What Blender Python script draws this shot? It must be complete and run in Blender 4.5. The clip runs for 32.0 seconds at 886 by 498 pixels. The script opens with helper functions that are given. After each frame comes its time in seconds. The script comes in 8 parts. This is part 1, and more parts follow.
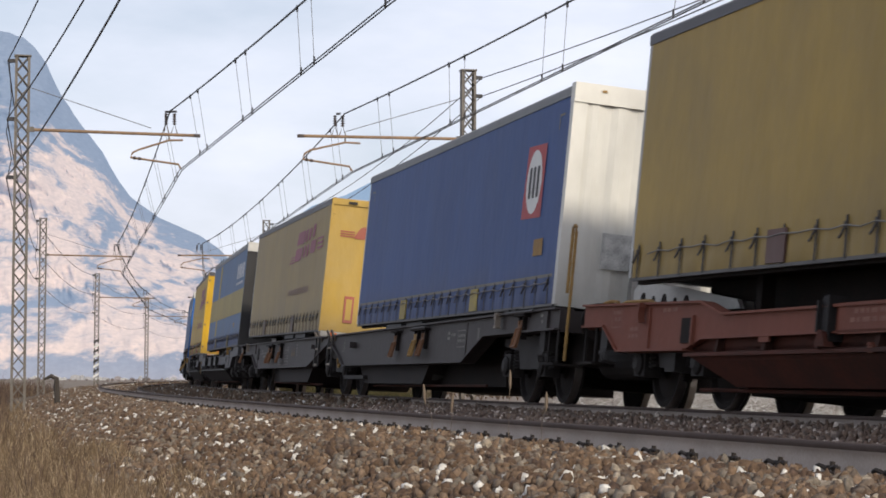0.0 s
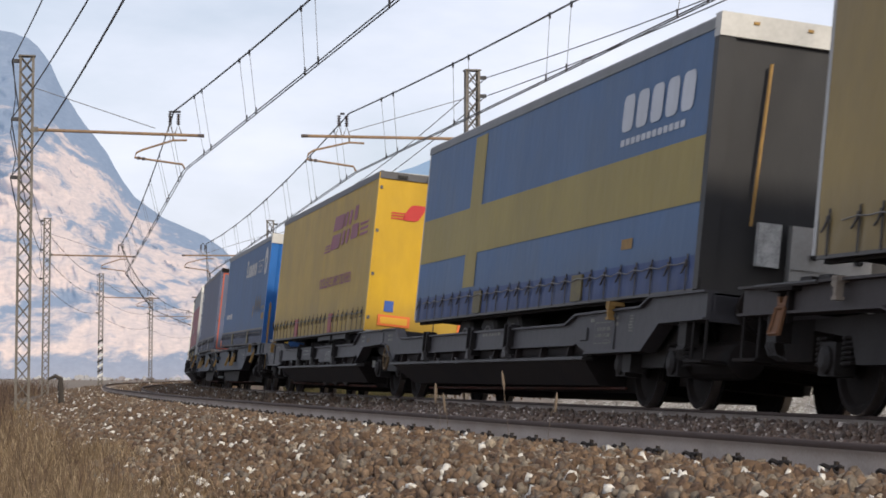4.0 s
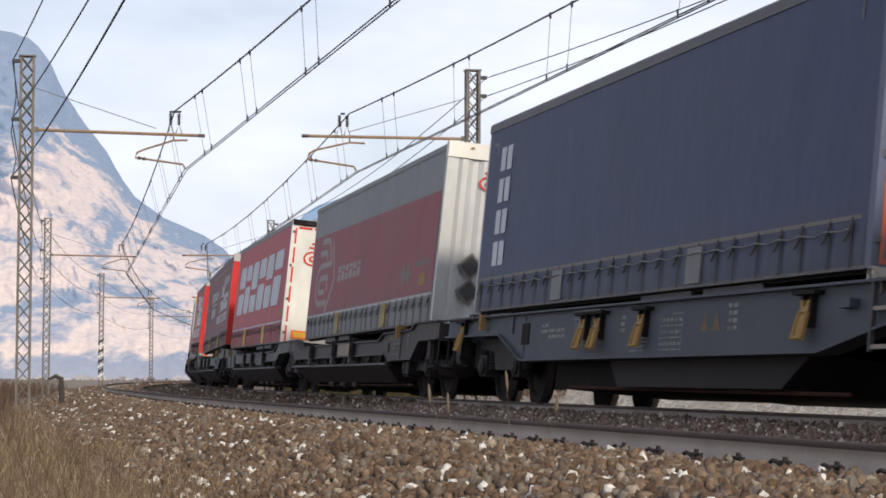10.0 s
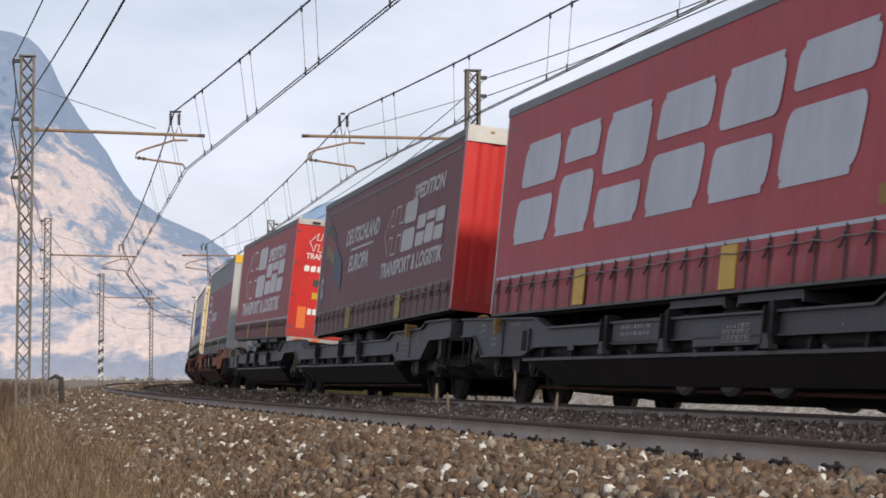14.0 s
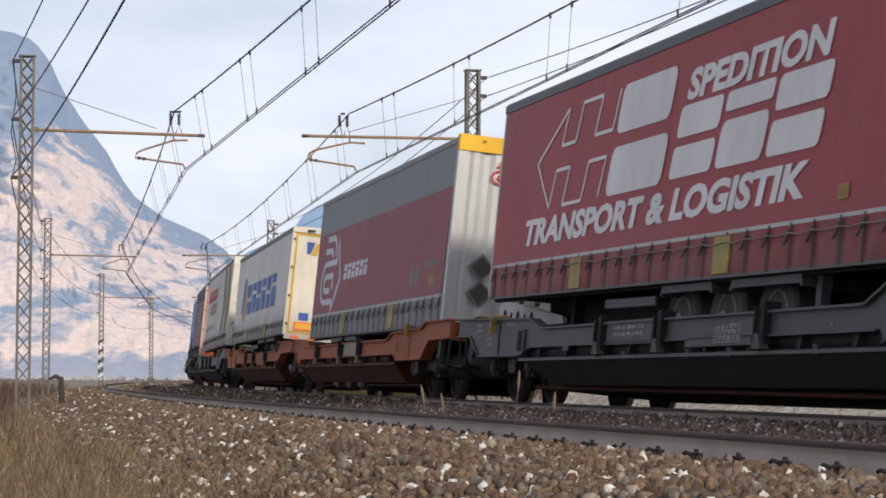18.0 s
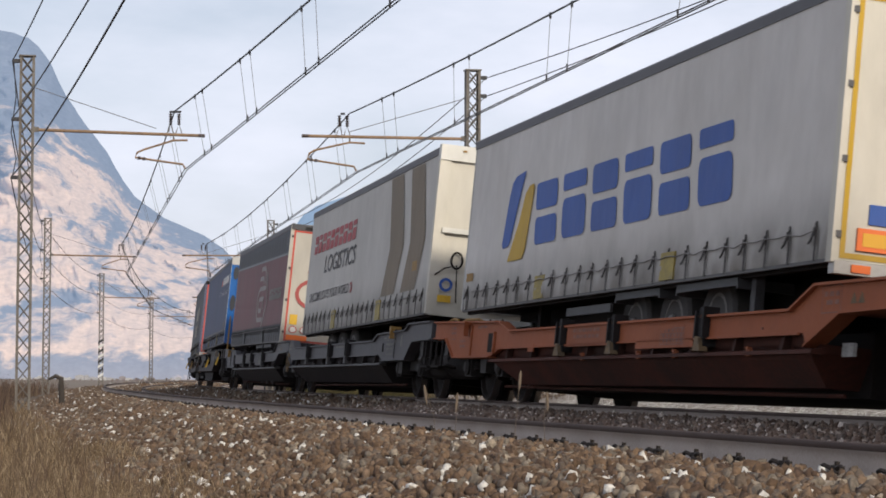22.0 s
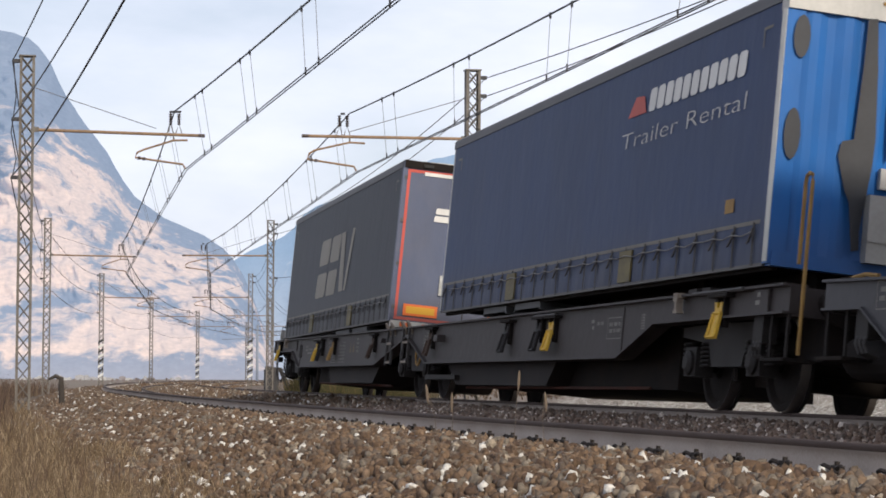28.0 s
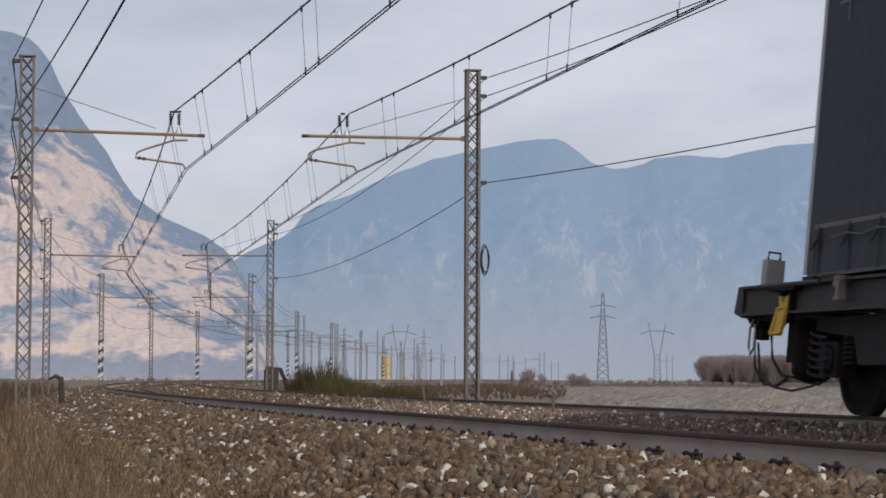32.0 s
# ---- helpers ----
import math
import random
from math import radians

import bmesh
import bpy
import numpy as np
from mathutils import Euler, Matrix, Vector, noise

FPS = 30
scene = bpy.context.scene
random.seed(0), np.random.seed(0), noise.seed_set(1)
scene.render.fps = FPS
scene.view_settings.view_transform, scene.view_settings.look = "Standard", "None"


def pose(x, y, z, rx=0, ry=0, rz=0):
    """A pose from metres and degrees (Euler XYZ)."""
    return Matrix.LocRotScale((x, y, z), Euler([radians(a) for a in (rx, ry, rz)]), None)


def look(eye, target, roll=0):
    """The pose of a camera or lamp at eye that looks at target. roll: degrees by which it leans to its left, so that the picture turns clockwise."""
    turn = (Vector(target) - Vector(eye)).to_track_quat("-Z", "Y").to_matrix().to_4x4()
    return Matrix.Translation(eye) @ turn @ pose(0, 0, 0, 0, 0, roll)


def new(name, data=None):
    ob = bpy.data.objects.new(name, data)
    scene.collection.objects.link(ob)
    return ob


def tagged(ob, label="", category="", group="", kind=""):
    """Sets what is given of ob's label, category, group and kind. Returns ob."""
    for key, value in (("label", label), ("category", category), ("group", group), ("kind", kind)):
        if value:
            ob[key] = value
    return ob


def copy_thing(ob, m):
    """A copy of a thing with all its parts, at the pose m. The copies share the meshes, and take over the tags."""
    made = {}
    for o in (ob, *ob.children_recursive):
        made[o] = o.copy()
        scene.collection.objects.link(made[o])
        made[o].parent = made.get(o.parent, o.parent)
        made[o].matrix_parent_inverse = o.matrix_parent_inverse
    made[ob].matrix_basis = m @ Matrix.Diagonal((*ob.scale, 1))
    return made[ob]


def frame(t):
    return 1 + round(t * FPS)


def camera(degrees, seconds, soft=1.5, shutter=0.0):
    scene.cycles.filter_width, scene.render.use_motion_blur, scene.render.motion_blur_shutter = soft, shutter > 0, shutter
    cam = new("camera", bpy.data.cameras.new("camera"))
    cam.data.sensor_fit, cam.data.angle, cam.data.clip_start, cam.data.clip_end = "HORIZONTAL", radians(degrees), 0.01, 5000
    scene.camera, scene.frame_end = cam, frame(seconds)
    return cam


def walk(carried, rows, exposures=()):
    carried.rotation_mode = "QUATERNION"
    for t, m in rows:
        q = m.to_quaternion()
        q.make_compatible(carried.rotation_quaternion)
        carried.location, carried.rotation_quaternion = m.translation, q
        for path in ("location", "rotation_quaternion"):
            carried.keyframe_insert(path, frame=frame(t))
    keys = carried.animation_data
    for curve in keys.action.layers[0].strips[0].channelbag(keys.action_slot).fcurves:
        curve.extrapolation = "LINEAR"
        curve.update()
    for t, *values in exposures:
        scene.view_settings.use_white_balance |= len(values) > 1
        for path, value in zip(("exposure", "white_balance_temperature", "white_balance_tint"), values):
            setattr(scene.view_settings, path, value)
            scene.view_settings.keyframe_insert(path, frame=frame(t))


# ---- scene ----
# Camera: low beside the outer track, nearly still, with a small settling pan at the start
EYE = (0.0, 0.0, 0.2926)
cam = camera(22.898, 32.0, soft=1.7, shutter=0.15)


def aim(pan):
    a, b = radians(pan), radians(3.393)
    return look(EYE, (math.sin(a) * math.cos(b) * 50, math.cos(a) * math.cos(b) * 50, EYE[2] + math.sin(b) * 50), 0.2)


walk(cam, [(0, aim(0.118)), (0.5, aim(0.096)), (1, aim(0.074)), (1.5, aim(0.052)), (2, aim(0.042)), (2.5, aim(0.026)), (3, aim(0.024)),
           (3.5, aim(0.02)), (5.5, aim(0)), (6, aim(0)), (32, aim(0))],
     exposures=[(0, 0.34), (3, 0.36), (5, 0.3), (6, 0.25), (7.5, 0.36), (9, 0.42), (12, 0.46), (13, 0.31), (14, 0.29), (17, 0.36), (18, 0.35), (20, 0.3), (21, 0.34), (22, 0.26), (25, 0.27), (27, 0.36), (28, 0.42), (29, 0.4),
                (30, 0.28), (31, 0.2), (31.5, 0.13), (32, -0.16)])

# World: hazy winter sky with thin cloud; the sun stands to the right behind the camera
SUN_AZ, SUN_EL = radians(150), radians(30)      # clockwise from +y
world = bpy.data.worlds.new("world")
scene.world = world
world.use_nodes = True
wn, wl = world.node_tree.nodes, world.node_tree.links
wn.clear()
sky = wn.new("ShaderNodeTexSky")
sky.sky_type, sky.sun_disc, sky.sun_elevation, sky.sun_rotation = 'NISHITA', False, SUN_EL, SUN_AZ
sky.air_density, sky.dust_density, sky.ozone_density = 1.0, 2.5, 1.5
wc = wn.new("ShaderNodeTexCoord")
wm = wn.new("ShaderNodeMapping")
wm.inputs["Scale"].default_value = (3.0, 3.0, 9.0)
wt = wn.new("ShaderNodeTexNoise")
wt.inputs["Scale"].default_value, wt.inputs["Detail"].default_value, wt.inputs["Roughness"].default_value = 1.6, 7, 0.55
wr = wn.new("ShaderNodeMapRange")
for k, q in (("From Min", 0.36), ("From Max", 0.66), ("To Min", 0.54), ("To Max", 0.97)):
    wr.inputs[k].default_value = q
wx = wn.new("ShaderNodeMix")
wx.data_type = 'RGBA'
wx.inputs["B"].default_value = (8.8, 9.1, 10.4, 1)
bg = wn.new("ShaderNodeBackground")
bg.inputs["Strength"].default_value = 0.085
out = wn.new("ShaderNodeOutputWorld")
wl.new(wc.outputs["Generated"], wm.inputs["Vector"])
wl.new(wm.outputs["Vector"], wt.inputs["Vector"])
wl.new(wt.outputs["Fac"], wr.inputs["Value"])
wz = wn.new("ShaderNodeSeparateXYZ")
wl.new(wc.outputs["Generated"], wz.inputs["Vector"])
wh = wn.new("ShaderNodeMapRange")          # haze thick over the horizon, thin overhead
for k, q in (("From Min", 0.12), ("From Max", 0.8), ("To Min", 1.0), ("To Max", 0.62)):
    wh.inputs[k].default_value = q
wl.new(wz.outputs["Z"], wh.inputs["Value"])
wp = wn.new("ShaderNodeMath")
wp.operation = 'MULTIPLY'
wl.new(wr.outputs["Result"], wp.inputs[0])
wl.new(wh.outputs["Result"], wp.inputs[1])
wl.new(wp.outputs[0], wx.inputs["Factor"])
wl.new(sky.outputs["Color"], wx.inputs["A"])
wl.new(wx.outputs["Result"], bg.inputs["Color"])
wl.new(bg.outputs["Background"], out.inputs["Surface"])

sun = new("sun", bpy.data.lights.new("sun", "SUN"))
sun.data.energy, sun.data.angle, sun.data.color = 2.85, radians(6), (1.0, 0.90, 0.76)
sun.matrix_world = look((0, 0, 60), (-math.sin(SUN_AZ) * 60 * math.cos(SUN_EL), -math.cos(SUN_AZ) * 60 * math.cos(SUN_EL), 60 - 60 * math.sin(SUN_EL)))
# ---- materials ----
def material(name, base, rough=0.7, metal=0.0, dark=None, grain=30.0, blotch=1.5, mix=0.5, bump=0.0, bump_scale=60.0, stretch=(1, 1, 1), vary=0.0,
             spec=0.4, emit=None, emit_strength=0.0, dust=None, dust_amount=0.0, grime=0.0):
    """Two scales of colour variation (blotch, grain) between base and dark, optional bump, per-object variation and settled dust."""
    m = bpy.data.materials.new(name)
    m.use_nodes = True
    n, l = m.node_tree.nodes, m.node_tree.links
    b = n["Principled BSDF"]
    b.inputs["Roughness"].default_value, b.inputs["Metallic"].default_value = rough, metal
    b.inputs["Specular IOR Level"].default_value = spec
    dark = dark or tuple(c * 0.6 for c in base)
    tc = n.new("ShaderNodeTexCoord")
    mp = n.new("ShaderNodeMapping")
    mp.inputs["Scale"].default_value = stretch
    l.new(tc.outputs["Object"], mp.inputs["Vector"])
    n1, n2 = n.new("ShaderNodeTexNoise"), n.new("ShaderNodeTexNoise")
    for t, s, d in ((n1, blotch, 5), (n2, grain, 3)):
        t.inputs["Scale"].default_value, t.inputs["Detail"].default_value = s, d
        l.new(mp.outputs["Vector"], t.inputs["Vector"])
    av = n.new("ShaderNodeMath")
    av.operation = 'MULTIPLY_ADD'
    av.inputs[1].default_value, av.inputs[2].default_value = 0.45, 0.0
    l.new(n2.outputs["Fac"], av.inputs[0])
    ad = n.new("ShaderNodeMath")
    ad.operation = 'MULTIPLY_ADD'
    ad.inputs[1].default_value = 0.75
    l.new(n1.outputs["Fac"], ad.inputs[0])
    l.new(av.outputs[0], ad.inputs[2])
    mr = n.new("ShaderNodeMapRange")
    mr.inputs["From Min"].default_value, mr.inputs["From Max"].default_value = 0.45, 0.75
    mr.inputs["To Max"].default_value = mix
    l.new(ad.outputs[0], mr.inputs["Value"])
    mx = n.new("ShaderNodeMix")
    mx.data_type = 'RGBA'
    mx.inputs["A"].default_value, mx.inputs["B"].default_value = (*base, 1), (*dark, 1)
    l.new(mr.outputs["Result"], mx.inputs["Factor"])
    colour = mx.outputs["Result"]
    if dust:
        d1 = n.new("ShaderNodeTexNoise")
        d1.inputs["Scale"].default_value, d1.inputs["Detail"].default_value = 0.7, 8
        d1.inputs["Roughness"].default_value = 0.65
        l.new(tc.outputs["Object"], d1.inputs["Vector"])
        dm = n.new("ShaderNodeMapRange")
        dm.inputs["From Min"].default_value, dm.inputs["From Max"].default_value, dm.inputs["To Max"].default_value = 0.3, 0.75, dust_amount
        l.new(d1.outputs["Fac"], dm.inputs["Value"])
        dx = n.new("ShaderNodeMix")
        dx.data_type = 'RGBA'
        dx.inputs["B"].default_value = (*dust, 1)
        l.new(dm.outputs["Result"], dx.inputs["Factor"])
        l.new(colour, dx.inputs["A"])
        colour = dx.outputs["Result"]
    if grime:
        sz, gn = n.new("ShaderNodeSeparateXYZ"), n.new("ShaderNodeTexNoise")      # road dirt thrown up over the lower edge
        l.new(tc.outputs["Object"], sz.inputs["Vector"])
        gn.inputs["Scale"].default_value, gn.inputs["Detail"].default_value = 1.6, 6
        l.new(tc.outputs["Object"], gn.inputs["Vector"])
        gh, gm, gx = n.new("ShaderNodeMapRange"), n.new("ShaderNodeMath"), n.new("ShaderNodeMix")
        gh.interpolation_type = 'SMOOTHSTEP'
        for k, q in (("From Min", 0.0), ("From Max", 0.85), ("To Min", grime * 1.7), ("To Max", 0.0)):
            gh.inputs[k].default_value = q
        l.new(sz.outputs["Z"], gh.inputs["Value"])
        gm.operation, gm.use_clamp = 'MULTIPLY', True
        l.new(gh.outputs["Result"], gm.inputs[0])
        l.new(gn.outputs["Fac"], gm.inputs[1])
        gx.data_type = 'RGBA'
        gx.inputs["B"].default_value = (0.075, 0.066, 0.055, 1)
        l.new(gm.outputs[0], gx.inputs["Factor"])
        l.new(colour, gx.inputs["A"])
        colour = gx.outputs["Result"]
    if vary:
        oi = n.new("ShaderNodeObjectInfo")
        vr = n.new("ShaderNodeMapRange")
        vr.inputs["To Min"].default_value, vr.inputs["To Max"].default_value = 1 - vary, 1 + vary
        l.new(oi.outputs["Random"], vr.inputs["Value"])
        hs = n.new("ShaderNodeHueSaturation")
        l.new(vr.outputs["Result"], hs.inputs["Value"])
        l.new(colour, hs.inputs["Color"])
        colour = hs.outputs["Color"]
    l.new(colour, b.inputs["Base Color"])
    if bump:
        bp = n.new("ShaderNodeBump")
        bp.inputs["Strength"].default_value, bp.inputs["Distance"].default_value = bump, 0.02
        n3 = n.new("ShaderNodeTexNoise")
        n3.inputs["Scale"].default_value, n3.inputs["Detail"].default_value = bump_scale, 4
        l.new(mp.outputs["Vector"], n3.inputs["Vector"])
        l.new(n3.outputs["Fac"], bp.inputs["Height"])
        l.new(bp.outputs["Normal"], b.inputs["Normal"])
    if emit:
        b.inputs["Emission Color"].default_value, b.inputs["Emission Strength"].default_value = (*emit, 1), emit_strength
    return m
# ---- building helpers ----
def link(name, mesh, material=None, parent=None, m=None):
    if material is not None and not mesh.materials:
        mesh.materials.append(material)
    ob = new(name, mesh)
    if parent is not None:
        ob.parent = parent
    if m is not None:
        ob.matrix_basis = m
    return ob


def part(name, bm, material, parent, label="", smooth=False, bevel=0.0):
    """Links a bmesh as one mesh object under a thing or a part."""
    if bevel:
        bmesh.ops.bevel(bm, geom=[e for e in bm.edges if len(e.link_faces) == 2 and e.calc_face_angle(0) > 0.5], offset=bevel, segments=1, affect='EDGES', clamp_overlap=True)
    bmesh.ops.recalc_face_normals(bm, faces=bm.faces)
    if smooth:
        for f in bm.faces:
            f.smooth = True
    mesh = bpy.data.meshes.new(name)
    bm.to_mesh(mesh)
    bm.free()
    ob = link(name, mesh, material, parent)
    if label:
        ob["label"] = label
    return ob


def thing(name, label, category, group="", kind="", m=None):
    ob = tagged(new(name), label, category, group, kind)
    if m is not None:
        ob.matrix_basis = m
    return ob


def box(bm, x0, x1, y0, y1, z0, z1):
    v = [bm.verts.new(p) for p in ((x0, y0, z0), (x1, y0, z0), (x1, y1, z0), (x0, y1, z0), (x0, y0, z1), (x1, y0, z1), (x1, y1, z1), (x0, y1, z1))]
    for f in ((3, 2, 1, 0), (4, 5, 6, 7), (0, 1, 5, 4), (1, 2, 6, 5), (2, 3, 7, 6), (3, 0, 4, 7)):
        bm.faces.new([v[i] for i in f])
    return bm


def boxed(*b):
    return box(bmesh.new(), *b)


def prism(bm, outline, a, b, axis="y"):
    """Extrudes a closed outline from a to b. axis y: outline in x, z; axis x: outline in y, z; axis z: outline in x, y."""
    def at(p, q):
        return {"y": (p[0], q, p[1]), "x": (q, p[0], p[1]), "z": (p[0], p[1], q)}[axis]
    v0, v1 = [bm.verts.new(at(p, a)) for p in outline], [bm.verts.new(at(p, b)) for p in outline]
    bm.faces.new(v0)
    bm.faces.new(v1[::-1])
    for i in range(len(outline)):
        j = (i + 1) % len(outline)
        bm.faces.new((v0[j], v0[i], v1[i], v1[j]))
    return bm


def tube(bm, pts, r, n=6, close=True):
    """A round bar along a line of points; r is one radius or one for each point."""
    rs = r if isinstance(r, (list, tuple)) else [r] * len(pts)
    pts = [Vector(p) for p in pts]
    rings = []
    for i, p in enumerate(pts):
        d = (pts[min(i + 1, len(pts) - 1)] - pts[max(i - 1, 0)]).normalized()
        u = d.cross(Vector((0, 0, 1)) if abs(d.z) < 0.9 else Vector((1, 0, 0))).normalized()
        w = d.cross(u)
        rings.append([bm.verts.new(p + (u * math.cos(6.28319 * k / n) + w * math.sin(6.28319 * k / n)) * rs[i]) for k in range(n)])
    for a, b in zip(rings, rings[1:]):
        for k in range(n):
            bm.faces.new((a[k], a[(k + 1) % n], b[(k + 1) % n], b[k]))
    if close:
        bm.faces.new(rings[0][::-1])
        bm.faces.new(rings[-1])
    return bm


def lathe(bm, profile, n=24, axis="y", centre=(0, 0, 0)):
    """Turns a profile of (radius, along) about an axis."""
    rings = []
    for r, a in profile:
        ring = []
        for k in range(n):
            c, s = math.cos(6.28319 * k / n) * r, math.sin(6.28319 * k / n) * r
            p = {"y": (c, a, s), "x": (a, c, s), "z": (c, s, a)}[axis]
            ring.append(bm.verts.new((p[0] + centre[0], p[1] + centre[1], p[2] + centre[2])))
        rings.append(ring)
    for a, b in zip(rings, rings[1:]):
        for k in range(n):
            bm.faces.new((a[k], a[(k + 1) % n], b[(k + 1) % n], b[k]))
    bm.faces.new(rings[0][::-1])
    bm.faces.new(rings[-1])
    return bm


def raw_mesh(name, verts, faces, material, smooth=False):
    me = bpy.data.meshes.new(name)
    verts, faces = np.asarray(verts, dtype=np.float32), np.asarray(faces, dtype=np.int32)
    k = faces.shape[1]
    me.vertices.add(len(verts))
    me.vertices.foreach_set("co", verts.ravel())
    me.loops.add(faces.size)
    me.loops.foreach_set("vertex_index", faces.ravel())
    me.polygons.add(len(faces))
    me.polygons.foreach_set("loop_start", np.arange(0, faces.size, k, dtype=np.int32))
    me.update(calc_edges=True)
    if smooth:
        me.polygons.foreach_set("use_smooth", np.ones(len(faces), dtype=bool))
    if material is not None:
        me.materials.append(material)
    return me


# ---- the line: a canted double track on a right-hand curve, then straight ----
NEAR, THETA = 4.532, radians(-15.38)
SPACING, CANT, SINK = 4.024, radians(5.68), -0.027
ARCS = []                                        # (start, length, bend, x, y, heading): a straight, two arcs and the far straight
_x, _y, _th = NEAR * math.cos(THETA), -NEAR * math.sin(THETA), THETA
for _s, _l, _k in ((0.0, 82.0, 0.00147), (82.0, 197.0, 0.00098), (279.0, 4000.0, 1e-7)):
    ARCS.append((_s, _l, _k, _x, _y, _th))
    _x, _y, _th = _x - (math.cos(_th + _k * _l) - math.cos(_th)) / _k, _y + (math.sin(_th + _k * _l) - math.sin(_th)) / _k, _th + _k * _l


def line(s, off=0.0):
    """Point and heading (clockwise from +y) at s along the outer rail, off metres to its right."""
    for start, length, k, x, y, th0 in ARCS:
        if s <= start + length:
            break
    a = s - start
    th = th0 + k * a
    x, y = x - (math.cos(th) - math.cos(th0)) / k, y + (math.sin(th) - math.sin(th0)) / k
    return x + math.cos(th) * off, y - math.sin(th) * off, th


def spot(s, off, z=0.0):
    x, y, _ = line(s, off)
    return Vector((x, y, z))


def rail_pose(s, track=1):
    """Pose on the canted track: x along the line away from the camera, y to the left, z up, origin midway between the rail heads."""
    x, y, th = line(s, SPACING * track)
    return Matrix.Translation((x, y, SINK * track)) @ Matrix.Rotation(math.pi / 2 - th, 4, 'Z') @ Matrix.Rotation(CANT, 4, 'X') @ Matrix.Translation((0, -0.75, 0))


def travel(t):
    return 10.2156 * t - 0.070577 * t * t + 0.0007731 * t ** 3
# ---- setting materials ----
M_GROUND = material("field_soil", (0.17, 0.14, 0.11), 0.95, dark=(0.105, 0.082, 0.064), blotch=0.02, grain=0.6, mix=0.9)
M_VERGE = material("dry_verge", (0.12, 0.09, 0.06), 0.95, dark=(0.065, 0.048, 0.032), blotch=1.2, grain=14, mix=0.9, bump=0.6, bump_scale=20)
M_BED = material("ballast_bed", (0.15, 0.115, 0.09), 0.95, dark=(0.06, 0.045, 0.035), blotch=3, grain=30, mix=0.9, bump=1.0, bump_scale=28)
M_RAIL = material("rail_side", (0.40, 0.345, 0.305), 0.9, dark=(0.27, 0.225, 0.19), blotch=2, grain=60, mix=0.7, metal=0.0, bump=0.15, bump_scale=200)
M_CLIP = material("clip_steel", (0.02, 0.017, 0.016), 0.7, dark=(0.035, 0.026, 0.02), grain=80, spec=0.15)
M_SLEEPER = material("concrete_sleeper", (0.24, 0.21, 0.18), 0.9, dark=(0.13, 0.11, 0.09), blotch=2, grain=40, bump=0.4)


def sheet(name, stations, columns, level, material, grain=0.0):
    """A ground strip along the line: columns at fixed offsets, level(u, s) the height."""
    verts, faces = [], []
    for s in stations:
        for u in columns:
            x, y, _ = line(s, u)
            z = level(u, s)
            verts.append((x, y, z + (noise.noise((x * 2.5, y * 2.5, 0)) * grain if grain else 0)))
    k = len(columns)
    for i in range(len(stations) - 1):
        for j in range(k - 1):
            faces.append((i * k + j, i * k + j + 1, (i + 1) * k + j + 1, (i + 1) * k + j))
    return link(name, raw_mesh(name, verts, faces, material, smooth=True))


BED = [(-40, -1.5), (-18, -1.5), (-13, -0.72), (-6, -0.66), (-2.7, -0.62), (-2.0, -0.43), (-1.3, -0.22), (-0.9, -0.19), (-0.12, -0.17), (0.3, -0.2), (1.2, -0.29), (1.9, -0.36),
       (2.6, -0.31), (3.3, -0.19), (3.95, -0.13), (4.1, -0.19), (4.4, -0.23), (5.4, -0.35), (6.2, -0.42), (7.6, -0.8), (9, -1.15), (13, -1.5)]
BED_U, BED_Z = [b[0] for b in BED], [b[1] for b in BED]


def bed_level(u):
    return float(np.interp(u, BED_U, BED_Z))


# ground to the horizon
gb = bmesh.new()
ring = [(3000 * math.cos(a) * q, 3000 * math.sin(a) * q) for q in (1.55,) for a in np.linspace(0, 6.2832, 49)[:-1]]
gb.faces.new([gb.verts.new((x, y, -1.4)) for x, y in ring])
me = bpy.data.meshes.new("ground")
gb.to_mesh(me)
gb.free()
tagged(link("ground", me, M_GROUND), "flat farmland of pale dry winter soil reaching the horizon", "ground", kind="structure")

near_s = list(np.arange(-30, 70, 0.5)) + list(np.arange(70, 700, 6.0)) + list(np.arange(700, 2600, 100.0))
verge_u = [-40, -25, -18, -13, -9, -6, -4.5, -3.6, -3.0, -2.6, -2.2, -1.9]
tagged(sheet("verge", near_s, verge_u, lambda u, s: bed_level(u) - (0.05 if u > -2.1 else 0), M_VERGE, 0.06), "verge of dry brown winter grass beside the ballast", "verge", kind="structure")
bed_u = [-2.7, -2.4, -2.0, -1.6, -1.3, -0.9, -0.5, -0.12, 0.3, 1.2, 1.9, 2.6, 3.0, 3.3, 3.6, 3.95, 4.4, 5.4, 6.2, 7.6, 9, 13]
tagged(sheet("ballast_bed", near_s, bed_u, lambda u, s: bed_level(u) + (-0.02 if u > -2.5 else -0.1), M_BED, 0.03), "bed of brown and grey crushed-stone ballast under both tracks", "ballast", kind="structure")

# ---- tracks ----
RAIL_PROFILE = [(-0.036, -0.008), (-0.030, 0.0), (0.030, 0.0), (0.036, -0.008), (0.036, -0.037), (0.012, -0.048), (0.0085, -0.085), (0.010, -0.138), (0.030, -0.150), (0.075, -0.161), (0.075, -0.172),
                (-0.075, -0.172), (-0.075, -0.161), (-0.030, -0.150), (-0.010, -0.138), (-0.0085, -0.085), (-0.012, -0.048), (-0.036, -0.037)]
M_HEAD = material("rail_head", (0.082, 0.060, 0.052), 0.7, dark=(0.045, 0.031, 0.026), grain=60, blotch=3, spec=0.12)


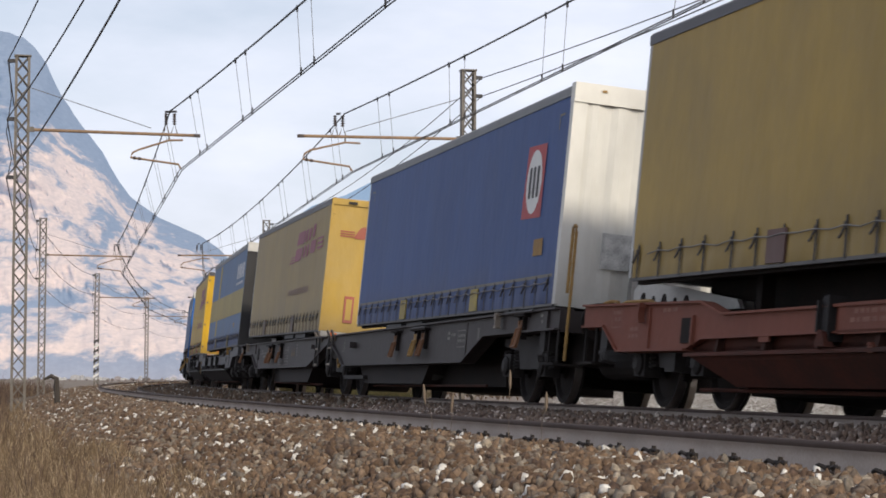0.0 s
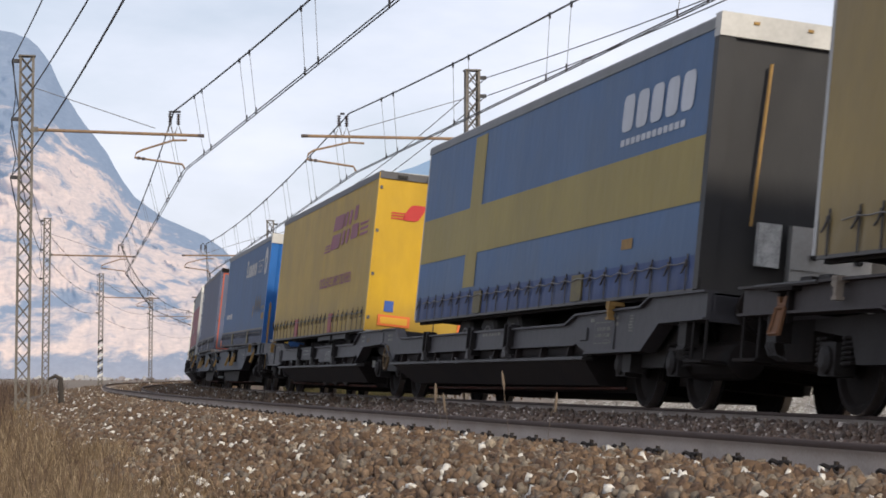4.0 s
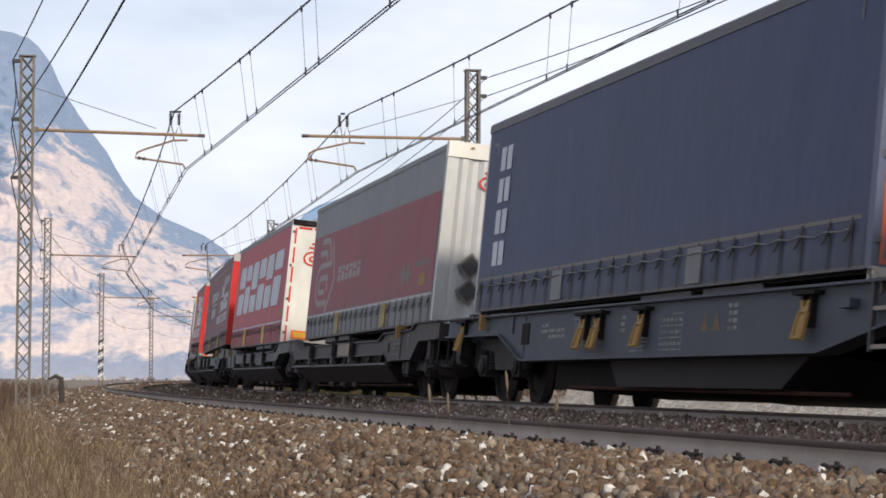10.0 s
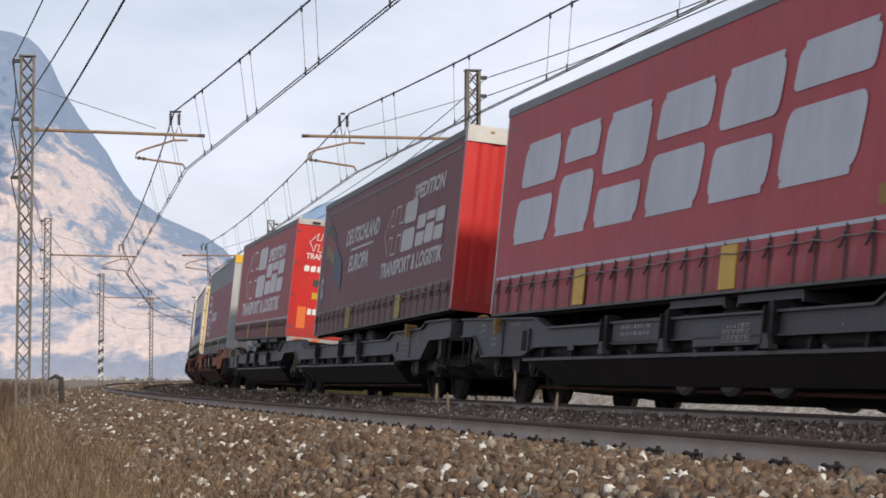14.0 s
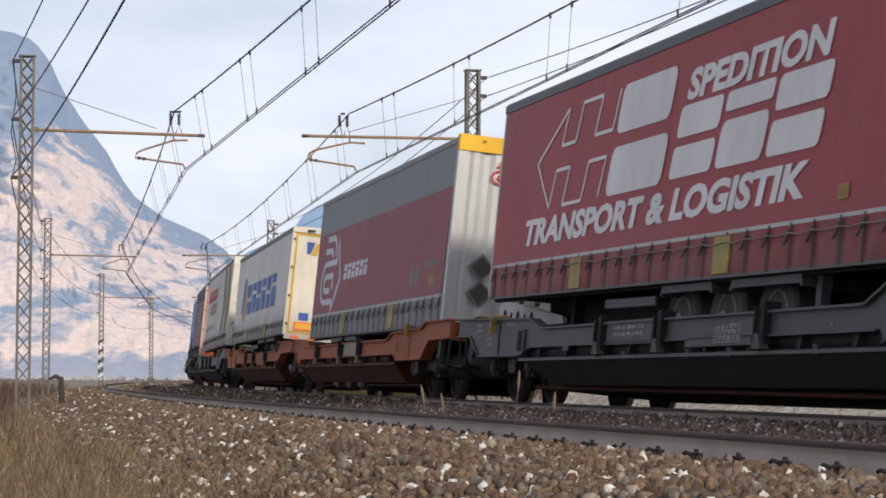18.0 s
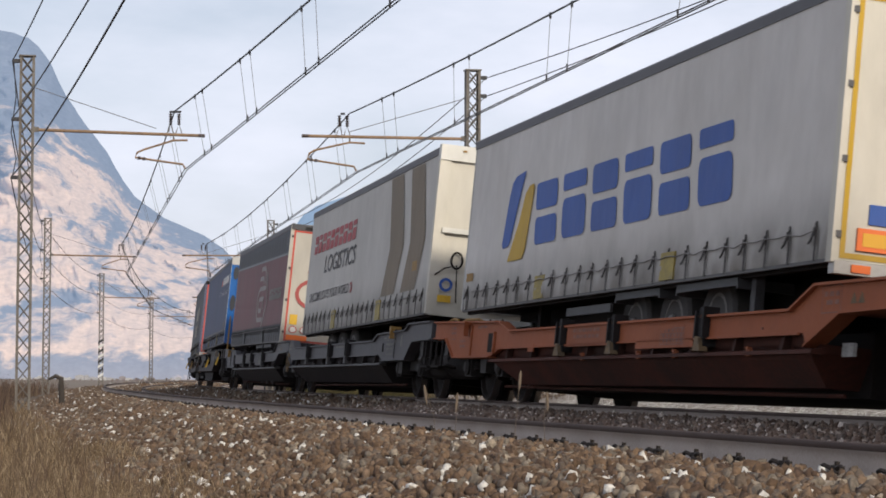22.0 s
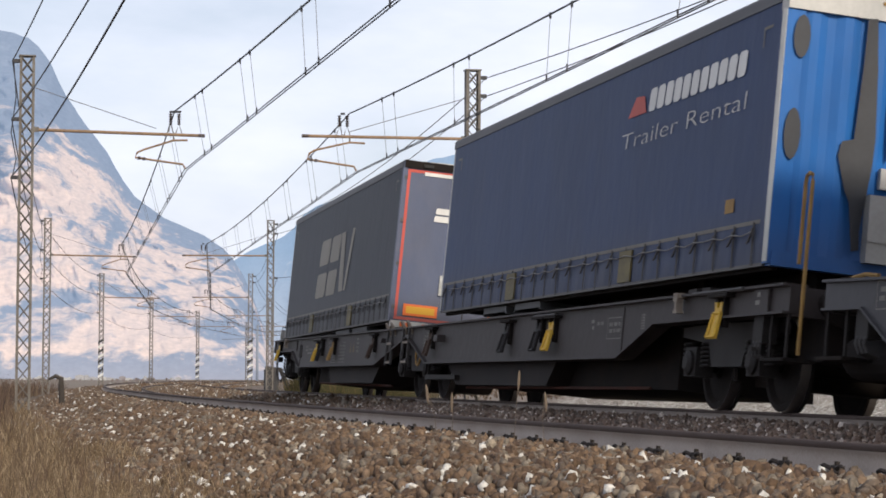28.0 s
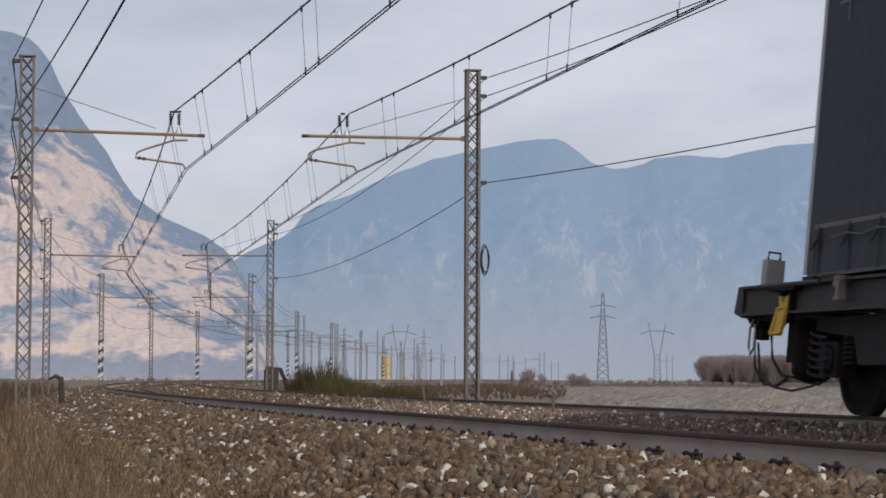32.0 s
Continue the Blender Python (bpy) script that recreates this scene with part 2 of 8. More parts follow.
def rail(parent, track, side):
    st = list(np.arange(-20, 70, 1.0)) + list(np.arange(70, 300, 4.0)) + list(np.arange(300, 1500, 40.0))
    k = len(RAIL_PROFILE)
    verts, faces = [], []
    for s in st:
        m = rail_pose(s, track) @ Matrix.Translation((0, 0.75 * side, 0))
        verts += [m @ Vector((0, a, b)) for a, b in RAIL_PROFILE]
    for i in range(len(st) - 1):
        for j in range(k):
            faces.append((i * k + j, i * k + (j + 1) % k, (i + 1) * k + (j + 1) % k, (i + 1) * k + j))
    me = raw_mesh("rail", verts, faces, M_RAIL)
    me.materials.append(M_HEAD)
    idx = np.zeros(len(faces), dtype=np.int32)
    for i in range(len(faces)):
        if i % k in (0, 1, 2, 3, 16, 17):
            idx[i] = 1
    me.polygons.foreach_set("material_index", idx)
    return link("rail", me, None, parent)


tracks = []
for tr, words in ((0, "canted railway track of brown rusty rails on concrete sleepers"), (1, "canted railway track under the train, rusty rails on sleepers")):
    t_ob = thing("railway_track", words, "railway track", "parallel tracks", "structure")
    rail(t_ob, tr, 1)
    rail(t_ob, tr, -1)
    tracks.append(t_ob)
# ---- ballast stones, sleepers, fastenings, grass ----
def island_material(name, colours, rough=0.9, bump=0.0, spec=0.3):
    """Colour by separate piece: a ramp over Random Per Island, broken up by fine grain."""
    m = bpy.data.materials.new(name)
    m.use_nodes = True
    n, l = m.node_tree.nodes, m.node_tree.links
    b = n["Principled BSDF"]
    b.inputs["Roughness"].default_value, b.inputs["Specular IOR Level"].default_value = rough, spec
    g = n.new("ShaderNodeNewGeometry")
    r = n.new("ShaderNodeValToRGB")
    r.color_ramp.interpolation = 'CONSTANT'
    for i, (p, c) in enumerate(colours):
        e = r.color_ramp.elements[i] if i < 2 else r.color_ramp.elements.new(p)
        e.position, e.color = p, (*c, 1)
    tc, no = n.new("ShaderNodeTexCoord"), n.new("ShaderNodeTexNoise")
    no.inputs["Scale"].default_value, no.inputs["Detail"].default_value = 45, 4
    l.new(tc.outputs["Object"], no.inputs["Vector"])
    mr = n.new("ShaderNodeMapRange")
    mr.inputs["From Min"].default_value, mr.inputs["From Max"].default_value, mr.inputs["To Min"].default_value, mr.inputs["To Max"].default_value = 0.3, 0.7, 0.6, 1.3
    hs = n.new("ShaderNodeHueSaturation")
    l.new(g.outputs["Random Per Island"], r.inputs["Fac"])
    l.new(no.outputs["Fac"], mr.inputs["Value"])
    l.new(mr.outputs["Result"], hs.inputs["Value"])
    l.new(r.outputs["Color"], hs.inputs["Color"])
    l.new(hs.outputs["Color"], b.inputs["Base Color"])
    if bump:
        bp = n.new("ShaderNodeBump")
        bp.inputs["Strength"].default_value, bp.inputs["Distance"].default_value = bump, 0.01
        l.new(no.outputs["Fac"], bp.inputs["Height"])
        l.new(bp.outputs["Normal"], b.inputs["Normal"])
    return m


M_STONE = island_material("ballast_stone", [(0.0, (0.095, 0.060, 0.037)), (0.2, (0.138, 0.090, 0.056)), (0.38, (0.117, 0.088, 0.065)), (0.52, (0.073, 0.046, 0.031)), (0.66, (0.166, 0.113, 0.074)),
                                            (0.80, (0.149, 0.124, 0.097)), (0.90, (0.277, 0.232, 0.177)), (0.955, (0.537, 0.515, 0.472))], bump=0.5)
# lighter mix than M_STONE, raised to offset the train's shadow between the tracks
M_TRACKSTONE = island_material("lightened_stone", [(0.0, (0.135, 0.092, 0.070)), (0.25, (0.185, 0.130, 0.098)), (0.5, (0.155, 0.122, 0.102)), (0.72, (0.225, 0.165, 0.125)), (0.86, (0.31, 0.25, 0.205)), (0.94, (0.60, 0.52, 0.45))], bump=0.5)
rng = np.random.default_rng(7)


def icosa():
    p = (1 + 5 ** 0.5) / 2
    v = np.array([(-1, p, 0), (1, p, 0), (-1, -p, 0), (1, -p, 0), (0, -1, p), (0, 1, p), (0, -1, -p), (0, 1, -p), (p, 0, -1), (p, 0, 1), (-p, 0, -1), (-p, 0, 1)], float) / 1.9
    f = np.array([(0, 11, 5), (0, 5, 1), (0, 1, 7), (0, 7, 10), (0, 10, 11), (1, 5, 9), (5, 11, 4), (11, 10, 2), (10, 7, 6), (7, 1, 8), (3, 9, 4), (3, 4, 2), (3, 2, 6), (3, 6, 8), (3, 8, 9), (4, 9, 5), (2, 4, 11), (6, 2, 10), (8, 6, 7), (9, 8, 1)])
    return v, f


def octa():
    v = np.array([(1, 0, 0), (-1, 0, 0), (0, 1, 0), (0, -1, 0), (0, 0, 1), (0, 0, -1)], float)
    f = np.array([(0, 2, 4), (2, 1, 4), (1, 3, 4), (3, 0, 4), (2, 0, 5), (1, 2, 5), (3, 1, 5), (0, 3, 5)])
    return v, f


def stones(name, label, s0, s1, u0, u1, count, size, shape, material, level, taper=1.0):
    v, f = shape
    k = len(v)
    s = s0 + (s1 - s0) * rng.random(count) ** taper
    u = u0 + (u1 - u0) * rng.random(count)
    size = size * (0.65 + 0.9 * rng.random(count) ** 2)
    c = np.array([line(a, b)[:2] for a, b in zip(s, u)])
    z = np.array([level(b) for b in u]) + (rng.random(count) - 0.42) * 0.05
    q = v[None] * (0.62 + 0.72 * rng.random((count, k, 1)))
    q = q * (np.array([1.25, 0.95, 0.7]) * (0.8 + 0.4 * rng.random((count, 1, 3)))) * size[:, None, None] / 2
    a = rng.random((count, 3)) * 6.2832
    for ax in range(3):
        i, j = (ax + 1) % 3, (ax + 2) % 3
        co, si = np.cos(a[:, ax:ax + 1] * (1 if ax == 2 else 0.35)), np.sin(a[:, ax:ax + 1] * (1 if ax == 2 else 0.35))
        qi, qj = q[:, :, i].copy(), q[:, :, j].copy()
        q[:, :, i], q[:, :, j] = qi * co - qj * si, qi * si + qj * co
    q[:, :, 0] += c[:, None, 0]
    q[:, :, 1] += c[:, None, 1]
    q[:, :, 2] += z[:, None]
    faces = (f[None] + (np.arange(count) * k)[:, None, None]).reshape(-1, 3)
    return tagged(link(name, raw_mesh(name, q.reshape(-1, 3), faces, material)), label, "ballast", kind="stuff")


WORDS = "loose brown, grey and a few white crushed ballast stones"
stones("ballast_stones", WORDS, 6.5, 22, -2.75, -0.11, 24000, 0.059, icosa(), M_STONE, bed_level, 1.25)
stones("ballast_stones", WORDS, 22, 48, -2.7, -0.11, 27000, 0.062, icosa(), M_STONE, bed_level, 1.2)
stones("ballast_stones", WORDS, 48, 130, -2.6, -0.11, 20000, 0.09, octa(), M_STONE, bed_level, 1.3)
stones("ballast_stones", WORDS, 130, 300, -2.5, 6.0, 9000, 0.19, octa(), M_STONE, bed_level, 1.2)
TRACK_WORDS = "brown, grey and some pale ballast stones between the tracks"
stones("ballast_stones", TRACK_WORDS, 6, 40, 2.3, 3.92, 24000, 0.052, icosa(), M_TRACKSTONE, bed_level, 1.2)
stones("ballast_stones", WORDS, 36, 130, 0.2, 3.94, 15000, 0.11, octa(), M_STONE, bed_level, 1.3)
stones("ballast_stones", TRACK_WORDS, 8, 60, 4.1, 8.2, 9000, 0.09, octa(), M_TRACKSTONE, bed_level)
stones("ballast_stones", "scattered small ballast stones rolled into the grass edge", 7, 40, -3.3, -2.5, 1100, 0.05, octa(), M_STONE, bed_level)

# sleepers, buried to their tops, and the spring clips of the outer rail
sl_me = bpy.data.meshes.new("sleeper")
bm = prism(bmesh.new(), [(-0.14, -0.36), (0.14, -0.36), (0.11, -0.185), (-0.11, -0.185)], -1.25, 1.25)
bm.to_mesh(sl_me)
bm.free()
sl_me.materials.append(M_SLEEPER)
clip_bm = boxed(-0.024, 0.024, 0.0, 0.05, -0.165, -0.115)
for q in (-1, 1):
    tube(clip_bm, [(0.02 * q, 0.045, -0.135), (0.05 * q, 0.05, -0.125), (0.09 * q, 0.055, -0.118), (0.12 * q, 0.055, -0.127), (0.13 * q, 0.055, -0.148), (0.1 * q, 0.075, -0.152), (0.07 * q, 0.075, -0.145)], 0.011, 6)
tube(clip_bm, [(0, 0.03, -0.13), (0, 0.03, -0.096)], 0.014, 6)
clip_me = bpy.data.meshes.new("rail_clip")
clip_bm.to_mesh(clip_me)
clip_bm.free()
clip_me.materials.append(M_CLIP)
for tr, t_ob in enumerate(tracks):
    for i in range(110 if tr == 0 else 60):
        s = 6.36 + 0.602 * i
        m = rail_pose(s, tr)
        link("sleeper", sl_me, None, t_ob, m)
        if i < 90 and tr == 0:
            link("rail_clip", clip_me, None, t_ob, m @ pose(0, 0.75 + 0.072, 0))

# dry grass of the verge
M_STRAW = island_material("dry_grass", [(0.0, (0.182, 0.129, 0.077)), (0.25, (0.131, 0.092, 0.056)), (0.5, (0.239, 0.178, 0.112)), (0.7, (0.094, 0.064, 0.042)), (0.88, (0.351, 0.274, 0.182))], spec=0.2)
M_SCRUB = island_material("brown_scrub", [(0.0, (0.085, 0.056, 0.042)), (0.3, (0.115, 0.080, 0.056)), (0.6, (0.06, 0.042, 0.034)), (0.85, (0.155, 0.115, 0.08))], spec=0.2)
M_BROOM = island_material("green_broom", [(0.0, (0.048, 0.048, 0.019)), (0.3, (0.072, 0.062, 0.026)), (0.6, (0.036, 0.036, 0.017)), (0.85, (0.111, 0.076, 0.039))], spec=0.2)


def blades(name, label, category, place, count, tall, wide, material, lean=0.35):
    """Thin bent blades: place(i) gives the foot."""
    feet = np.array([place(i) for i in range(count)])
    hgt = tall[0] + (tall[1] - tall[0]) * rng.random(count) ** 1.6
    az = rng.random(count) * 6.2832
    ln = lean * (0.2 + rng.random(count)) * hgt
    face = rng.random(count) * 6.2832
    wx, wy = np.cos(face) * wide / 2, np.sin(face) * wide / 2
    v = np.zeros((count, 5, 3))
    for k, (fr, wd) in enumerate(((0, 1), (0, -1), (0.55, 0.8), (0.55, -0.8), (1, 0))):
        v[:, k, 0] = feet[:, 0] + np.cos(az) * ln * fr ** 1.8 + wx * wd
        v[:, k, 1] = feet[:, 1] + np.sin(az) * ln * fr ** 1.8 + wy * wd
        v[:, k, 2] = feet[:, 2] + hgt * fr
    f = np.array([(0, 1, 3), (0, 3, 2), (2, 3, 4)])
    faces = (f[None] + (np.arange(count) * 5)[:, None, None]).reshape(-1, 3)
    return tagged(link(name, raw_mesh(name, v.reshape(-1, 3), faces, material)), label, category, kind="stuff")


def verge_foot(s0, s1, u0, u1, power=1.0):
    def foot(i):
        while True:
            s = s0 + (s1 - s0) * rng.random() ** power
            u = u0 + (u1 - u0) * rng.random()
            if noise.noise((s * 0.55, u * 1.1, 3.3)) + 0.35 + (u1 - u) * 0.5 > rng.random() * 0.9:
                break
        x, y, _ = line(s, u)
        return x, y, bed_level(u) - 0.02
    return foot


blades("dry_grass", "tangled straw-coloured dry grass beside the ballast", "grass", verge_foot(9.5, 24, -4.4, -2.15), 30000, (0.05, 0.26), 0.006, M_STRAW, 0.7)
blades("dry_grass", "tangled straw-coloured dry grass beside the ballast", "grass", verge_foot(22, 60, -6.0, -2.3, 1.3), 22000, (0.08, 0.34), 0.012, M_STRAW, 0.6)
blades("dry_grass", "taller brown dry stalks in the verge grass", "grass", verge_foot(10, 34, -4.6, -2.5), 1500, (0.2, 0.5), 0.007, M_SCRUB, 0.35)
blades("dry_scrub", "low brown scrub at the foot of the masts", "scrub", verge_foot(36, 75, -7.0, -2.7), 9000, (0.15, 0.62), 0.02, M_SCRUB, 0.5)
blades("dry_scrub", "tall greyish brown scrub in front of the masts", "scrub", verge_foot(30, 58, -7.5, -3.1), 12000, (0.35, 1.12), 0.011, M_SCRUB, 0.4)
blades("dry_scrub", "dark brown scrub thicket beyond the first mast", "scrub", verge_foot(52, 130, -13.0, -3.4, 1.2), 15000, (0.3, 1.0), 0.025, M_SCRUB, 0.45)
# ---- overhead line ----
M_MAST = material("mast_steel", (0.165, 0.152, 0.138), 0.7, dark=(0.09, 0.075, 0.06), blotch=3, grain=40, mix=0.8, metal=0.1)
M_ARM = material("rusty_tube", (0.25, 0.165, 0.10), 0.7, dark=(0.14, 0.09, 0.055), blotch=4, grain=50, mix=0.8)
M_WIRE = material("dark_wire", (0.035, 0.035, 0.04), 0.6, grain=40)
M_INS = material("brown_insulator", (0.05, 0.035, 0.03), 0.35, grain=20)
M_PALEWIRE = material("grey_wire", (0.16, 0.16, 0.17), 0.6, grain=40)
M_CONC = material("weathered_concrete", (0.28, 0.26, 0.23), 0.9, dark=(0.15, 0.13, 0.11), blotch=3, grain=30, bump=0.4)
M_STRIPE_B, M_STRIPE_W = material("black_band", (0.03, 0.03, 0.03), 0.7), material("white_band", (0.6, 0.6, 0.57), 0.7)


LACE = {}


def lace_mesh(sign, rise):
    key = (sign, round(rise, 3))
    if key not in LACE:
        bm = tube(bmesh.new(), [(-0.14 * sign, 0, 0), (0.14 * sign, 0, rise)], 0.014, 4)
        LACE[key] = bpy.data.meshes.new("lacing_bar")
        bm.to_mesh(LACE[key])
        bm.free()
        LACE[key].materials.append(M_MAST)
    return LACE[key]


def catenary_mast(side, stripes, fine=False):
    """side +1: the arm reaches in +x over the near track; -1: in -x over the far track. The registration arm hooks the same way in both."""
    ob = thing("catenary_mast", "striped steel lattice catenary mast with a rusty bracket arm" if stripes else "tall steel lattice catenary mast with a rusty bracket arm", "catenary mast", "catenary masts")
    top, base = (7.52, -1.2) if side > 0 else (7.47, -1.2)
    rise = 0.045 if side > 0 else 0.068
    for sx in (-1, 1):
        part("leg", prism(bmesh.new(), [(sx * 0.17, -0.12), (sx * 0.17, 0.12), (sx * 0.11, 0.12), (sx * 0.11, 0.10), (sx * 0.15, 0.10), (sx * 0.15, -0.10), (sx * 0.11, -0.10), (sx * 0.11, -0.12)], base, top, "z"), M_MAST, ob)
    for sy in (-1, 1):
        bm = bmesh.new()
        n = int((top - base) / 0.34)
        for i in range(n):
            z0, z1 = base + i * (top - base) / n, base + (i + 1) * (top - base) / n
            if fine:
                link("lacing_bar", lace_mesh(1, z1 - z0), None, ob, pose(0, sy * 0.112, z0))
                link("lacing_bar", lace_mesh(-1, z1 - z0), None, ob, pose(0, sy * 0.126, z0))
            else:
                tube(bm, [(-0.14, sy * 0.112, z0), (0.14, sy * 0.112, z1)], 0.014, 4)
                tube(bm, [(0.14, sy * 0.126, z0), (-0.14, sy * 0.126, z1)], 0.014, 4)
        if fine:
            bm.free()
        else:
            part("lacing", bm, M_MAST, ob)["kind"] = "stuff"
    part("cap", boxed(-0.19, 0.19, -0.14, 0.14, top, top + 0.03), M_MAST, ob)
    part("footing", boxed(-0.35, 0.35, -0.35, 0.35, base - 0.4, -0.75), M_CONC, ob)
    d = side
    part("bracket_arm", tube(bmesh.new(), [(0.1 * d, -0.02, 5.87), (4.0 * d, -0.02, 5.78 + rise)], 0.036, 8), M_ARM, ob)
    part("arm_tip", tube(bmesh.new(), [(3.86 * d, -0.02, 5.782 + rise), (4.01 * d, -0.02, 5.78 + rise)], 0.041, 8), M_INS, ob)
    part("arm_socket", boxed(*sorted((0.14 * d, 0.27 * d)), -0.07, 0.03, 5.82, 5.93), M_MAST, ob)
    part("stay", tube(bmesh.new(), [(0.18 * d, -0.02, 6.82), (2.9 * d, -0.02, 5.97)], 0.009, 4), M_PALEWIRE, ob)
    ins = (3.23, 3.42) if side > 0 else (3.14, 2.96)
    for r in ins:
        prof = []
        for k in range(5):
            prof += [(0.022, 6.02 + rise + 0.055 * k), (0.055, 6.035 + rise + 0.055 * k), (0.022, 6.055 + rise + 0.055 * k)]
        i = part("insulator", lathe(bmesh.new(), prof, 10, "z", (r * d, -0.02, 0)), M_INS, ob)
        part("insulator_foot", tube(bmesh.new(), [(r * d - 0.07, -0.02, 5.82 + rise), (r * d, -0.02, 6.03 + rise), (r * d + 0.07, -0.02, 5.82 + rise)], 0.014, 5), M_MAST, i)
    part("wire_clamp", tube(bmesh.new(), [((ins[0] - 0.03) * d, -0.02, 6.31 + rise), ((ins[1] + 0.05) * d, -0.02, 6.32 + rise)], 0.028, 6), M_WIRE, ob)
    if side > 0:
        hook = [(3.62, 5.71), (3.3, 5.70), (2.62, 5.47), (2.48, 5.40), (2.43, 5.29), (3.52, 5.155), (3.57, 5.06)]
    else:
        hook = [(2.55, 5.705), (2.9, 5.72), (3.72, 5.52), (3.84, 5.44), (3.89, 5.31), (2.80, 5.165), (2.74, 5.06)]
    part("registration_arm", tube(bmesh.new(), [(r * d, -0.04, z) for r, z in hook], 0.026, 6), M_ARM, ob)
    for q in (0.35, 0.75):
        pa, pb = hook[4], hook[5]
        m0 = (pa[0] + (pb[0] - pa[0]) * q * 0.25, pa[1] + (pb[1] - pa[1]) * q * 0.25)
        part("clamp", tube(bmesh.new(), [((m0[0] - 0.03) * d, -0.04, m0[1]), ((m0[0] + 0.03) * d, -0.04, m0[1])], 0.042, 6), M_INS, ob)
    part("arm_drop", tube(bmesh.new(), [((hook[1][0]) * d, -0.03, 5.70), (hook[1][0] * d, -0.03, 5.84)], 0.02, 6), M_MAST, ob)
    for z in (7.42, 6.1, 4.78) if side > 0 else (7.32, 6.89, 4.86):
        b = part("wire_bracket", boxed(*sorted((-0.33 * d, -0.14 * d)), -0.05, 0.05, z - 0.04, z + 0.04), M_WIRE, ob)
    if side > 0:
        part("down_lead", tube(bmesh.new(), [(-0.3, 0, 7.4), (-0.24, 0, 6.6), (-0.3, 0, 6.1), (-0.34, 0, 5.8), (-0.22, 0, 5.2), (-0.3, 0, 4.78)], 0.012, 5), M_WIRE, ob)
    if stripes:
        for k in range(8):
            z = 0.25 + k * 0.34
            part("stripe", prism(bmesh.new(), [(-0.19, z), (0.19, z + 0.22), (0.19, z + 0.39), (-0.19, z + 0.17)], -0.15, -0.128), M_STRIPE_B if k % 2 else M_STRIPE_W, ob)
    return ob


def stand(ob, s, u, z=0.0):
    x, y, th = line(s, u)
    return pose(x, y, z, 0, 0, -math.degrees(th))


LEFT = [(49.7, -2.4, 0), (100.8, -2.9, 0), (153.7, -3.15, 1), (199.5, -3.24, 0), (238.1, -2.83, 1), (285, -3, 0), (331, -3, 1), (378, -3, 0), (425, -3, 0), (480, -3, 0), (540, -3, 0), (610, -3, 0), (690, -3, 0)]
RIGHT = [(49.4, 7.82, 0), (99.7, 7.2, 0), (151.9, 7.2, 1), (197.0, 7.6, 0), (236.5, 8.0, 1), (285, 8, 1), (331, 8, 0), (378, 8, 1), (425, 8, 0), (480, 8, 0), (540, 8, 0), (610, 8, 0), (690, 8, 0)]
for d, rows in ((1, LEFT), (-1, RIGHT)):
    first = {}
    for k, (s, u, st) in enumerate(rows):
        if k < 2:
            catenary_mast(d, st, True).matrix_basis = stand(None, s, u)
        elif st not in first:
            first[st] = catenary_mast(d, st)
            first[st].matrix_basis = stand(None, s, u)
        else:
            copy_thing(first[st], stand(None, s, u))
mx, my, mth = line(49.4, 7.82)
coil = thing("cable_coil", "black cable coil hung on the lattice mast", "cable coil", m=pose(mx, my, 0, 0, 0, -math.degrees(mth)))
for k in range(3):
    pts = [(0.27 + 0.09 * math.cos(a) + 0.01 * k, -0.1 - 0.02 * k, 3.05 + (0.36 - 0.04 * k) * math.sin(a)) for a in np.linspace(0, 6.28, 20)]
    part("cable_turn", tube(bmesh.new(), pts, 0.014, 5), M_WIRE, coil)


def catenary_span(words, a, b, drop, hang, sag=0.35, n=24, pairs=8):
    """Messenger with sag, a pair of contact wires and droppers between two supports: (s, messenger u, contact u)."""
    ob = thing("catenary_span", words, "overhead wire", "overhead wires")
    A, B = spot(a[0], a[1], hang), spot(b[0], b[1], hang)
    P = lambda f: A.lerp(B, f) - Vector((0, 0, sag * 4 * f * (1 - f)))
    C, D = spot(a[0], a[2], 5.03), spot(b[0], b[2], 5.03)
    part("messenger_wire", tube(bmesh.new(), [P(k / n) for k in range(n + 1)], drop[0], 5), M_WIRE, ob)
    for q in (-0.03, 0.03):
        e = Vector((q, 0, 0))
        part("contact_wire", tube(bmesh.new(), [C + e, D + e], drop[1], 5), M_WIRE, ob)
    for k in range(pairs):
        for e in (0, 0.023):
            f = (k + 0.26) / pairs + e
            part("dropper", tube(bmesh.new(), [P(f), C.lerp(D, f)], 0.005, 4), M_PALEWIRE, ob)
            part("dropper_clip", tube(bmesh.new(), [P(f) - Vector((0, 0, 0.07)), P(f) + Vector((0, 0, 0.03))], 0.02, 5), M_WIRE, ob)
            part("dropper_clip", tube(bmesh.new(), [C.lerp(D, f) + Vector((0, 0, 0.10)), C.lerp(D, f) - Vector((0, 0, 0.02))], 0.016, 5), M_WIRE, ob)


near_m = [(-1.6, 1.4, 1.06)] + [(s, u + 3.32, u + 3.58) for s, u, st in LEFT]
far_m = [(-1.5, 5.35, 4.8)] + [(s, u - 2.9, u - 2.74) for s, u, st in RIGHT]
for sup, w, hang in ((near_m, "over the near track", 6.375), (far_m, "over the far track", 6.398)):
    for k, (a, b) in enumerate(zip(sup, sup[1:])):
        if k < 9:
            catenary_span("dark messenger and contact wires with droppers " + w, a, b, (0.017, 0.011) if k < 2 else (0.022, 0.016), hang, pairs=8 if k < 3 else 4)


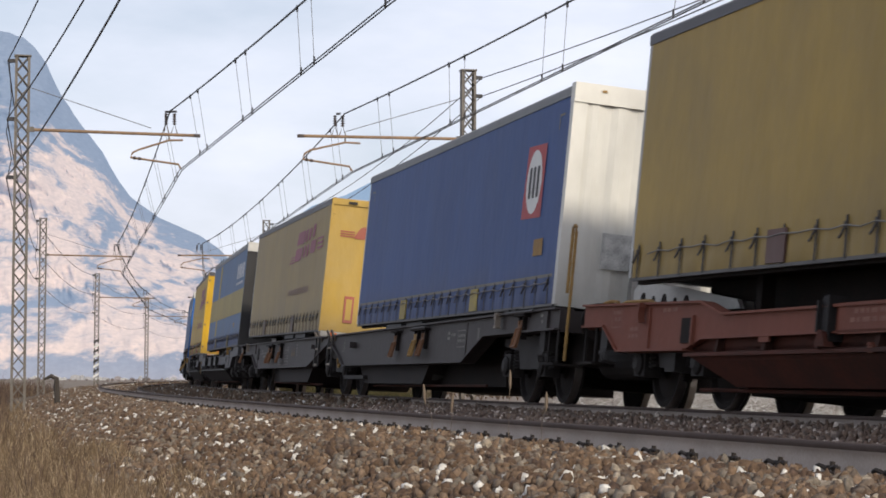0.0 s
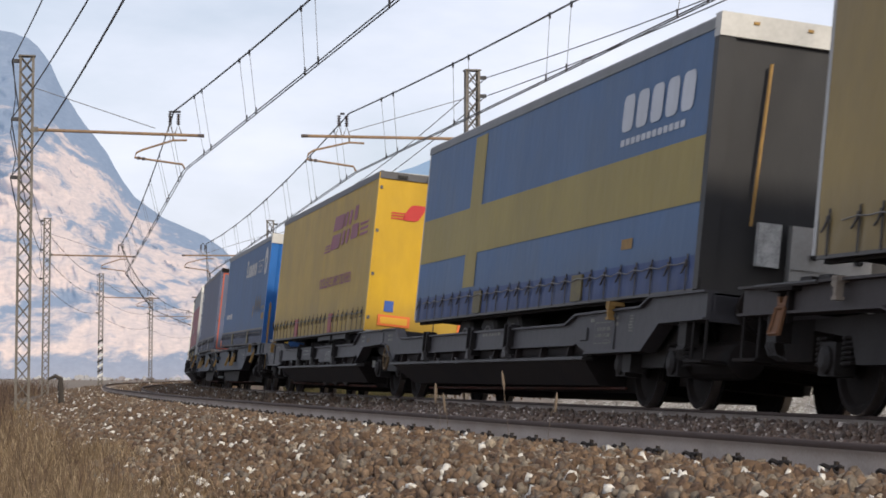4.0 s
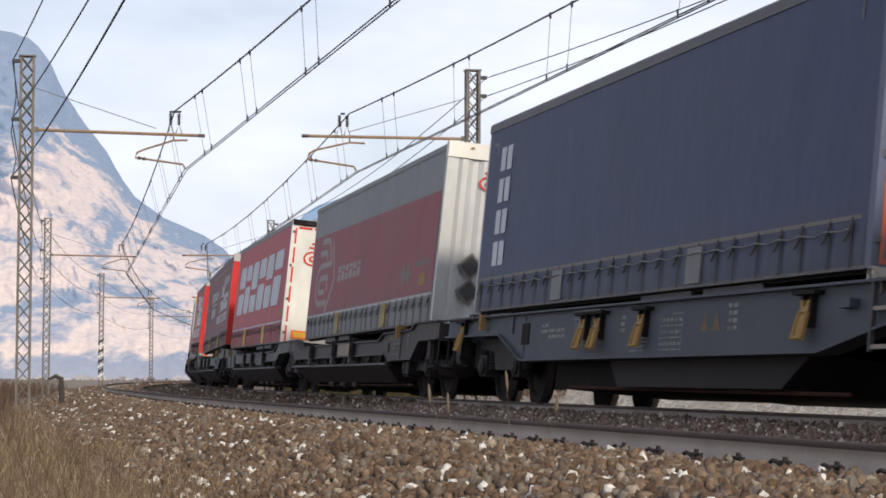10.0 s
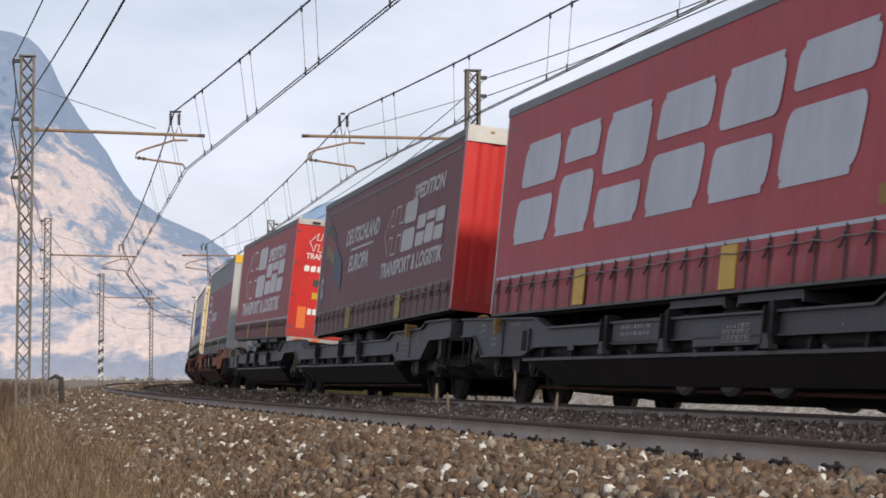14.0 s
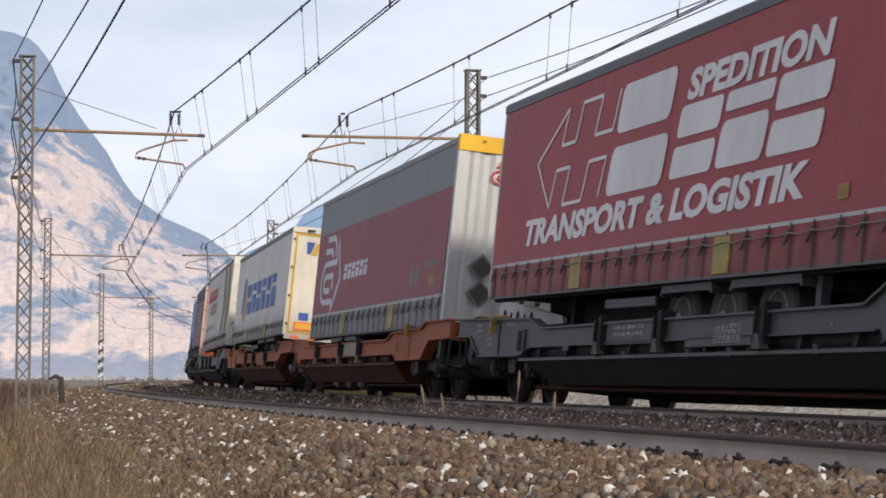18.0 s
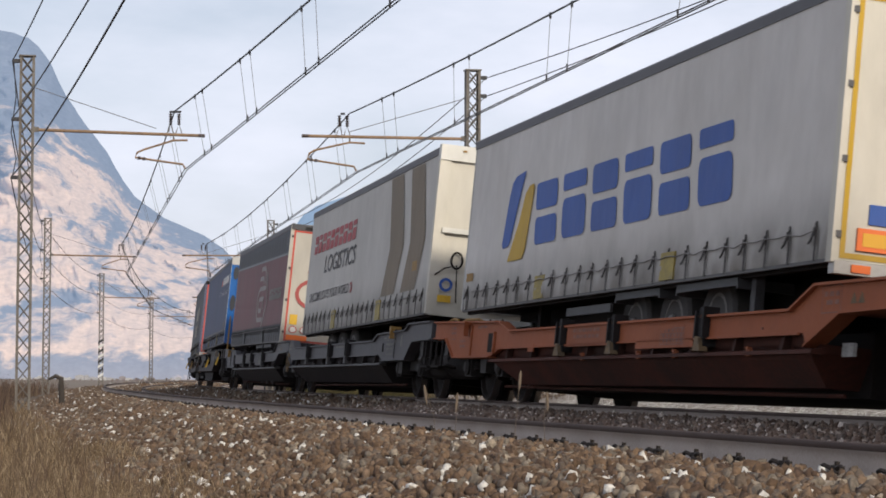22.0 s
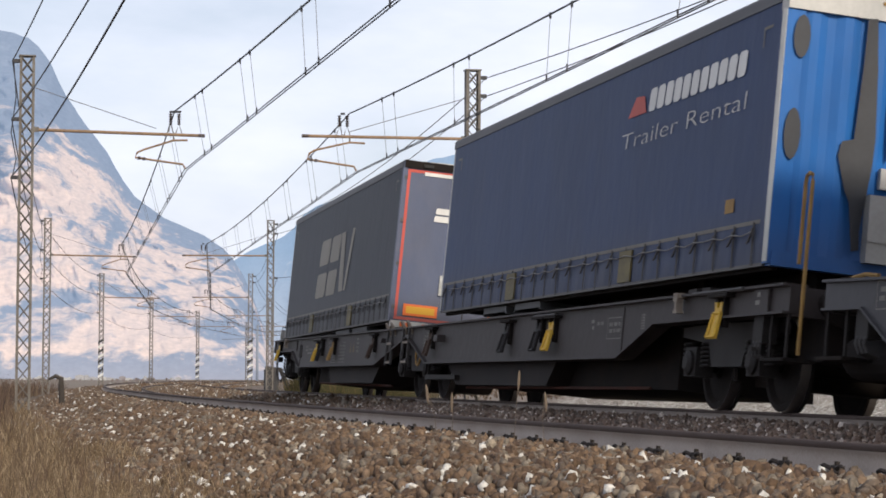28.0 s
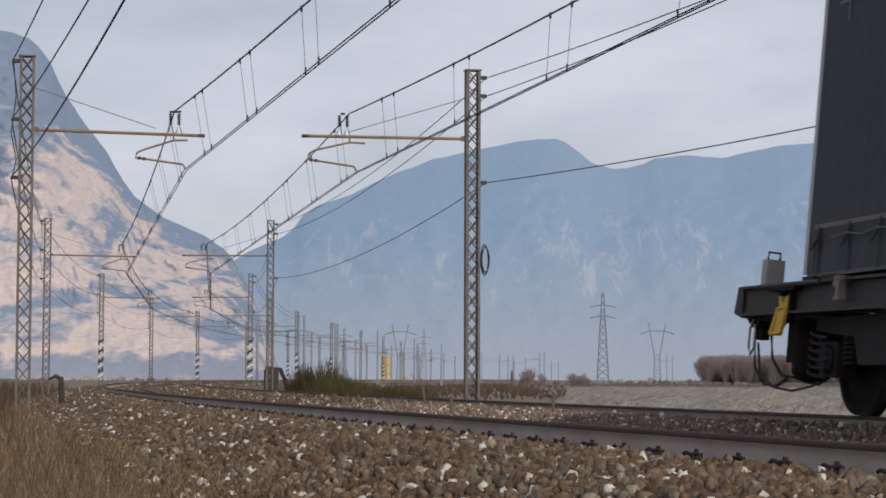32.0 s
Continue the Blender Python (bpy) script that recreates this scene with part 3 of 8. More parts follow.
def feeder(words, pts, r=0.011, sag=0.5):
    ob = thing("feeder_wire", words, "overhead wire", "overhead wires")
    for (s0, u0, z0), (s1, u1, z1) in zip(pts, pts[1:]):
        A, B = spot(s0, u0, z0), spot(s1, u1, z1)
        part("wire", tube(bmesh.new(), [A.lerp(B, f) - Vector((0, 0, sag * 4 * f * (1 - f))) for f in np.linspace(0, 1, 21)], r, 5), M_WIRE, ob)


for z, ue in ((7.42, -2.0), (6.1, -1.8), (4.78, -2.44)):
    feeder("dark feeder wire strung along the outer masts", [(-1.6, ue, z)] + [(s, u - 0.33, z) for s, u, st in LEFT[:5]], 0.014, 0.5)
for z, ue, sg in ((7.32, 10.0, 0.5), (6.89, 7.8, 0.5), (4.86, 12.5, 0.5)):
    feeder("dark feeder wire strung along the inner masts", [(-1.5, ue, z)] + [(s, u + 0.33, z) for s, u, st in RIGHT[:5]], 0.012, sg)
# ---- distance: mountains, field, pylons, works yard ----
def ray_to(px, py, y):
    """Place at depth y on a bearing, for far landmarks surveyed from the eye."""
    a, b = px - 784, py - 441
    r, p = radians(0.2), radians(3.393)
    a, b = a * math.cos(r) + b * math.sin(r), -a * math.sin(r) + b * math.cos(r)
    x, u = a / 3871.2, -b / 3871.2
    d = Vector((x, math.cos(p) - u * math.sin(p), math.sin(p) + u * math.cos(p)))
    return Vector(EYE) + d * (y / d.y)


def mountain_material(name, rock, green, haze_glow, strength, scale, ledge, cover, stretch, edge=0.06):
    """Pale rock showing through scrub: ledge(top from, to, foot from, to) the heights where scrub closes, cover its share elsewhere."""
    m = bpy.data.materials.new(name)
    m.use_nodes = True
    n, l = m.node_tree.nodes, m.node_tree.links
    b = n["Principled BSDF"]
    b.inputs["Roughness"].default_value, b.inputs["Specular IOR Level"].default_value = 1.0, 0.0
    tc, mp = n.new("ShaderNodeTexCoord"), n.new("ShaderNodeMapping")
    mp.inputs["Scale"].default_value, mp.inputs["Rotation"].default_value = stretch, (0, radians(24), 0)
    l.new(tc.outputs["Object"], mp.inputs["Vector"])
    sp = n.new("ShaderNodeSeparateXYZ")
    l.new(tc.outputs["Object"], sp.inputs["Vector"])

    def tex(s, detail, rough, warp):
        t = n.new("ShaderNodeTexNoise")
        t.inputs["Scale"].default_value, t.inputs["Detail"].default_value, t.inputs["Roughness"].default_value, t.inputs["Distortion"].default_value = s, detail, rough, warp
        l.new(mp.outputs["Vector"], t.inputs["Vector"])
        return t.outputs["Fac"]

    def ramp(sock, f0, f1, t0, t1):
        r = n.new("ShaderNodeMapRange")
        for k, q in (("From Min", f0), ("From Max", f1), ("To Min", t0), ("To Max", t1)):
            r.inputs[k].default_value = q
        l.new(sock, r.inputs["Value"])
        return r.outputs["Result"]

    def add(x, y, k=1.0):
        q = n.new("ShaderNodeMath")
        q.operation = 'MULTIPLY_ADD'
        q.inputs[1].default_value = k
        l.new(x, q.inputs[0])
        l.new(y, q.inputs[2])
        return q.outputs[0]

    at = n.new("ShaderNodeAttribute")
    at.attribute_name = "brow"
    fine = tex(scale * 6, 6, 0.65, 0.6)
    v = add(fine, tex(scale, 7, 0.55, 1.2), 0.45)
    v = add(ramp(sp.outputs["Z"], ledge[0], ledge[1], 0.0, 0.3), v)
    v = add(ramp(sp.outputs["Z"], ledge[2], ledge[3], 0.25, 0.0), v)
    v = add(at.outputs["Fac"], v, 0.28)
    mx = n.new("ShaderNodeMix")
    mx.data_type = 'RGBA'
    mx.inputs["A"].default_value, mx.inputs["B"].default_value = (*rock, 1), (*green, 1)
    l.new(ramp(v, cover - edge, cover + edge, 0, 1), mx.inputs["Factor"])
    hs = n.new("ShaderNodeHueSaturation")
    l.new(ramp(tex(scale * 14, 5, 0.7, 0.3), 0.3, 0.7, 0.78, 1.2), hs.inputs["Value"])
    l.new(mx.outputs["Result"], hs.inputs["Color"])
    l.new(hs.outputs["Color"], b.inputs["Base Color"])
    # haze painted as emission over the whole massif, paler and warmer at the foot
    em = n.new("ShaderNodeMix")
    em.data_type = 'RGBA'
    em.inputs["A"].default_value, em.inputs["B"].default_value = (haze_glow[0] * 1.6, haze_glow[1] * 1.2, haze_glow[2] * 1.0, 1), (*haze_glow, 1)
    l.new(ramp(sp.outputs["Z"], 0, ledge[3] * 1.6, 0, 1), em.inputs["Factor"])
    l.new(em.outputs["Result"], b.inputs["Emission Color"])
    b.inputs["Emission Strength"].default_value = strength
    return m


def mountain(name, label, ridge, dist, depth, material, rough, cols=300, rows=110, seed=0.0, foot=0.9):
    """A massif whose ridge line follows the given skyline; its face falls towards the valley with broad ribs, ledges and gullies."""
    px, py = [r[0] for r in ridge], [r[1] for r in ridge]
    verts, faces, brow = [], [], []
    for j in range(rows):
        f = j / (rows - 1)
        for i in range(cols):
            x = px[0] + (px[-1] - px[0]) * i / (cols - 1)
            top = ray_to(x, float(np.interp(x, px, py)), dist + depth)
            low = ray_to(x, 671, dist)
            p = low.lerp(top, f)
            h = top.z
            g = f * h / dist * 46
            n1 = noise.fractal((x * 0.009 + seed, g * 0.8, seed), 1.0, 2.0, 3)
            n2 = noise.fractal((x * 0.03 + seed + 0.5 * g, g * 3.0, seed + 7), 1.0, 2.0, 4)
            q = (n1 * 0.75 + n2 * 0.3) * rough * math.sin(math.pi * min(f, 1)) ** 0.8
            z = -2 + (h + 2) * f ** foot
            if j == rows - 1:
                z = h + n2 * h * 0.004
            verts.append((p.x, p.y - q * depth * 0.14, min(z, h)))
            brow.append(max(0.0, (f - 0.72) / 0.28) ** 1.5)
    for j in range(rows - 1):
        for i in range(cols - 1):
            faces.append((j * cols + i, j * cols + i + 1, (j + 1) * cols + i + 1, (j + 1) * cols + i))
    me = raw_mesh(name, verts, faces, material, smooth=True)
    me.attributes.new("brow", 'FLOAT', 'POINT').data.foreach_set("value", np.array(brow, dtype=np.float32))
    return tagged(link(name, me), label, "mountain", kind="structure")


# the third colour is the haze that each face gives off
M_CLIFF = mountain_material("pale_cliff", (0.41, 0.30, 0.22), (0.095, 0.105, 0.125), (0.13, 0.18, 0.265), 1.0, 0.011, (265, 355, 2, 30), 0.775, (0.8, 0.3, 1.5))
M_RIDGE = mountain_material("haze_blue_ridge", (0.155, 0.135, 0.122), (0.075, 0.082, 0.098), (0.186, 0.278, 0.402), 1.0, 0.010, (330, 430, 30, 160), 0.605, (2.2, 0.3, 0.8), 0.05)
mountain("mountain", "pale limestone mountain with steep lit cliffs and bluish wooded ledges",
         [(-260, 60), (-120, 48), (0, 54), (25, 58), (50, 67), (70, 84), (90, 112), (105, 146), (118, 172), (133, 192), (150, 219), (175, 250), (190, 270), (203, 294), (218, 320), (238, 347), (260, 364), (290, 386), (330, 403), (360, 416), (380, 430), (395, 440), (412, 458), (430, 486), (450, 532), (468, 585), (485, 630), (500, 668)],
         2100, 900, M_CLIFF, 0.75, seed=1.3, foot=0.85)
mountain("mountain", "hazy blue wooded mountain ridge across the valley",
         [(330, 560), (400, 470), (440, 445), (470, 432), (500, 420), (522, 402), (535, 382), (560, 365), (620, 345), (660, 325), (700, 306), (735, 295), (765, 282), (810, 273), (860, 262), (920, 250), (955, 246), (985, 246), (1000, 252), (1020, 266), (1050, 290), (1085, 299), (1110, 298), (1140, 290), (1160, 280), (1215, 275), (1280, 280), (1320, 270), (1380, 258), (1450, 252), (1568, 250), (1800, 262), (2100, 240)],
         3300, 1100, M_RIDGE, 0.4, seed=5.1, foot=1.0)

# trellised vine field beyond the line
M_VINE = island_material("vine_posts", [(0.0, (0.440, 0.422, 0.387)), (0.3, (0.246, 0.220, 0.194)), (0.55, (0.581, 0.563, 0.528)), (0.8, (0.176, 0.150, 0.132))], spec=0.2)


def sticks(name, label, category, feet, ends, wide, material):
    feet, ends = np.asarray(feet), np.asarray(ends)
    n = len(feet)
    v = np.zeros((n, 6, 3))
    for k, (dx, dy) in enumerate(((1, 0), (-0.5, 0.87), (-0.5, -0.87))):
        v[:, k], v[:, k + 3] = feet + np.array((dx, dy, 0)) * wide / 2, ends + np.array((dx, dy, 0)) * wide / 2
    f = np.array([(0, 1, 4), (0, 4, 3), (1, 2, 5), (1, 5, 4), (2, 0, 3), (2, 3, 5)])
    faces = (f[None] + (np.arange(n) * 6)[:, None, None]).reshape(-1, 3)
    return tagged(link(name, raw_mesh(name, v.reshape(-1, 3), faces, material)), label, category, kind="stuff")


feet, ends = [], []
for k in range(21000):
    y = 60 + 330 * rng.random() ** 1.3
    x = y * (0.01 + 0.33 * rng.random())
    if x < y * 0.03 + 3.5:
        continue
    z = -1.4 + 0.5 * rng.random() ** 1.5
    turn = rng.choice((0.35, 2.7, 1.2)) + rng.normal(0, 0.2)
    reach = 0.5 + 0.7 * rng.random()
    rise = rng.normal(0.18, 0.14)
    feet.append((x - math.cos(turn) * reach, y - math.sin(turn) * reach, z - 0.05))
    ends.append((x + math.cos(turn) * reach, y + math.sin(turn) * reach, z + rise))
sticks("vineyard", "pale bare vine trellises in rows on the field", "vineyard", feet, ends, 0.045, M_VINE)

# concrete stair by the far track, with broom bushes behind
M_OLDCONC = material("sooty_concrete", (0.055, 0.052, 0.052), 0.9, dark=(0.035, 0.032, 0.03), blotch=3, grain=30, bump=0.4)
sx, sy_, sth = line(108, 7.9)
st = thing("concrete_steps", "small grey concrete stair and abutment beside the far track", "steps", m=pose(sx, sy_, 0, 0, 0, -math.degrees(sth)))
part("abutment", boxed(-0.55, 0.1, -0.9, 0.9, -1.5, 0.72), M_OLDCONC, st)
# slots given only as dark strips on the face, for their shade
for k in range(3):
    part("slot", boxed(-0.37 + 0.14 * k, -0.33 + 0.14 * k, -0.93, -0.9, -0.9, 0.6), M_WIRE, st)
part("handrail", tube(bmesh.new(), [(-0.5, -0.8, 0.8), (0.2, -0.8, 0.76), (0.95, -0.8, -0.9)], 0.08, 6), M_OLDCONC, st)
part("handrail", tube(bmesh.new(), [(-0.5, 0.7, 0.8), (0.2, 0.7, 0.76), (0.95, 0.7, -0.9)], 0.08, 6), M_OLDCONC, st)


def broom(count):
    """Rounded clumps of upright green switches, tallest by the stair and lower towards the field."""
    clumps = []
    for k in range(54):
        f = k / 53
        s = 106 - 34 * f + rng.normal(0, 0.8)
        u = 8.6 + 1.9 * rng.random()
        clumps.append((s, u, (1.85 + 1.1 * max(0.0, 1 - f * 4.5) - 0.15 * f) * (0.75 + 0.3 * rng.random()), 0.7 + 0.6 * rng.random()))
    feet, ends = [], []
    for i in range(count):
        s, u, tall, wide = clumps[int(rng.integers(len(clumps)))]
        x, y, _ = line(s, u)
        a, r = rng.random() * 6.2832, rng.random() ** 0.5
        dx, dy = math.cos(a) * r * wide, math.sin(a) * r * wide
        z = -1.35 + tall * (1 - 0.55 * r * r) * (0.55 + 0.45 * rng.random())
        b = 0.35 + 0.45 * rng.random()
        feet.append((x + dx * b, y + dy * b, -1.35 + (z + 1.35) * max(0.0, b - 0.45) * 1.6))
        ends.append((x + dx * 1.15, y + dy * 1.15, z))
    return sticks("broom_bush", "dark green broom bushes on the far embankment", "bush", feet, ends, 0.014, M_BROOM)


broom(30000)

M_TANK = material("yellow_tank", (0.50, 0.40, 0.20), 0.7, dark=(0.38, 0.29, 0.14), blotch=0.8, grain=6)
M_ORANGE_M = material("orange_machine", (0.62, 0.14, 0.04), 0.6, grain=10)
# steel colour lightened and blued for the haze over the distance
M_HAZY_GALV = material("hazy_galvanised_steel", (0.235, 0.27, 0.335), 0.7, grain=10)
p = ray_to(683, 668, 700)
tk = thing("storage_silo", "upright dull yellow cylindrical silo in the yard", "silo", m=pose(p.x, p.y, -1.4))
part("shell", lathe(bmesh.new(), [(0.05, 0.0), (1.55, 0.02), (1.55, 8.5), (1.45, 8.7), (0.6, 8.85), (0.05, 8.87)], 24, "z"), M_TANK, tk)
for z in (3.0, 5.8, 8.2):
    part("hoop", lathe(bmesh.new(), [(1.53, z), (1.6, z + 0.01), (1.6, z + 0.15), (1.53, z + 0.16)], 24, "z"), M_ARM, tk)
for px, w, a in ((708, 1.5, 1.1), (722, 1.2, 1.5), (738, 1.0, 1.0)):
    p = ray_to(px, 668, 620)
    ex = thing("excavator", "orange excavator parked in the distant yard", "excavator", "yard machines", m=pose(p.x, p.y, -1.4))
    part("track_frame", boxed(-0.9 * w, 0.9 * w, -0.5, 0.5, 0, 0.45), M_WIRE, ex)
    part("cab", prism(bmesh.new(), [(-0.7 * w, 0.45), (0.5 * w, 0.45), (0.5 * w, 0.9), (0.1 * w, 1.0), (0, 1.5 * a), (-0.5 * w, 1.5 * a), (-0.7 * w, 0.9)], -0.5, 0.5), M_TANK, ex)
    part("boom", tube(bmesh.new(), [(0.3, 0, 0.8), (0.9, 0, 2.1 * a), (1.5, 0, 1.7 * a), (1.6, 0, 0.6)], 0.13, 5), M_ORANGE_M, ex)


def pylon(px, top_px, dist, kind):
    base, top = ray_to(px, 668, dist), ray_to(px, top_px, dist)
    h = top.z + 1.4
    ob = thing("power_pylon", "distant grey steel lattice power pylon in haze" if kind else "distant grey V-headed power pylon in haze", "power pylon", "power pylons", m=pose(base.x, base.y, -1.4))
    legs = []
    if kind:
        w = lambda z: (1 - z / h) * h * 0.055 + h * 0.01
        for a in (-1, 1):
            for b in (-1, 1):
                part("leg", tube(bmesh.new(), [(a * w(0), b * w(0), 0), (a * w(h), b * w(h), h)], h * 0.0045, 4), M_HAZY_GALV, ob)
        bm = bmesh.new()
        for k in range(12):
            z0, z1 = h * k / 12, h * (k + 1) / 12
            for b in (-1, 1):
                tube(bm, [(-w(z0), b * w(z0), z0), (w(z1), b * w(z1), z1)], h * 0.004, 3)
                tube(bm, [(w(z0), b * w(z0), z0), (-w(z1), b * w(z1), z1)], h * 0.004, 3)
        part("bracing", bm, M_HAZY_GALV, ob)
        for z in (0.72, 0.84):
            part("cross_arm", tube(bmesh.new(), [(-h * 0.14, 0, h * z), (0, 0, h * (z + 0.03)), (h * 0.14, 0, h * z)], h * 0.006, 4), M_HAZY_GALV, ob)
    else:
        for a in (-1, 1):
            part("leg", tube(bmesh.new(), [(a * h * 0.06, 0, 0), (a * h * 0.045, 0, h * 0.45), (a * h * 0.14, 0, h)], h * 0.008, 4), M_HAZY_GALV, ob)
            bm = bmesh.new()
            for k in range(8):
                z0 = h * k / 16
                tube(bm, [(-h * 0.055, 0, z0), (h * 0.055, 0, z0 + h / 16)] if a > 0 else [(h * 0.055, 0, z0), (-h * 0.055, 0, z0 + h / 16)], h * 0.004, 3)
            part("bracing", bm, M_HAZY_GALV, ob)
        part("cross_arm", tube(bmesh.new(), [(-h * 0.28, 0, h * 0.82), (-h * 0.12, 0, h * 0.87), (h * 0.12, 0, h * 0.87), (h * 0.28, 0, h * 0.82)], h * 0.008, 4), M_HAZY_GALV, ob)


pylon(1067, 518, 800, 1)
pylon(1163, 572, 1000, 0)
pylon(708, 574, 900, 0)
pylon(609, 580, 900, 1)
pylon(750, 584, 1100, 1)
for px, tp, dist in ((528, 557, 250), (538, 558, 252), (551, 588, 330), (593, 573, 300), (629, 600, 420), (668, 587, 380), (733, 600, 480), (781, 610, 420), (852, 622, 600), (884, 626, 600), (908, 628, 640), (930, 632, 700), (955, 625, 620), (1180, 628, 800), (1190, 628, 810), (455, 575, 260), (597, 573, 302), (693, 611, 500), (741, 616, 520), (899, 630, 640), (910, 637, 700), (963, 623, 640), (976, 639, 760), (988, 640, 780)):
    b, tpt = ray_to(px, 668, dist), ray_to(px, tp, dist)
    po = thing("yard_pole", "distant thin grey steel pole by the yard tracks", "pole", "yard poles", m=pose(b.x, b.y, -1.4))
    part("shaft", tube(bmesh.new(), [(0, 0, 0), (0, 0, tpt.z + 1.4)], [0.2, 0.15], 6), M_HAZY_GALV, po)
    part("cross_arm", tube(bmesh.new(), [(-0.2, 0, (tpt.z + 1.4) * 0.80), (-4.2, 0, (tpt.z + 1.4) * 0.78)], 0.045, 4), M_HAZY_GALV, po)

# bare woods, hedges and the far settlement
# twig colours, and those of the tree belt below, lightened to show distance haze
M_HAZY_WOODS = island_material("bare_woods", [(0.0, (0.22, 0.185, 0.18)), (0.35, (0.27, 0.225, 0.21)), (0.7, (0.18, 0.16, 0.165))], spec=0.1)


M_BELT = island_material("hazy_tree_belt", [(0.0, (0.235, 0.195, 0.195)), (0.35, (0.275, 0.23, 0.225)), (0.7, (0.205, 0.18, 0.19))], spec=0.1)


def woods(px0, px1, dist, tall, count, label, wide, twigs=46, span=40, material=M_HAZY_WOODS, name="bare_woods", category="woods", even=0.5):
    """Bare trees and bushes: each a short trunk that opens into a fan of twigs."""
    feet, ends = [], []
    for k in range(count):
        p = ray_to(px0 + (px1 - px0) * rng.random(), 668, dist + span * rng.random())
        h = (tall[0] + (tall[1] - tall[0]) * rng.random() ** 1.4) * (1 + even * noise.noise((p.x * 0.06, dist, 1.0)))
        feet.append((p.x, p.y, -1.5))
        ends.append((p.x, p.y, -1.4 + h * 0.5))
        for j in range(twigs):
            a, r, f = rng.random() * 6.2832, rng.random() ** 0.6, 0.1 + 0.45 * rng.random()
            top = h * (f + (1 - f) * (1 - 0.45 * r * r) * (0.6 + 0.4 * rng.random()))
            dx, dy = math.cos(a) * r * h * 0.38, math.sin(a) * r * h * 0.38
            feet.append((p.x + dx * 0.3, p.y + dy * 0.3, -1.4 + h * f))
            ends.append((p.x + dx, p.y + dy, -1.4 + top))
    sticks(name, label, category, feet, ends, wide, material)


woods(1246, 1640, 620, (8.6, 9.5), 460, "distant flat-topped belt of bare reddish brown trees", 0.11, 95, even=0.05, material=M_BELT)
woods(1000, 1640, 470, (0.5, 0.9), 420, "low dark hedge along the far edge of the field", 0.12, 20, even=0.3)
woods(905, 962, 420, (1.5, 4.4), 16, "distant bare brown bushes at the field edge", 0.09)
woods(1008, 1048, 420, (1.0, 3.0), 12, "distant bare brown bushes at the field edge", 0.09)
woods(0, 330, 900, (0.5, 1.9), 60, "distant hedges and bushes below the mountain", 0.2, 24)
woods(840, 1250, 520, (0.5, 1.8), 130, "distant dark hedge line across the field", 0.14, 24)
M_WEEDS = island_material("reddish_weeds", [(0.0, (0.122, 0.086, 0.065)), (0.3, (0.158, 0.119, 0.090)), (0.6, (0.086, 0.061, 0.049)), (0.85, (0.194, 0.151, 0.115))], spec=0.15)
woods(660, 1000, 170, (0.25, 0.8), 1400, "reddish brown weeds at the edge of the yard", 0.035, 26, 330, M_WEEDS, "dry_scrub", "scrub")
M_HOUSES = island_material("far_houses", [(0.0, (0.34, 0.34, 0.35)), (0.4, (0.26, 0.24, 0.25)), (0.7, (0.42, 0.42, 0.42))], spec=0.2)
hb = bmesh.new()
for k in range(46):
    p = ray_to(rng.uniform(20, 330) if k < 30 else rng.uniform(1020, 1330), 668, 1300 + 200 * rng.random())
    w, d, q = 1.5 + 4.5 * rng.random(), 4.0, -0.6 + 2.0 * rng.random() ** 2
    prism(hb, [(p.x - w / 2, -1.4), (p.x + w / 2, -1.4), (p.x + w / 2, q), (p.x + 0.1, q + 0.6), (p.x - w / 2, q)], p.y, p.y + d)
me = bpy.data.meshes.new("far_houses")
hb.to_mesh(me)
hb.free()
tagged(link("far_houses", me, M_HOUSES), "tiny pale houses of a far settlement below the mountains", "houses", kind="stuff")

# leaning post in the verge and the seed heads by the rail
M_BARK = material("weathered_bark", (0.05, 0.042, 0.036), 0.95, dark=(0.03, 0.025, 0.02), grain=30, bump=0.4)
pv = ray_to(112, 684, 47)
po = thing("wooden_post", "short dark weathered post leaning in the verge grass", "post", m=pose(pv.x, pv.y, -0.55, 0, -4, 0))
part("shaft", tube(bmesh.new(), [(0, 0, -0.2), (0.0, 0, 0.66), (0.02, 0, 0.85)], [0.07, 0.065, 0.045], 7), M_BARK, po)
part("head", tube(bmesh.new(), [(0.02, 0, 0.8), (-0.1, 0, 0.88), (-0.26, 0, 0.82)], [0.045, 0.055, 0.025], 6), M_BARK, po)
M_SEED = material("pale_seed_head", (0.15, 0.115, 0.085), 0.9, dark=(0.10, 0.075, 0.05), grain=80)
STALKS = []
for x, y, zt, lean in ((-0.02, 14.0, 0.258, -0.07), (0.06, 14.3, 0.204, -0.02), (0.45, 14.0, 0.349, 0.01), (0.66, 14.0, 0.21, 0.05)):
    hgt = zt + 0.25
    sk = thing("grass_stalk", "thin dry grass stalk with pale seed head by the rail", "grass stalk", "seed-head stalks", m=pose(x, y, -0.25))
    part("stem", tube(bmesh.new(), [(0, 0, 0), (lean * 0.3, 0, hgt * 0.6), (lean, 0, hgt)], 0.0016, 4), M_SEED, sk)
    part("seed_head", tube(bmesh.new(), [(lean * 0.85, 0, hgt - 0.13), (lean * 0.95, 0, hgt - 0.09), (lean, 0, hgt - 0.03), (lean * 1.05, 0, hgt)], [0.003, 0.010, 0.009, 0.003], 7), M_SEED, sk)
    STALKS.append((sk, x, y))
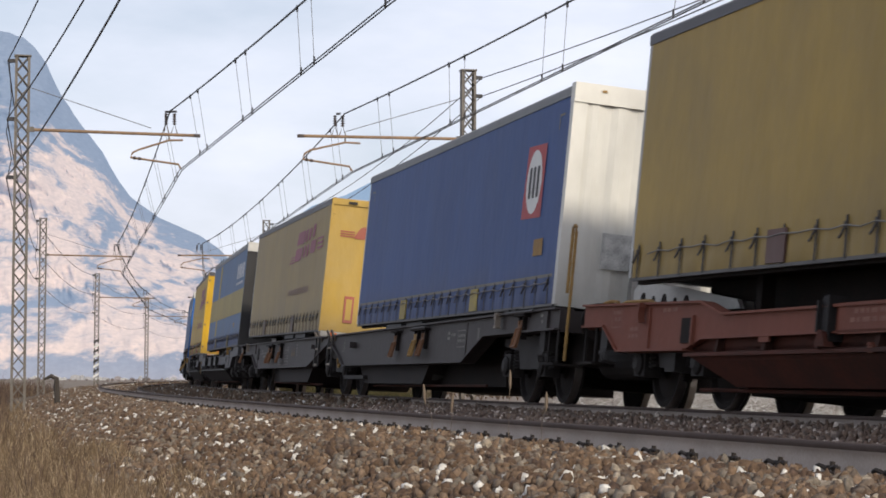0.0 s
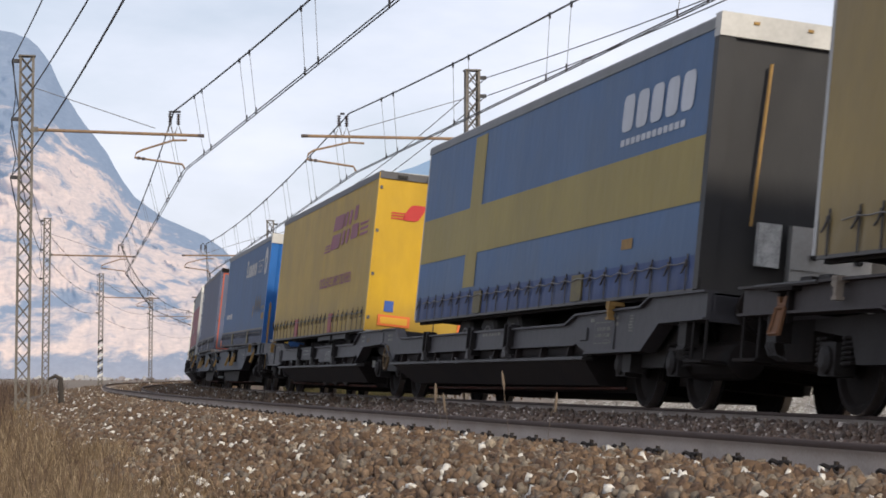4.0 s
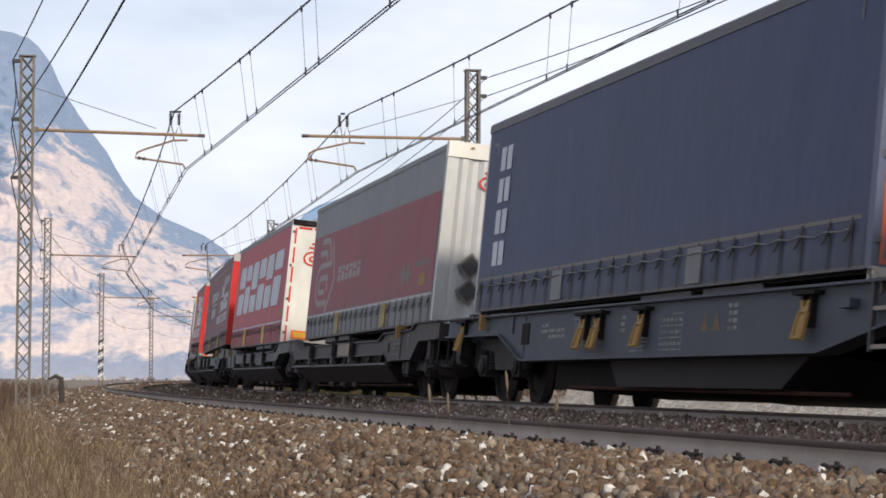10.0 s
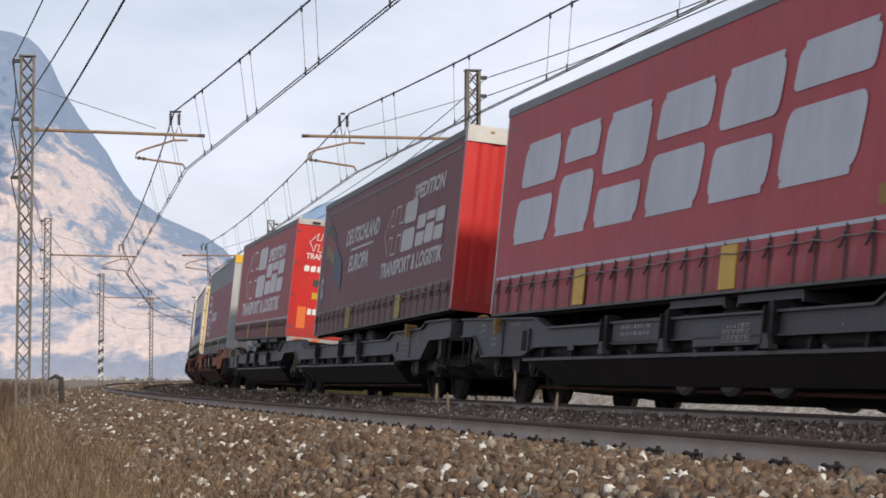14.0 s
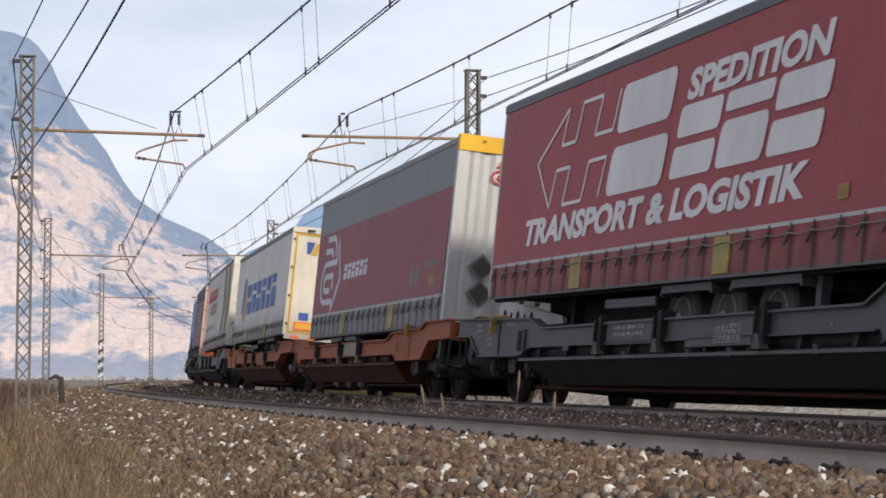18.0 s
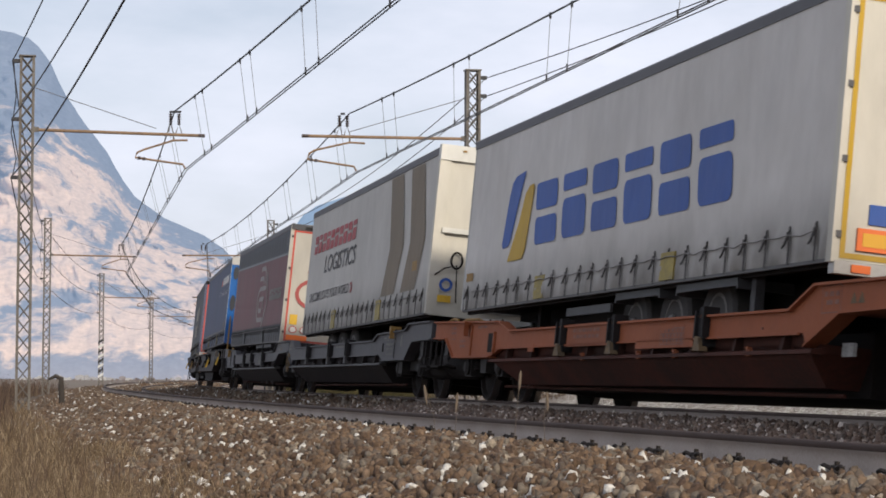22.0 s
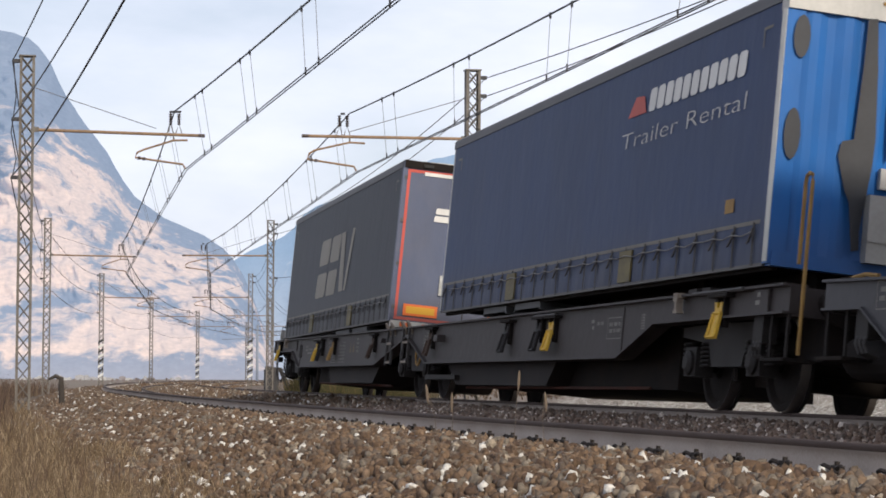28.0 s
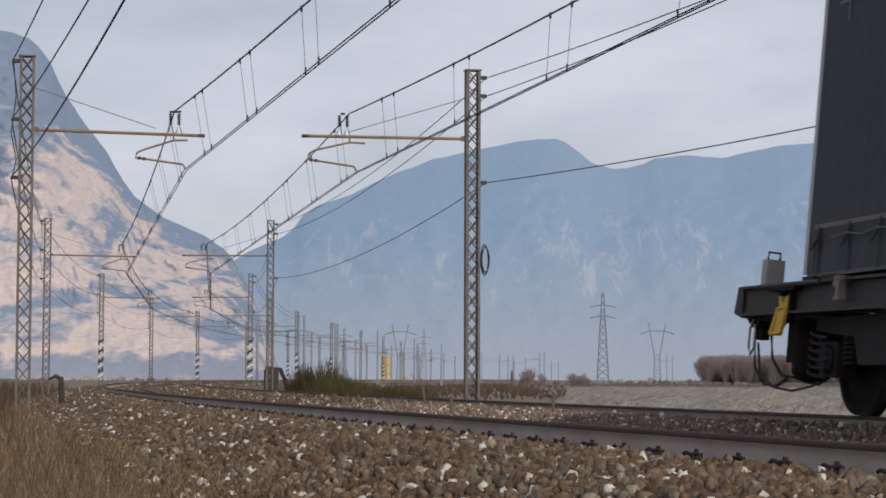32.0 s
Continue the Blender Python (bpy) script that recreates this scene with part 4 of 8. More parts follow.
# ---- train: materials ----
def paint(name, base, dust=0.35, rough=0.55, bump=0.35, dark=0.78, stretch=(1, 1, 0.45), grain=5.0, film=(0.16, 0.14, 0.11), grime=0.36):
    return material(name, base, rough, dark=tuple(c * dark for c in base), blotch=1.1, grain=grain, mix=0.7, stretch=stretch, bump=bump, bump_scale=6, dust=film, dust_amount=dust, spec=0.2, grime=grime)


M_BLACK = material("black_rubber", (0.018, 0.017, 0.016), 0.75, dark=(0.03, 0.028, 0.026), grain=20)
M_UNDER = material("grimy_steel", (0.011, 0.0095, 0.0095), 0.8, dark=(0.021, 0.015, 0.012), blotch=2.5, grain=30, mix=0.8, spec=0.12)
M_TREAD = material("worn_steel", (0.35, 0.33, 0.31), 0.35, metal=0.9, grain=50)
M_HEMBAR = material("soiled_hem_bar", (0.085, 0.08, 0.075), 0.6, dark=(0.035, 0.032, 0.03), blotch=3, grain=25)
M_DIMOLIVE = material("dim_yellow_patch", (0.15, 0.12, 0.045), 0.65, dark=(0.09, 0.075, 0.04), blotch=5, grain=20, mix=0.9)
M_CAP = material("dirty_white_cap", (0.50, 0.49, 0.46), 0.6, dark=(0.33, 0.32, 0.30), blotch=3, grain=20)
M_OLIVE = material("soiled_yellow_patch", (0.33, 0.25, 0.045), 0.6, dark=(0.19, 0.15, 0.045), blotch=5, grain=20, mix=0.9)
M_STRAP = material("dark_strap", (0.05, 0.044, 0.042), 0.7, grain=40)
M_CORD = material("grey_cord", (0.22, 0.21, 0.2), 0.7, grain=40)
M_ALU = material("dull_aluminium", (0.42, 0.42, 0.41), 0.5, metal=0.5, dark=(0.28, 0.27, 0.26), grain=25, blotch=2, dust=(0.2, 0.17, 0.13), dust_amount=0.4)
M_WHITE = paint("white_paint", (0.70, 0.69, 0.64), 0.22, film=(0.30, 0.27, 0.21))
M_YELLOW = material("yellow_paint", (0.62, 0.38, 0.03), 0.55, dark=(0.40, 0.24, 0.03), blotch=6, grain=40)
M_OCHRE = material("rusty_yellow", (0.32, 0.19, 0.05), 0.7, dark=(0.16, 0.09, 0.04), blotch=8, grain=40)
M_REFLECT = material("orange_reflector", (0.60, 0.14, 0.035), 0.4, dark=(0.7, 0.15, 0.03), grain=60)
M_AMBER = material("amber_reflector", (0.58, 0.32, 0.03), 0.4, dark=(0.6, 0.3, 0.03), grain=60)
M_MARK = material("white_marking", (0.5, 0.5, 0.48), 0.7, dark=(0.25, 0.25, 0.24), blotch=8, grain=40, mix=0.9)
M_DULLMARK = material("faded_marking", (0.22, 0.21, 0.19), 0.8, dark=(0.1, 0.09, 0.08), blotch=8, grain=40, mix=0.9)
M_TYRE = material("tyre_rubber", (0.045, 0.043, 0.042), 0.85, dark=(0.085, 0.076, 0.068), blotch=4, grain=30)
M_GUARD = material("grey_mudguard", (0.055, 0.055, 0.058), 0.65, dark=(0.03, 0.028, 0.027), blotch=3, grain=25)
M_PLACARD = material("grey_placard", (0.17, 0.16, 0.145), 0.6, dark=(0.10, 0.095, 0.085), blotch=6, grain=30)
M_TRIM = material("dark_grey_trim", (0.075, 0.074, 0.08), 0.55, dark=(0.05, 0.048, 0.05), blotch=2, grain=20)
M_RIM = material("grey_rim", (0.16, 0.15, 0.14), 0.6, metal=0.3, grain=30)


def paste(name, ob, quads, material, place, parent_label=""):
    """Flat printed shapes: polygons in the (right, up) plane of a surface. place maps (right, up) to the thing's space."""
    if name.endswith("emblem") and 1 < len(quads) < 40 and all(len(q) in (4, 16) and abs(q[0][0] - q[len(q) // 2][0]) > 0.1 for q in quads):
        for q in quads:
            paste("emblem_block", ob, [q], material, place)
        return None
    verts, faces, n = [], [], 0
    me = bpy.data.meshes.new(name)
    for q in quads:
        verts += [place(a, b) for a, b in q]
        faces.append(tuple(range(n, n + len(q))))
        n += len(q)
    me.from_pydata(verts, [], faces)
    me.update()
    o = link(name, me, material, ob)
    if len(quads) > 8 or name == "stencil_block" or (name.endswith(("note", "letters", "line")) and len(quads) > 3):
        o["kind"] = "stuff"
    if parent_label:
        o["label"] = parent_label
    return o


def side(lift=0.005):
    return lambda a, b: (a, 1.275 + lift, b)


def nose(lift=0.006, x=-6.8):
    return lambda a, b: (x - lift, -a, b)


def text_mesh(body, shear=0.0, bold=0.0, spacing=1.0):
    cu = bpy.data.curves.new("lettering", 'FONT')
    cu.body, cu.shear, cu.offset, cu.space_character, cu.resolution_u = body, shear, bold, spacing, 3
    ob = bpy.data.objects.new("lettering", cu)
    me = bpy.data.meshes.new_from_object(ob)
    bpy.data.objects.remove(ob)
    bpy.data.curves.remove(cu)
    return me


def letter(ob, body, material, where, r0, r1, z0, z1, shear=0.0, bold=0.012, slope=0.0):
    """Readable words fitted into a box. where 'side': r runs along x from r0 down to r1; 'nose': r runs from the near edge across. slope lifts the far end."""
    me = text_mesh(body, shear, bold)
    n = len(me.vertices)
    co = np.empty(n * 3)
    me.vertices.foreach_get("co", co)
    co = co.reshape(-1, 3)
    lo, hi = co.min(0), co.max(0)
    u = (co[:, 0] - lo[0]) / (hi[0] - lo[0])
    v = (co[:, 1] - lo[1]) / (hi[1] - lo[1])
    if where == "side":
        out = np.stack([r0 + (r1 - r0) * u, np.full(n, 1.280), z0 + (z1 - z0) * v + slope * u], 1)
    else:
        out = np.stack([np.full(n, -6.815), r0 + (r1 - r0) * u, z0 + (z1 - z0) * v + slope * u], 1)
    me.vertices.foreach_set("co", out.ravel())
    me.update()
    return link("lettering", me, material, ob)


def cell(x0, x1, z0, z1, slant, shapes):
    """Bars of a unit cell with rounded corners, laid into a slanted box: u from x0 to x1, v from z0 to z1."""
    out = []
    for u0, v0, u1, v1 in shapes:
        q = []
        r = 0.24 * min(abs((u1 - u0) * (x1 - x0)), abs((v1 - v0) * (z1 - z0)))
        ru, rv = r / abs(x1 - x0), r / abs(z1 - z0)
        for cu, cv, a0 in ((u1 - ru, v0 + rv, -90), (u1 - ru, v1 - rv, 0), (u0 + ru, v1 - rv, 90), (u0 + ru, v0 + rv, 180)):
            for k in range(4):
                a = radians(a0 + 30 * k)
                u, v = cu + ru * math.cos(a), cv + rv * math.sin(a)
                q.append((x0 + (x1 - x0) * (u + slant * (v - 0.5)), z0 + (z1 - z0) * v))
        out.append(q)
    return out


PLAIN, SPLIT, UPPER = [(0, 0, 1, 1)], [(0, 0, 1, .44), (0, .56, 1, 1)], [(0, 0, 1, .62), (0, .74, 1, 1)]


def mark_row(x0, x1, z0, z1, count, slant=0.15, gap=0.22, pick=None, slope=0.0):
    """A wordmark drawn as a row of plain slanted blocks."""
    out, w = [], (x1 - x0) / count
    for i in range(count):
        shapes = pick[i % len(pick)] if pick else PLAIN
        k = slope * i / max(count - 1, 1)
        out += cell(x0 + w * i, x0 + w * (i + 1 - gap), z0 + k, z1 + k, slant, shapes)
    return out


def stripe(pts, w):
    """A band of width w along a line of points, as separate quads."""
    out = []
    for (a, b), (c, d) in zip(pts, pts[1:]):
        l = math.hypot(c - a, d - b)
        nx, nz = -(d - b) / l * w / 2, (c - a) / l * w / 2
        out.append([(a - nx, b - nz), (c - nx, d - nz), (c + nx, d + nz), (a + nx, b + nz)])
    return out


def ribbon(pts, w):
    """A band of width w along a line of points, mitred at its bends."""
    left, right = [], []
    for i, p in enumerate(pts):
        a, b = Vector(pts[max(i - 1, 0)]), Vector(pts[min(i + 1, len(pts) - 1)])
        p = Vector(p)
        d0, d1 = (p - a).normalized() if i else (b - p).normalized(), (b - p).normalized() if i < len(pts) - 1 else (p - a).normalized()
        m = d0 + d1
        m = m.normalized() if m.length > 0.2 else d0
        k = w / 2 / max(0.5, m.dot(d0))
        left.append((p.x - m.y * k, p.y + m.x * k))
        right.append((p.x + m.y * k, p.y - m.x * k))
    return [[left[i], left[i + 1], right[i + 1], right[i]] for i in range(len(pts) - 1)]


def bow(cx, cz, rx, rz, a0, a1, n=8):
    return [(cx + rx * math.cos(radians(a0 + (a1 - a0) * k / n)), cz + rz * math.sin(radians(a0 + (a1 - a0) * k / n))) for k in range(n + 1)]


def disc(x, z, rx, rz, n=20, inner=0.0):
    pts = [(x + rx * math.cos(6.28319 * i / n), z + rz * math.sin(6.28319 * i / n)) for i in range(n)]
    if not inner:
        return [pts]
    ins = [(x + (p[0] - x) * inner, z + (p[1] - z) * inner) for p in pts]
    return [[pts[i], pts[(i + 1) % n], ins[(i + 1) % n], ins[i]] for i in range(n)]


# ---- semi-trailers ----
STRAP_MESH, BUCKLE_MESH = {}, {}


def strap_mesh(h):
    """A tightening strap with its buckle; the loose tail hangs aslant."""
    key = round(h, 2)
    if key not in STRAP_MESH:
        bm = boxed(-0.017, 0.017, 0, 0.006, -0.01, h + 0.04)
        STRAP_MESH[key] = bpy.data.meshes.new("strap")
        bm.to_mesh(STRAP_MESH[key])
        bm.free()
        STRAP_MESH[key].materials.append(M_STRAP)
        z = h * 0.84
        bm = boxed(-0.026, 0.026, 0.004, 0.022, z - 0.03, z + 0.035)
        prism(bm, [(-0.012, z), (0.02, z - 0.01), (0.08, z - 0.075), (0.125, z - 0.1), (0.115, z - 0.112), (0.065, z - 0.09), (0.008, z - 0.035)], 0.012, 0.026)
        BUCKLE_MESH[key] = bpy.data.meshes.new("buckle")
        bm.to_mesh(BUCKLE_MESH[key])
        bm.free()
        BUCKLE_MESH[key].materials.append(M_STRAP)
    return STRAP_MESH[key], BUCKLE_MESH[key]


WHEEL_MESH = {}


def road_wheel(parent, x, y, z):
    if not WHEEL_MESH:
        bm = lathe(bmesh.new(), [(0.30, -0.16), (0.46, -0.17), (0.50, -0.13), (0.505, 0.13), (0.46, 0.17), (0.30, 0.16)], 24)
        WHEEL_MESH["tyre"] = bpy.data.meshes.new("tyre")
        bm.to_mesh(WHEEL_MESH["tyre"])
        bm.free()
        WHEEL_MESH["tyre"].materials.append(M_TYRE)
        bm = lathe(bmesh.new(), [(0.29, -0.12), (0.30, 0.165), (0.27, 0.17), (0.20, 0.08), (0.12, 0.08), (0.11, 0.2), (0.05, 0.21)], 20)
        WHEEL_MESH["rim"] = bpy.data.meshes.new("rim")
        bm.to_mesh(WHEEL_MESH["rim"])
        bm.free()
        WHEEL_MESH["rim"].materials.append(M_RIM)
    w = new("road_wheel", WHEEL_MESH["tyre"])
    w.parent, w.matrix_basis = parent, pose(x, y, z, 0, 0, 0 if y > 0 else 180)
    link("rim", WHEEL_MESH["rim"], None, w)


def curtain_mesh(h, rail, material, skirt_material, skirt, pleat, ties):
    """The side sheet: its skirt drawn in at every strap and bulging between them, smooth above; the skirt may have its own colour."""
    rng = random.Random(int(h * 1000) + int(pleat * 1e5))
    ph = [rng.uniform(0, 6.28) for _ in range(4)]
    stops = [-6.72] + [x for x in ties if -6.6 < x < 6.6] + [6.72]
    xs, bulge = [], []
    for a, b in zip(stops, stops[1:]):
        k = rng.uniform(0.6, 1.25)
        for q in range(7):
            xs.append(a + (b - a) * q / 7)
            bulge.append(k * math.sin(math.pi * q / 7) ** 0.8 - 0.18 * k * math.exp(-((q - 3.5 - rng.uniform(-1, 1)) / 0.8) ** 2))
    xs.append(6.72)
    bulge.append(0.0)
    top = h - rail
    zs = [0.0, skirt * 0.12, skirt * 0.45, skirt * 0.8, skirt, skirt + 0.06, skirt + 0.35] + [skirt + 0.35 + (top - skirt - 0.35) * q / 7 for q in range(1, 8)]
    swell = (0.25, 0.7, 1.0, 0.55, 0.12, 0.0)
    verts, faces, idx = [], [], []
    for j, z in enumerate(zs):
        k = swell[min(j, 5)] * pleat
        sag = 0.0035 * math.sin(math.pi * min(1.0, max(0.0, (z - skirt) / (top - skirt))))
        for x, o in zip(xs, bulge):
            y = 1.272 - (0.012 if j < 4 else 0.0) + k * 1.1 * (o - 0.25) + k * 0.2 * math.sin(x * 23 + ph[2] + j * 0.7)
            y -= sag * (0.5 + 0.5 * math.sin(x * 4.7 + ph[1]) * math.sin(x * 1.3 + z * 1.7 + ph[2]) + 0.25 * math.sin(x * 2.1 + z * 3 + ph[3]))
            verts.append((x, y, z + (math.sin(x * 1.7 + ph[3]) * 0.006 + o * 0.006 if j == 0 else 0)))
    n = len(xs)
    for j in range(len(zs) - 1):
        for i in range(n - 1):
            faces.append((j * n + i + 1, j * n + i, (j + 1) * n + i, (j + 1) * n + i + 1))
            idx.append(0 if j > 3 else 1)
    me = raw_mesh("curtain", verts, faces, material, smooth=True)
    me.materials.append(skirt_material or material)
    me.polygons.foreach_set("material_index", np.array(idx, dtype=np.int32))
    return me


def semi_trailer(label, h, curtain, end, skirt=0.36, skirt_material=None, rail_material=None, roof_material=None, hem=None, patches=(2.6, -2.45), patch_material=None, straps=24,
                 pleat=0.02, rail=0.13, wheels=False, strap_span=(-6.4, 6.45), floor=0.0, wheel_side=1):
    """A curtain-sided trailer: x along it, y to the curtain that is seen, z from the curtain's lower hem. end(ob, h): builds the end that faces the camera."""
    ob = thing("semi_trailer", label, "semi-trailer", "semi-trailers on the train")
    rail_material, roof_material = rail_material or M_TRIM, roof_material or M_ALU
    ties = [strap_span[0] + (strap_span[1] - strap_span[0]) * (i + random.uniform(-0.1, 0.1)) / (straps - 1) for i in range(straps)]
    link("curtain", curtain_mesh(h, rail, curtain, skirt_material, skirt, pleat, ties), None, ob)
    part("hem_bar", boxed(-6.68, 6.68, 1.245, 1.277, -0.022, 0.012), M_HEMBAR, ob)
    part("far_curtain", boxed(-6.72, 6.72, -1.275, -1.262, 0, h - rail), curtain, ob)
    # roof: slightly bowed, over a rail along each upper edge
    bm = prism(bmesh.new(), [(-1.26, h - 0.05), (1.26, h - 0.05), (1.2, h + 0.0), (0.6, h + 0.02), (-0.6, h + 0.02), (-1.2, h + 0.0)], -6.78, 6.78, "x")
    part("roof", bm, roof_material, ob)
    for sy in (1, -1):
        bm = bmesh.new()
        prism(bm, [(sy * 1.20, h - rail), (sy * 1.283, h - rail), (sy * 1.283, h - 0.02), (sy * 1.255, h + 0.012), (sy * 1.20, h + 0.012)], -6.80, 6.80, "x")
        part("roof_rail", bm, rail_material, ob)
    for sx in (1,):
        part("end_wall", boxed(6.73, 6.80, -1.27, 1.27, 0.02, h - rail), M_ALU, ob)
    part("floor_frame", boxed(-6.75, 6.75, -1.19, 1.19, 0.03, 0.2), M_UNDER, ob)
    for sy in (0.45, -0.45):
        part("chassis_beam", boxed(-6.2, 6.2, sy - 0.06, sy + 0.06, -0.32, 0.03), M_UNDER, ob)
    for sy in (1, -1):
        part("side_sill", boxed(-6.7, 6.7, sy * 1.16 - 0.03, sy * 1.16 + 0.03, -0.05, 0.03), M_UNDER, ob)
    if hem:
        paste("hem_line", ob, [[(6.6, skirt - 0.005), (-6.55, skirt - 0.005), (-6.55, skirt + 0.035), (6.6, skirt + 0.035)]], hem, side(0.004))
    sm, bmz = strap_mesh(skirt - 0.03)
    for x in ties:
        st_ob = link("strap", sm, None, ob, pose(x, 1.278, 0.01, 0, random.uniform(-1.5, 1.5), 0))
        if not any(abs(x - p) < 0.24 for p in patches):
            link("buckle", bmz, None, st_ob)
    pts = []
    for a, b in zip(ties, ties[1:]):
        pts += [(a, 1.302, skirt * 0.8), ((a + b) / 2, 1.296, skirt * 0.8 - random.uniform(0.01, 0.035))]
    part("cord", tube(bmesh.new(), pts, 0.007, 4), M_CORD, ob)
    for p in patches:
        part("hem_patch", boxed(p - 0.22, p + 0.22, 1.27, 1.292, 0.02, skirt - 0.02), patch_material or M_OLIVE, ob, bevel=0.008)
    for sy in (0.8, -0.8):
        part("landing_leg", boxed(-3.9 * wheel_side - 0.07, -3.9 * wheel_side + 0.07, sy - 0.07, sy + 0.07, -0.55, 0.03), M_UNDER, ob)
    if wheels:
        for x in (4.3, 2.9, 1.5) if wheel_side > 0 else (-0.65, -2.0, -3.35):
            for y in (0.84, -0.84):
                road_wheel(ob, x, y, -0.42)
            part("axle", boxed(x - 0.06, x + 0.06, -1.0, 1.0, -0.42, -0.3), M_UNDER, ob)
        if wheel_side < 0:
            for a, b in ((-2.1, -0.5), (-4.45, -2.6)):
                part("mudguard", prism(bmesh.new(), [(a, -0.15), (a + 0.04, -0.04), (b - 0.04, -0.04), (b, -0.15), (b - 0.05, -0.15), (b - 0.08, -0.07), (a + 0.08, -0.07), (a + 0.05, -0.15)], 0.62, 1.22), M_GUARD, ob)
                part("guard_skirt", boxed(a + 0.06, b - 0.06, 1.2, 1.22, -0.12, -0.065), M_GUARD, ob)
            part("side_guard", boxed(-0.3, 1.5, 1.17, 1.2, -0.24, -0.14), M_GUARD, ob)
            part("guard_hanger", boxed(-4.62, -4.5, 1.0, 1.1, -0.5, 0.03), M_GUARD, ob)
    else:
        # tyre tops and guards just showing over the wagon's sill
        for x in (-0.65, -2.0, -3.35) if wheel_side < 0 else (4.3, 2.9, 1.5):
            for y in (0.84, -0.84):
                road_wheel(ob, x, y, -0.52)
        for a, b in ((-2.3, -0.6), (-4.3, -2.6)) if wheel_side < 0 else ((1.2, 2.5), (2.9, 4.2)):
            part("mudguard", prism(bmesh.new(), [(a, -0.15), (a + 0.04, -0.04), (b - 0.04, -0.04), (b, -0.15), (b - 0.05, -0.15), (b - 0.08, -0.07), (a + 0.08, -0.07), (a + 0.05, -0.15)], 0.62, 1.22), M_GUARD, ob)
            part("guard_skirt", boxed(a + 0.06, b - 0.06, 1.2, 1.22, -0.12, -0.065), M_GUARD, ob)
    end(ob, h, rail)
    return ob


def door_end(door, border=None, header=None, plate=True, border_width=0.06, dashes=False, frame=None, bars_on=False, bumper=None, lower=0.0):
    """Rear doors of a trailer, seen end-on."""
    def build(ob, h, rail):
        z1 = h - 0.13
        for sy in (1, -1):
            d = part("rear_door", boxed(-6.80, -6.74, sy * 1.235 if sy < 0 else 0.008, -0.008 if sy < 0 else 1.235, lower, z1), door, ob, bevel=0.008)
            for k in range(4):
                part("hinge", boxed(-6.825, -6.79, sy * 1.235 - 0.035, sy * 1.235 + 0.02, lower + 0.2 + k * (z1 - lower - 0.4) / 3, lower + 0.26 + k * (z1 - lower - 0.4) / 3), frame or M_TRIM, d)
            if bars_on:
                for q in (0.35, 0.8):
                    part("lock_bar", tube(bmesh.new(), [(-6.812, sy * q, lower + 0.06), (-6.812, sy * q, z1 - 0.02)], 0.009, 6), door, d)
            part("corner_post", boxed(-6.82, -6.70, sy * 1.24 - 0.0 if sy > 0 else -1.283, 1.283 if sy > 0 else -1.24, lower - 0.02, h - 0.02), frame or door, ob)
        part("door_seal", boxed(-6.808, -6.75, -0.008, 0.008, lower, z1), M_BLACK, ob)
        hd = part("header", boxed(-6.83, -6.70, -1.27, 1.27, z1, h + 0.0), header or M_UNDER, ob, bevel=0.012)
        for y in (-0.85, -0.3, 0.3, 0.85):
            part("roof_clip", boxed(-6.86, -6.8, y - 0.09, y + 0.09, h - 0.10, h - 0.05), M_BLACK, hd)
        if border:
            b, e = border_width, []
            if dashes:
                n = 6
                for k in range(n):
                    za, zb = lower + 0.02 + (z1 - lower) * k / n, lower + (z1 - lower) * (k + 0.86) / n
                    e += [[(-1.2, za), (-1.2 + b, za), (-1.2 + b, zb), (-1.2, zb)], [(1.2 - b, za), (1.2, za), (1.2, zb), (1.2 - b, zb)]]
                e += [[(-1.12 + 0.38 * k, z1 - 0.09), (-0.8 + 0.38 * k, z1 - 0.09), (-0.8 + 0.38 * k, z1 - 0.03), (-1.12 + 0.38 * k, z1 - 0.03)] for k in range(6)]
            else:
                e = [[(-1.2, lower + .02), (-1.2 + b, lower + .02), (-1.2 + b, z1 - .02), (-1.2, z1 - .02)], [(1.2 - b, lower + .02), (1.2, lower + .02), (1.2, z1 - .02), (1.2 - b, z1 - .02)],
                     [(-1.2 + b, z1 - .02 - b), (1.2 - b, z1 - .02 - b), (1.2 - b, z1 - .02), (-1.2 + b, z1 - .02)], [(-1.2 + b, lower + .02), (1.2 - b, lower + .02), (1.2 - b, lower + .02 + b), (-1.2 + b, lower + .02 + b)]]
            paste("border_stripe", ob, e, border, nose(0.006))
        if plate:
            for y in (-0.75, 0.75):
                part("marker_plate", boxed(-6.825, -6.80, y - 0.3, y + 0.3, lower + 0.1, lower + 0.3), M_REFLECT, ob)
                part("marker_field", boxed(-6.829, -6.825, y - 0.25, y + 0.25, lower + 0.14, lower + 0.26), M_AMBER, ob)
        part("bumper", boxed(-6.83, -6.70, -1.25, 1.25, lower - 0.12, lower - 0.005), bumper or M_ALU, ob, bevel=0.01)
        for y in (-1.0, -0.6, 0.6, 1.0):
            part("tail_light", boxed(-6.845, -6.82, y - 0.09, y + 0.09, lower - 0.1, lower - 0.03), M_REFLECT, ob)
    return build


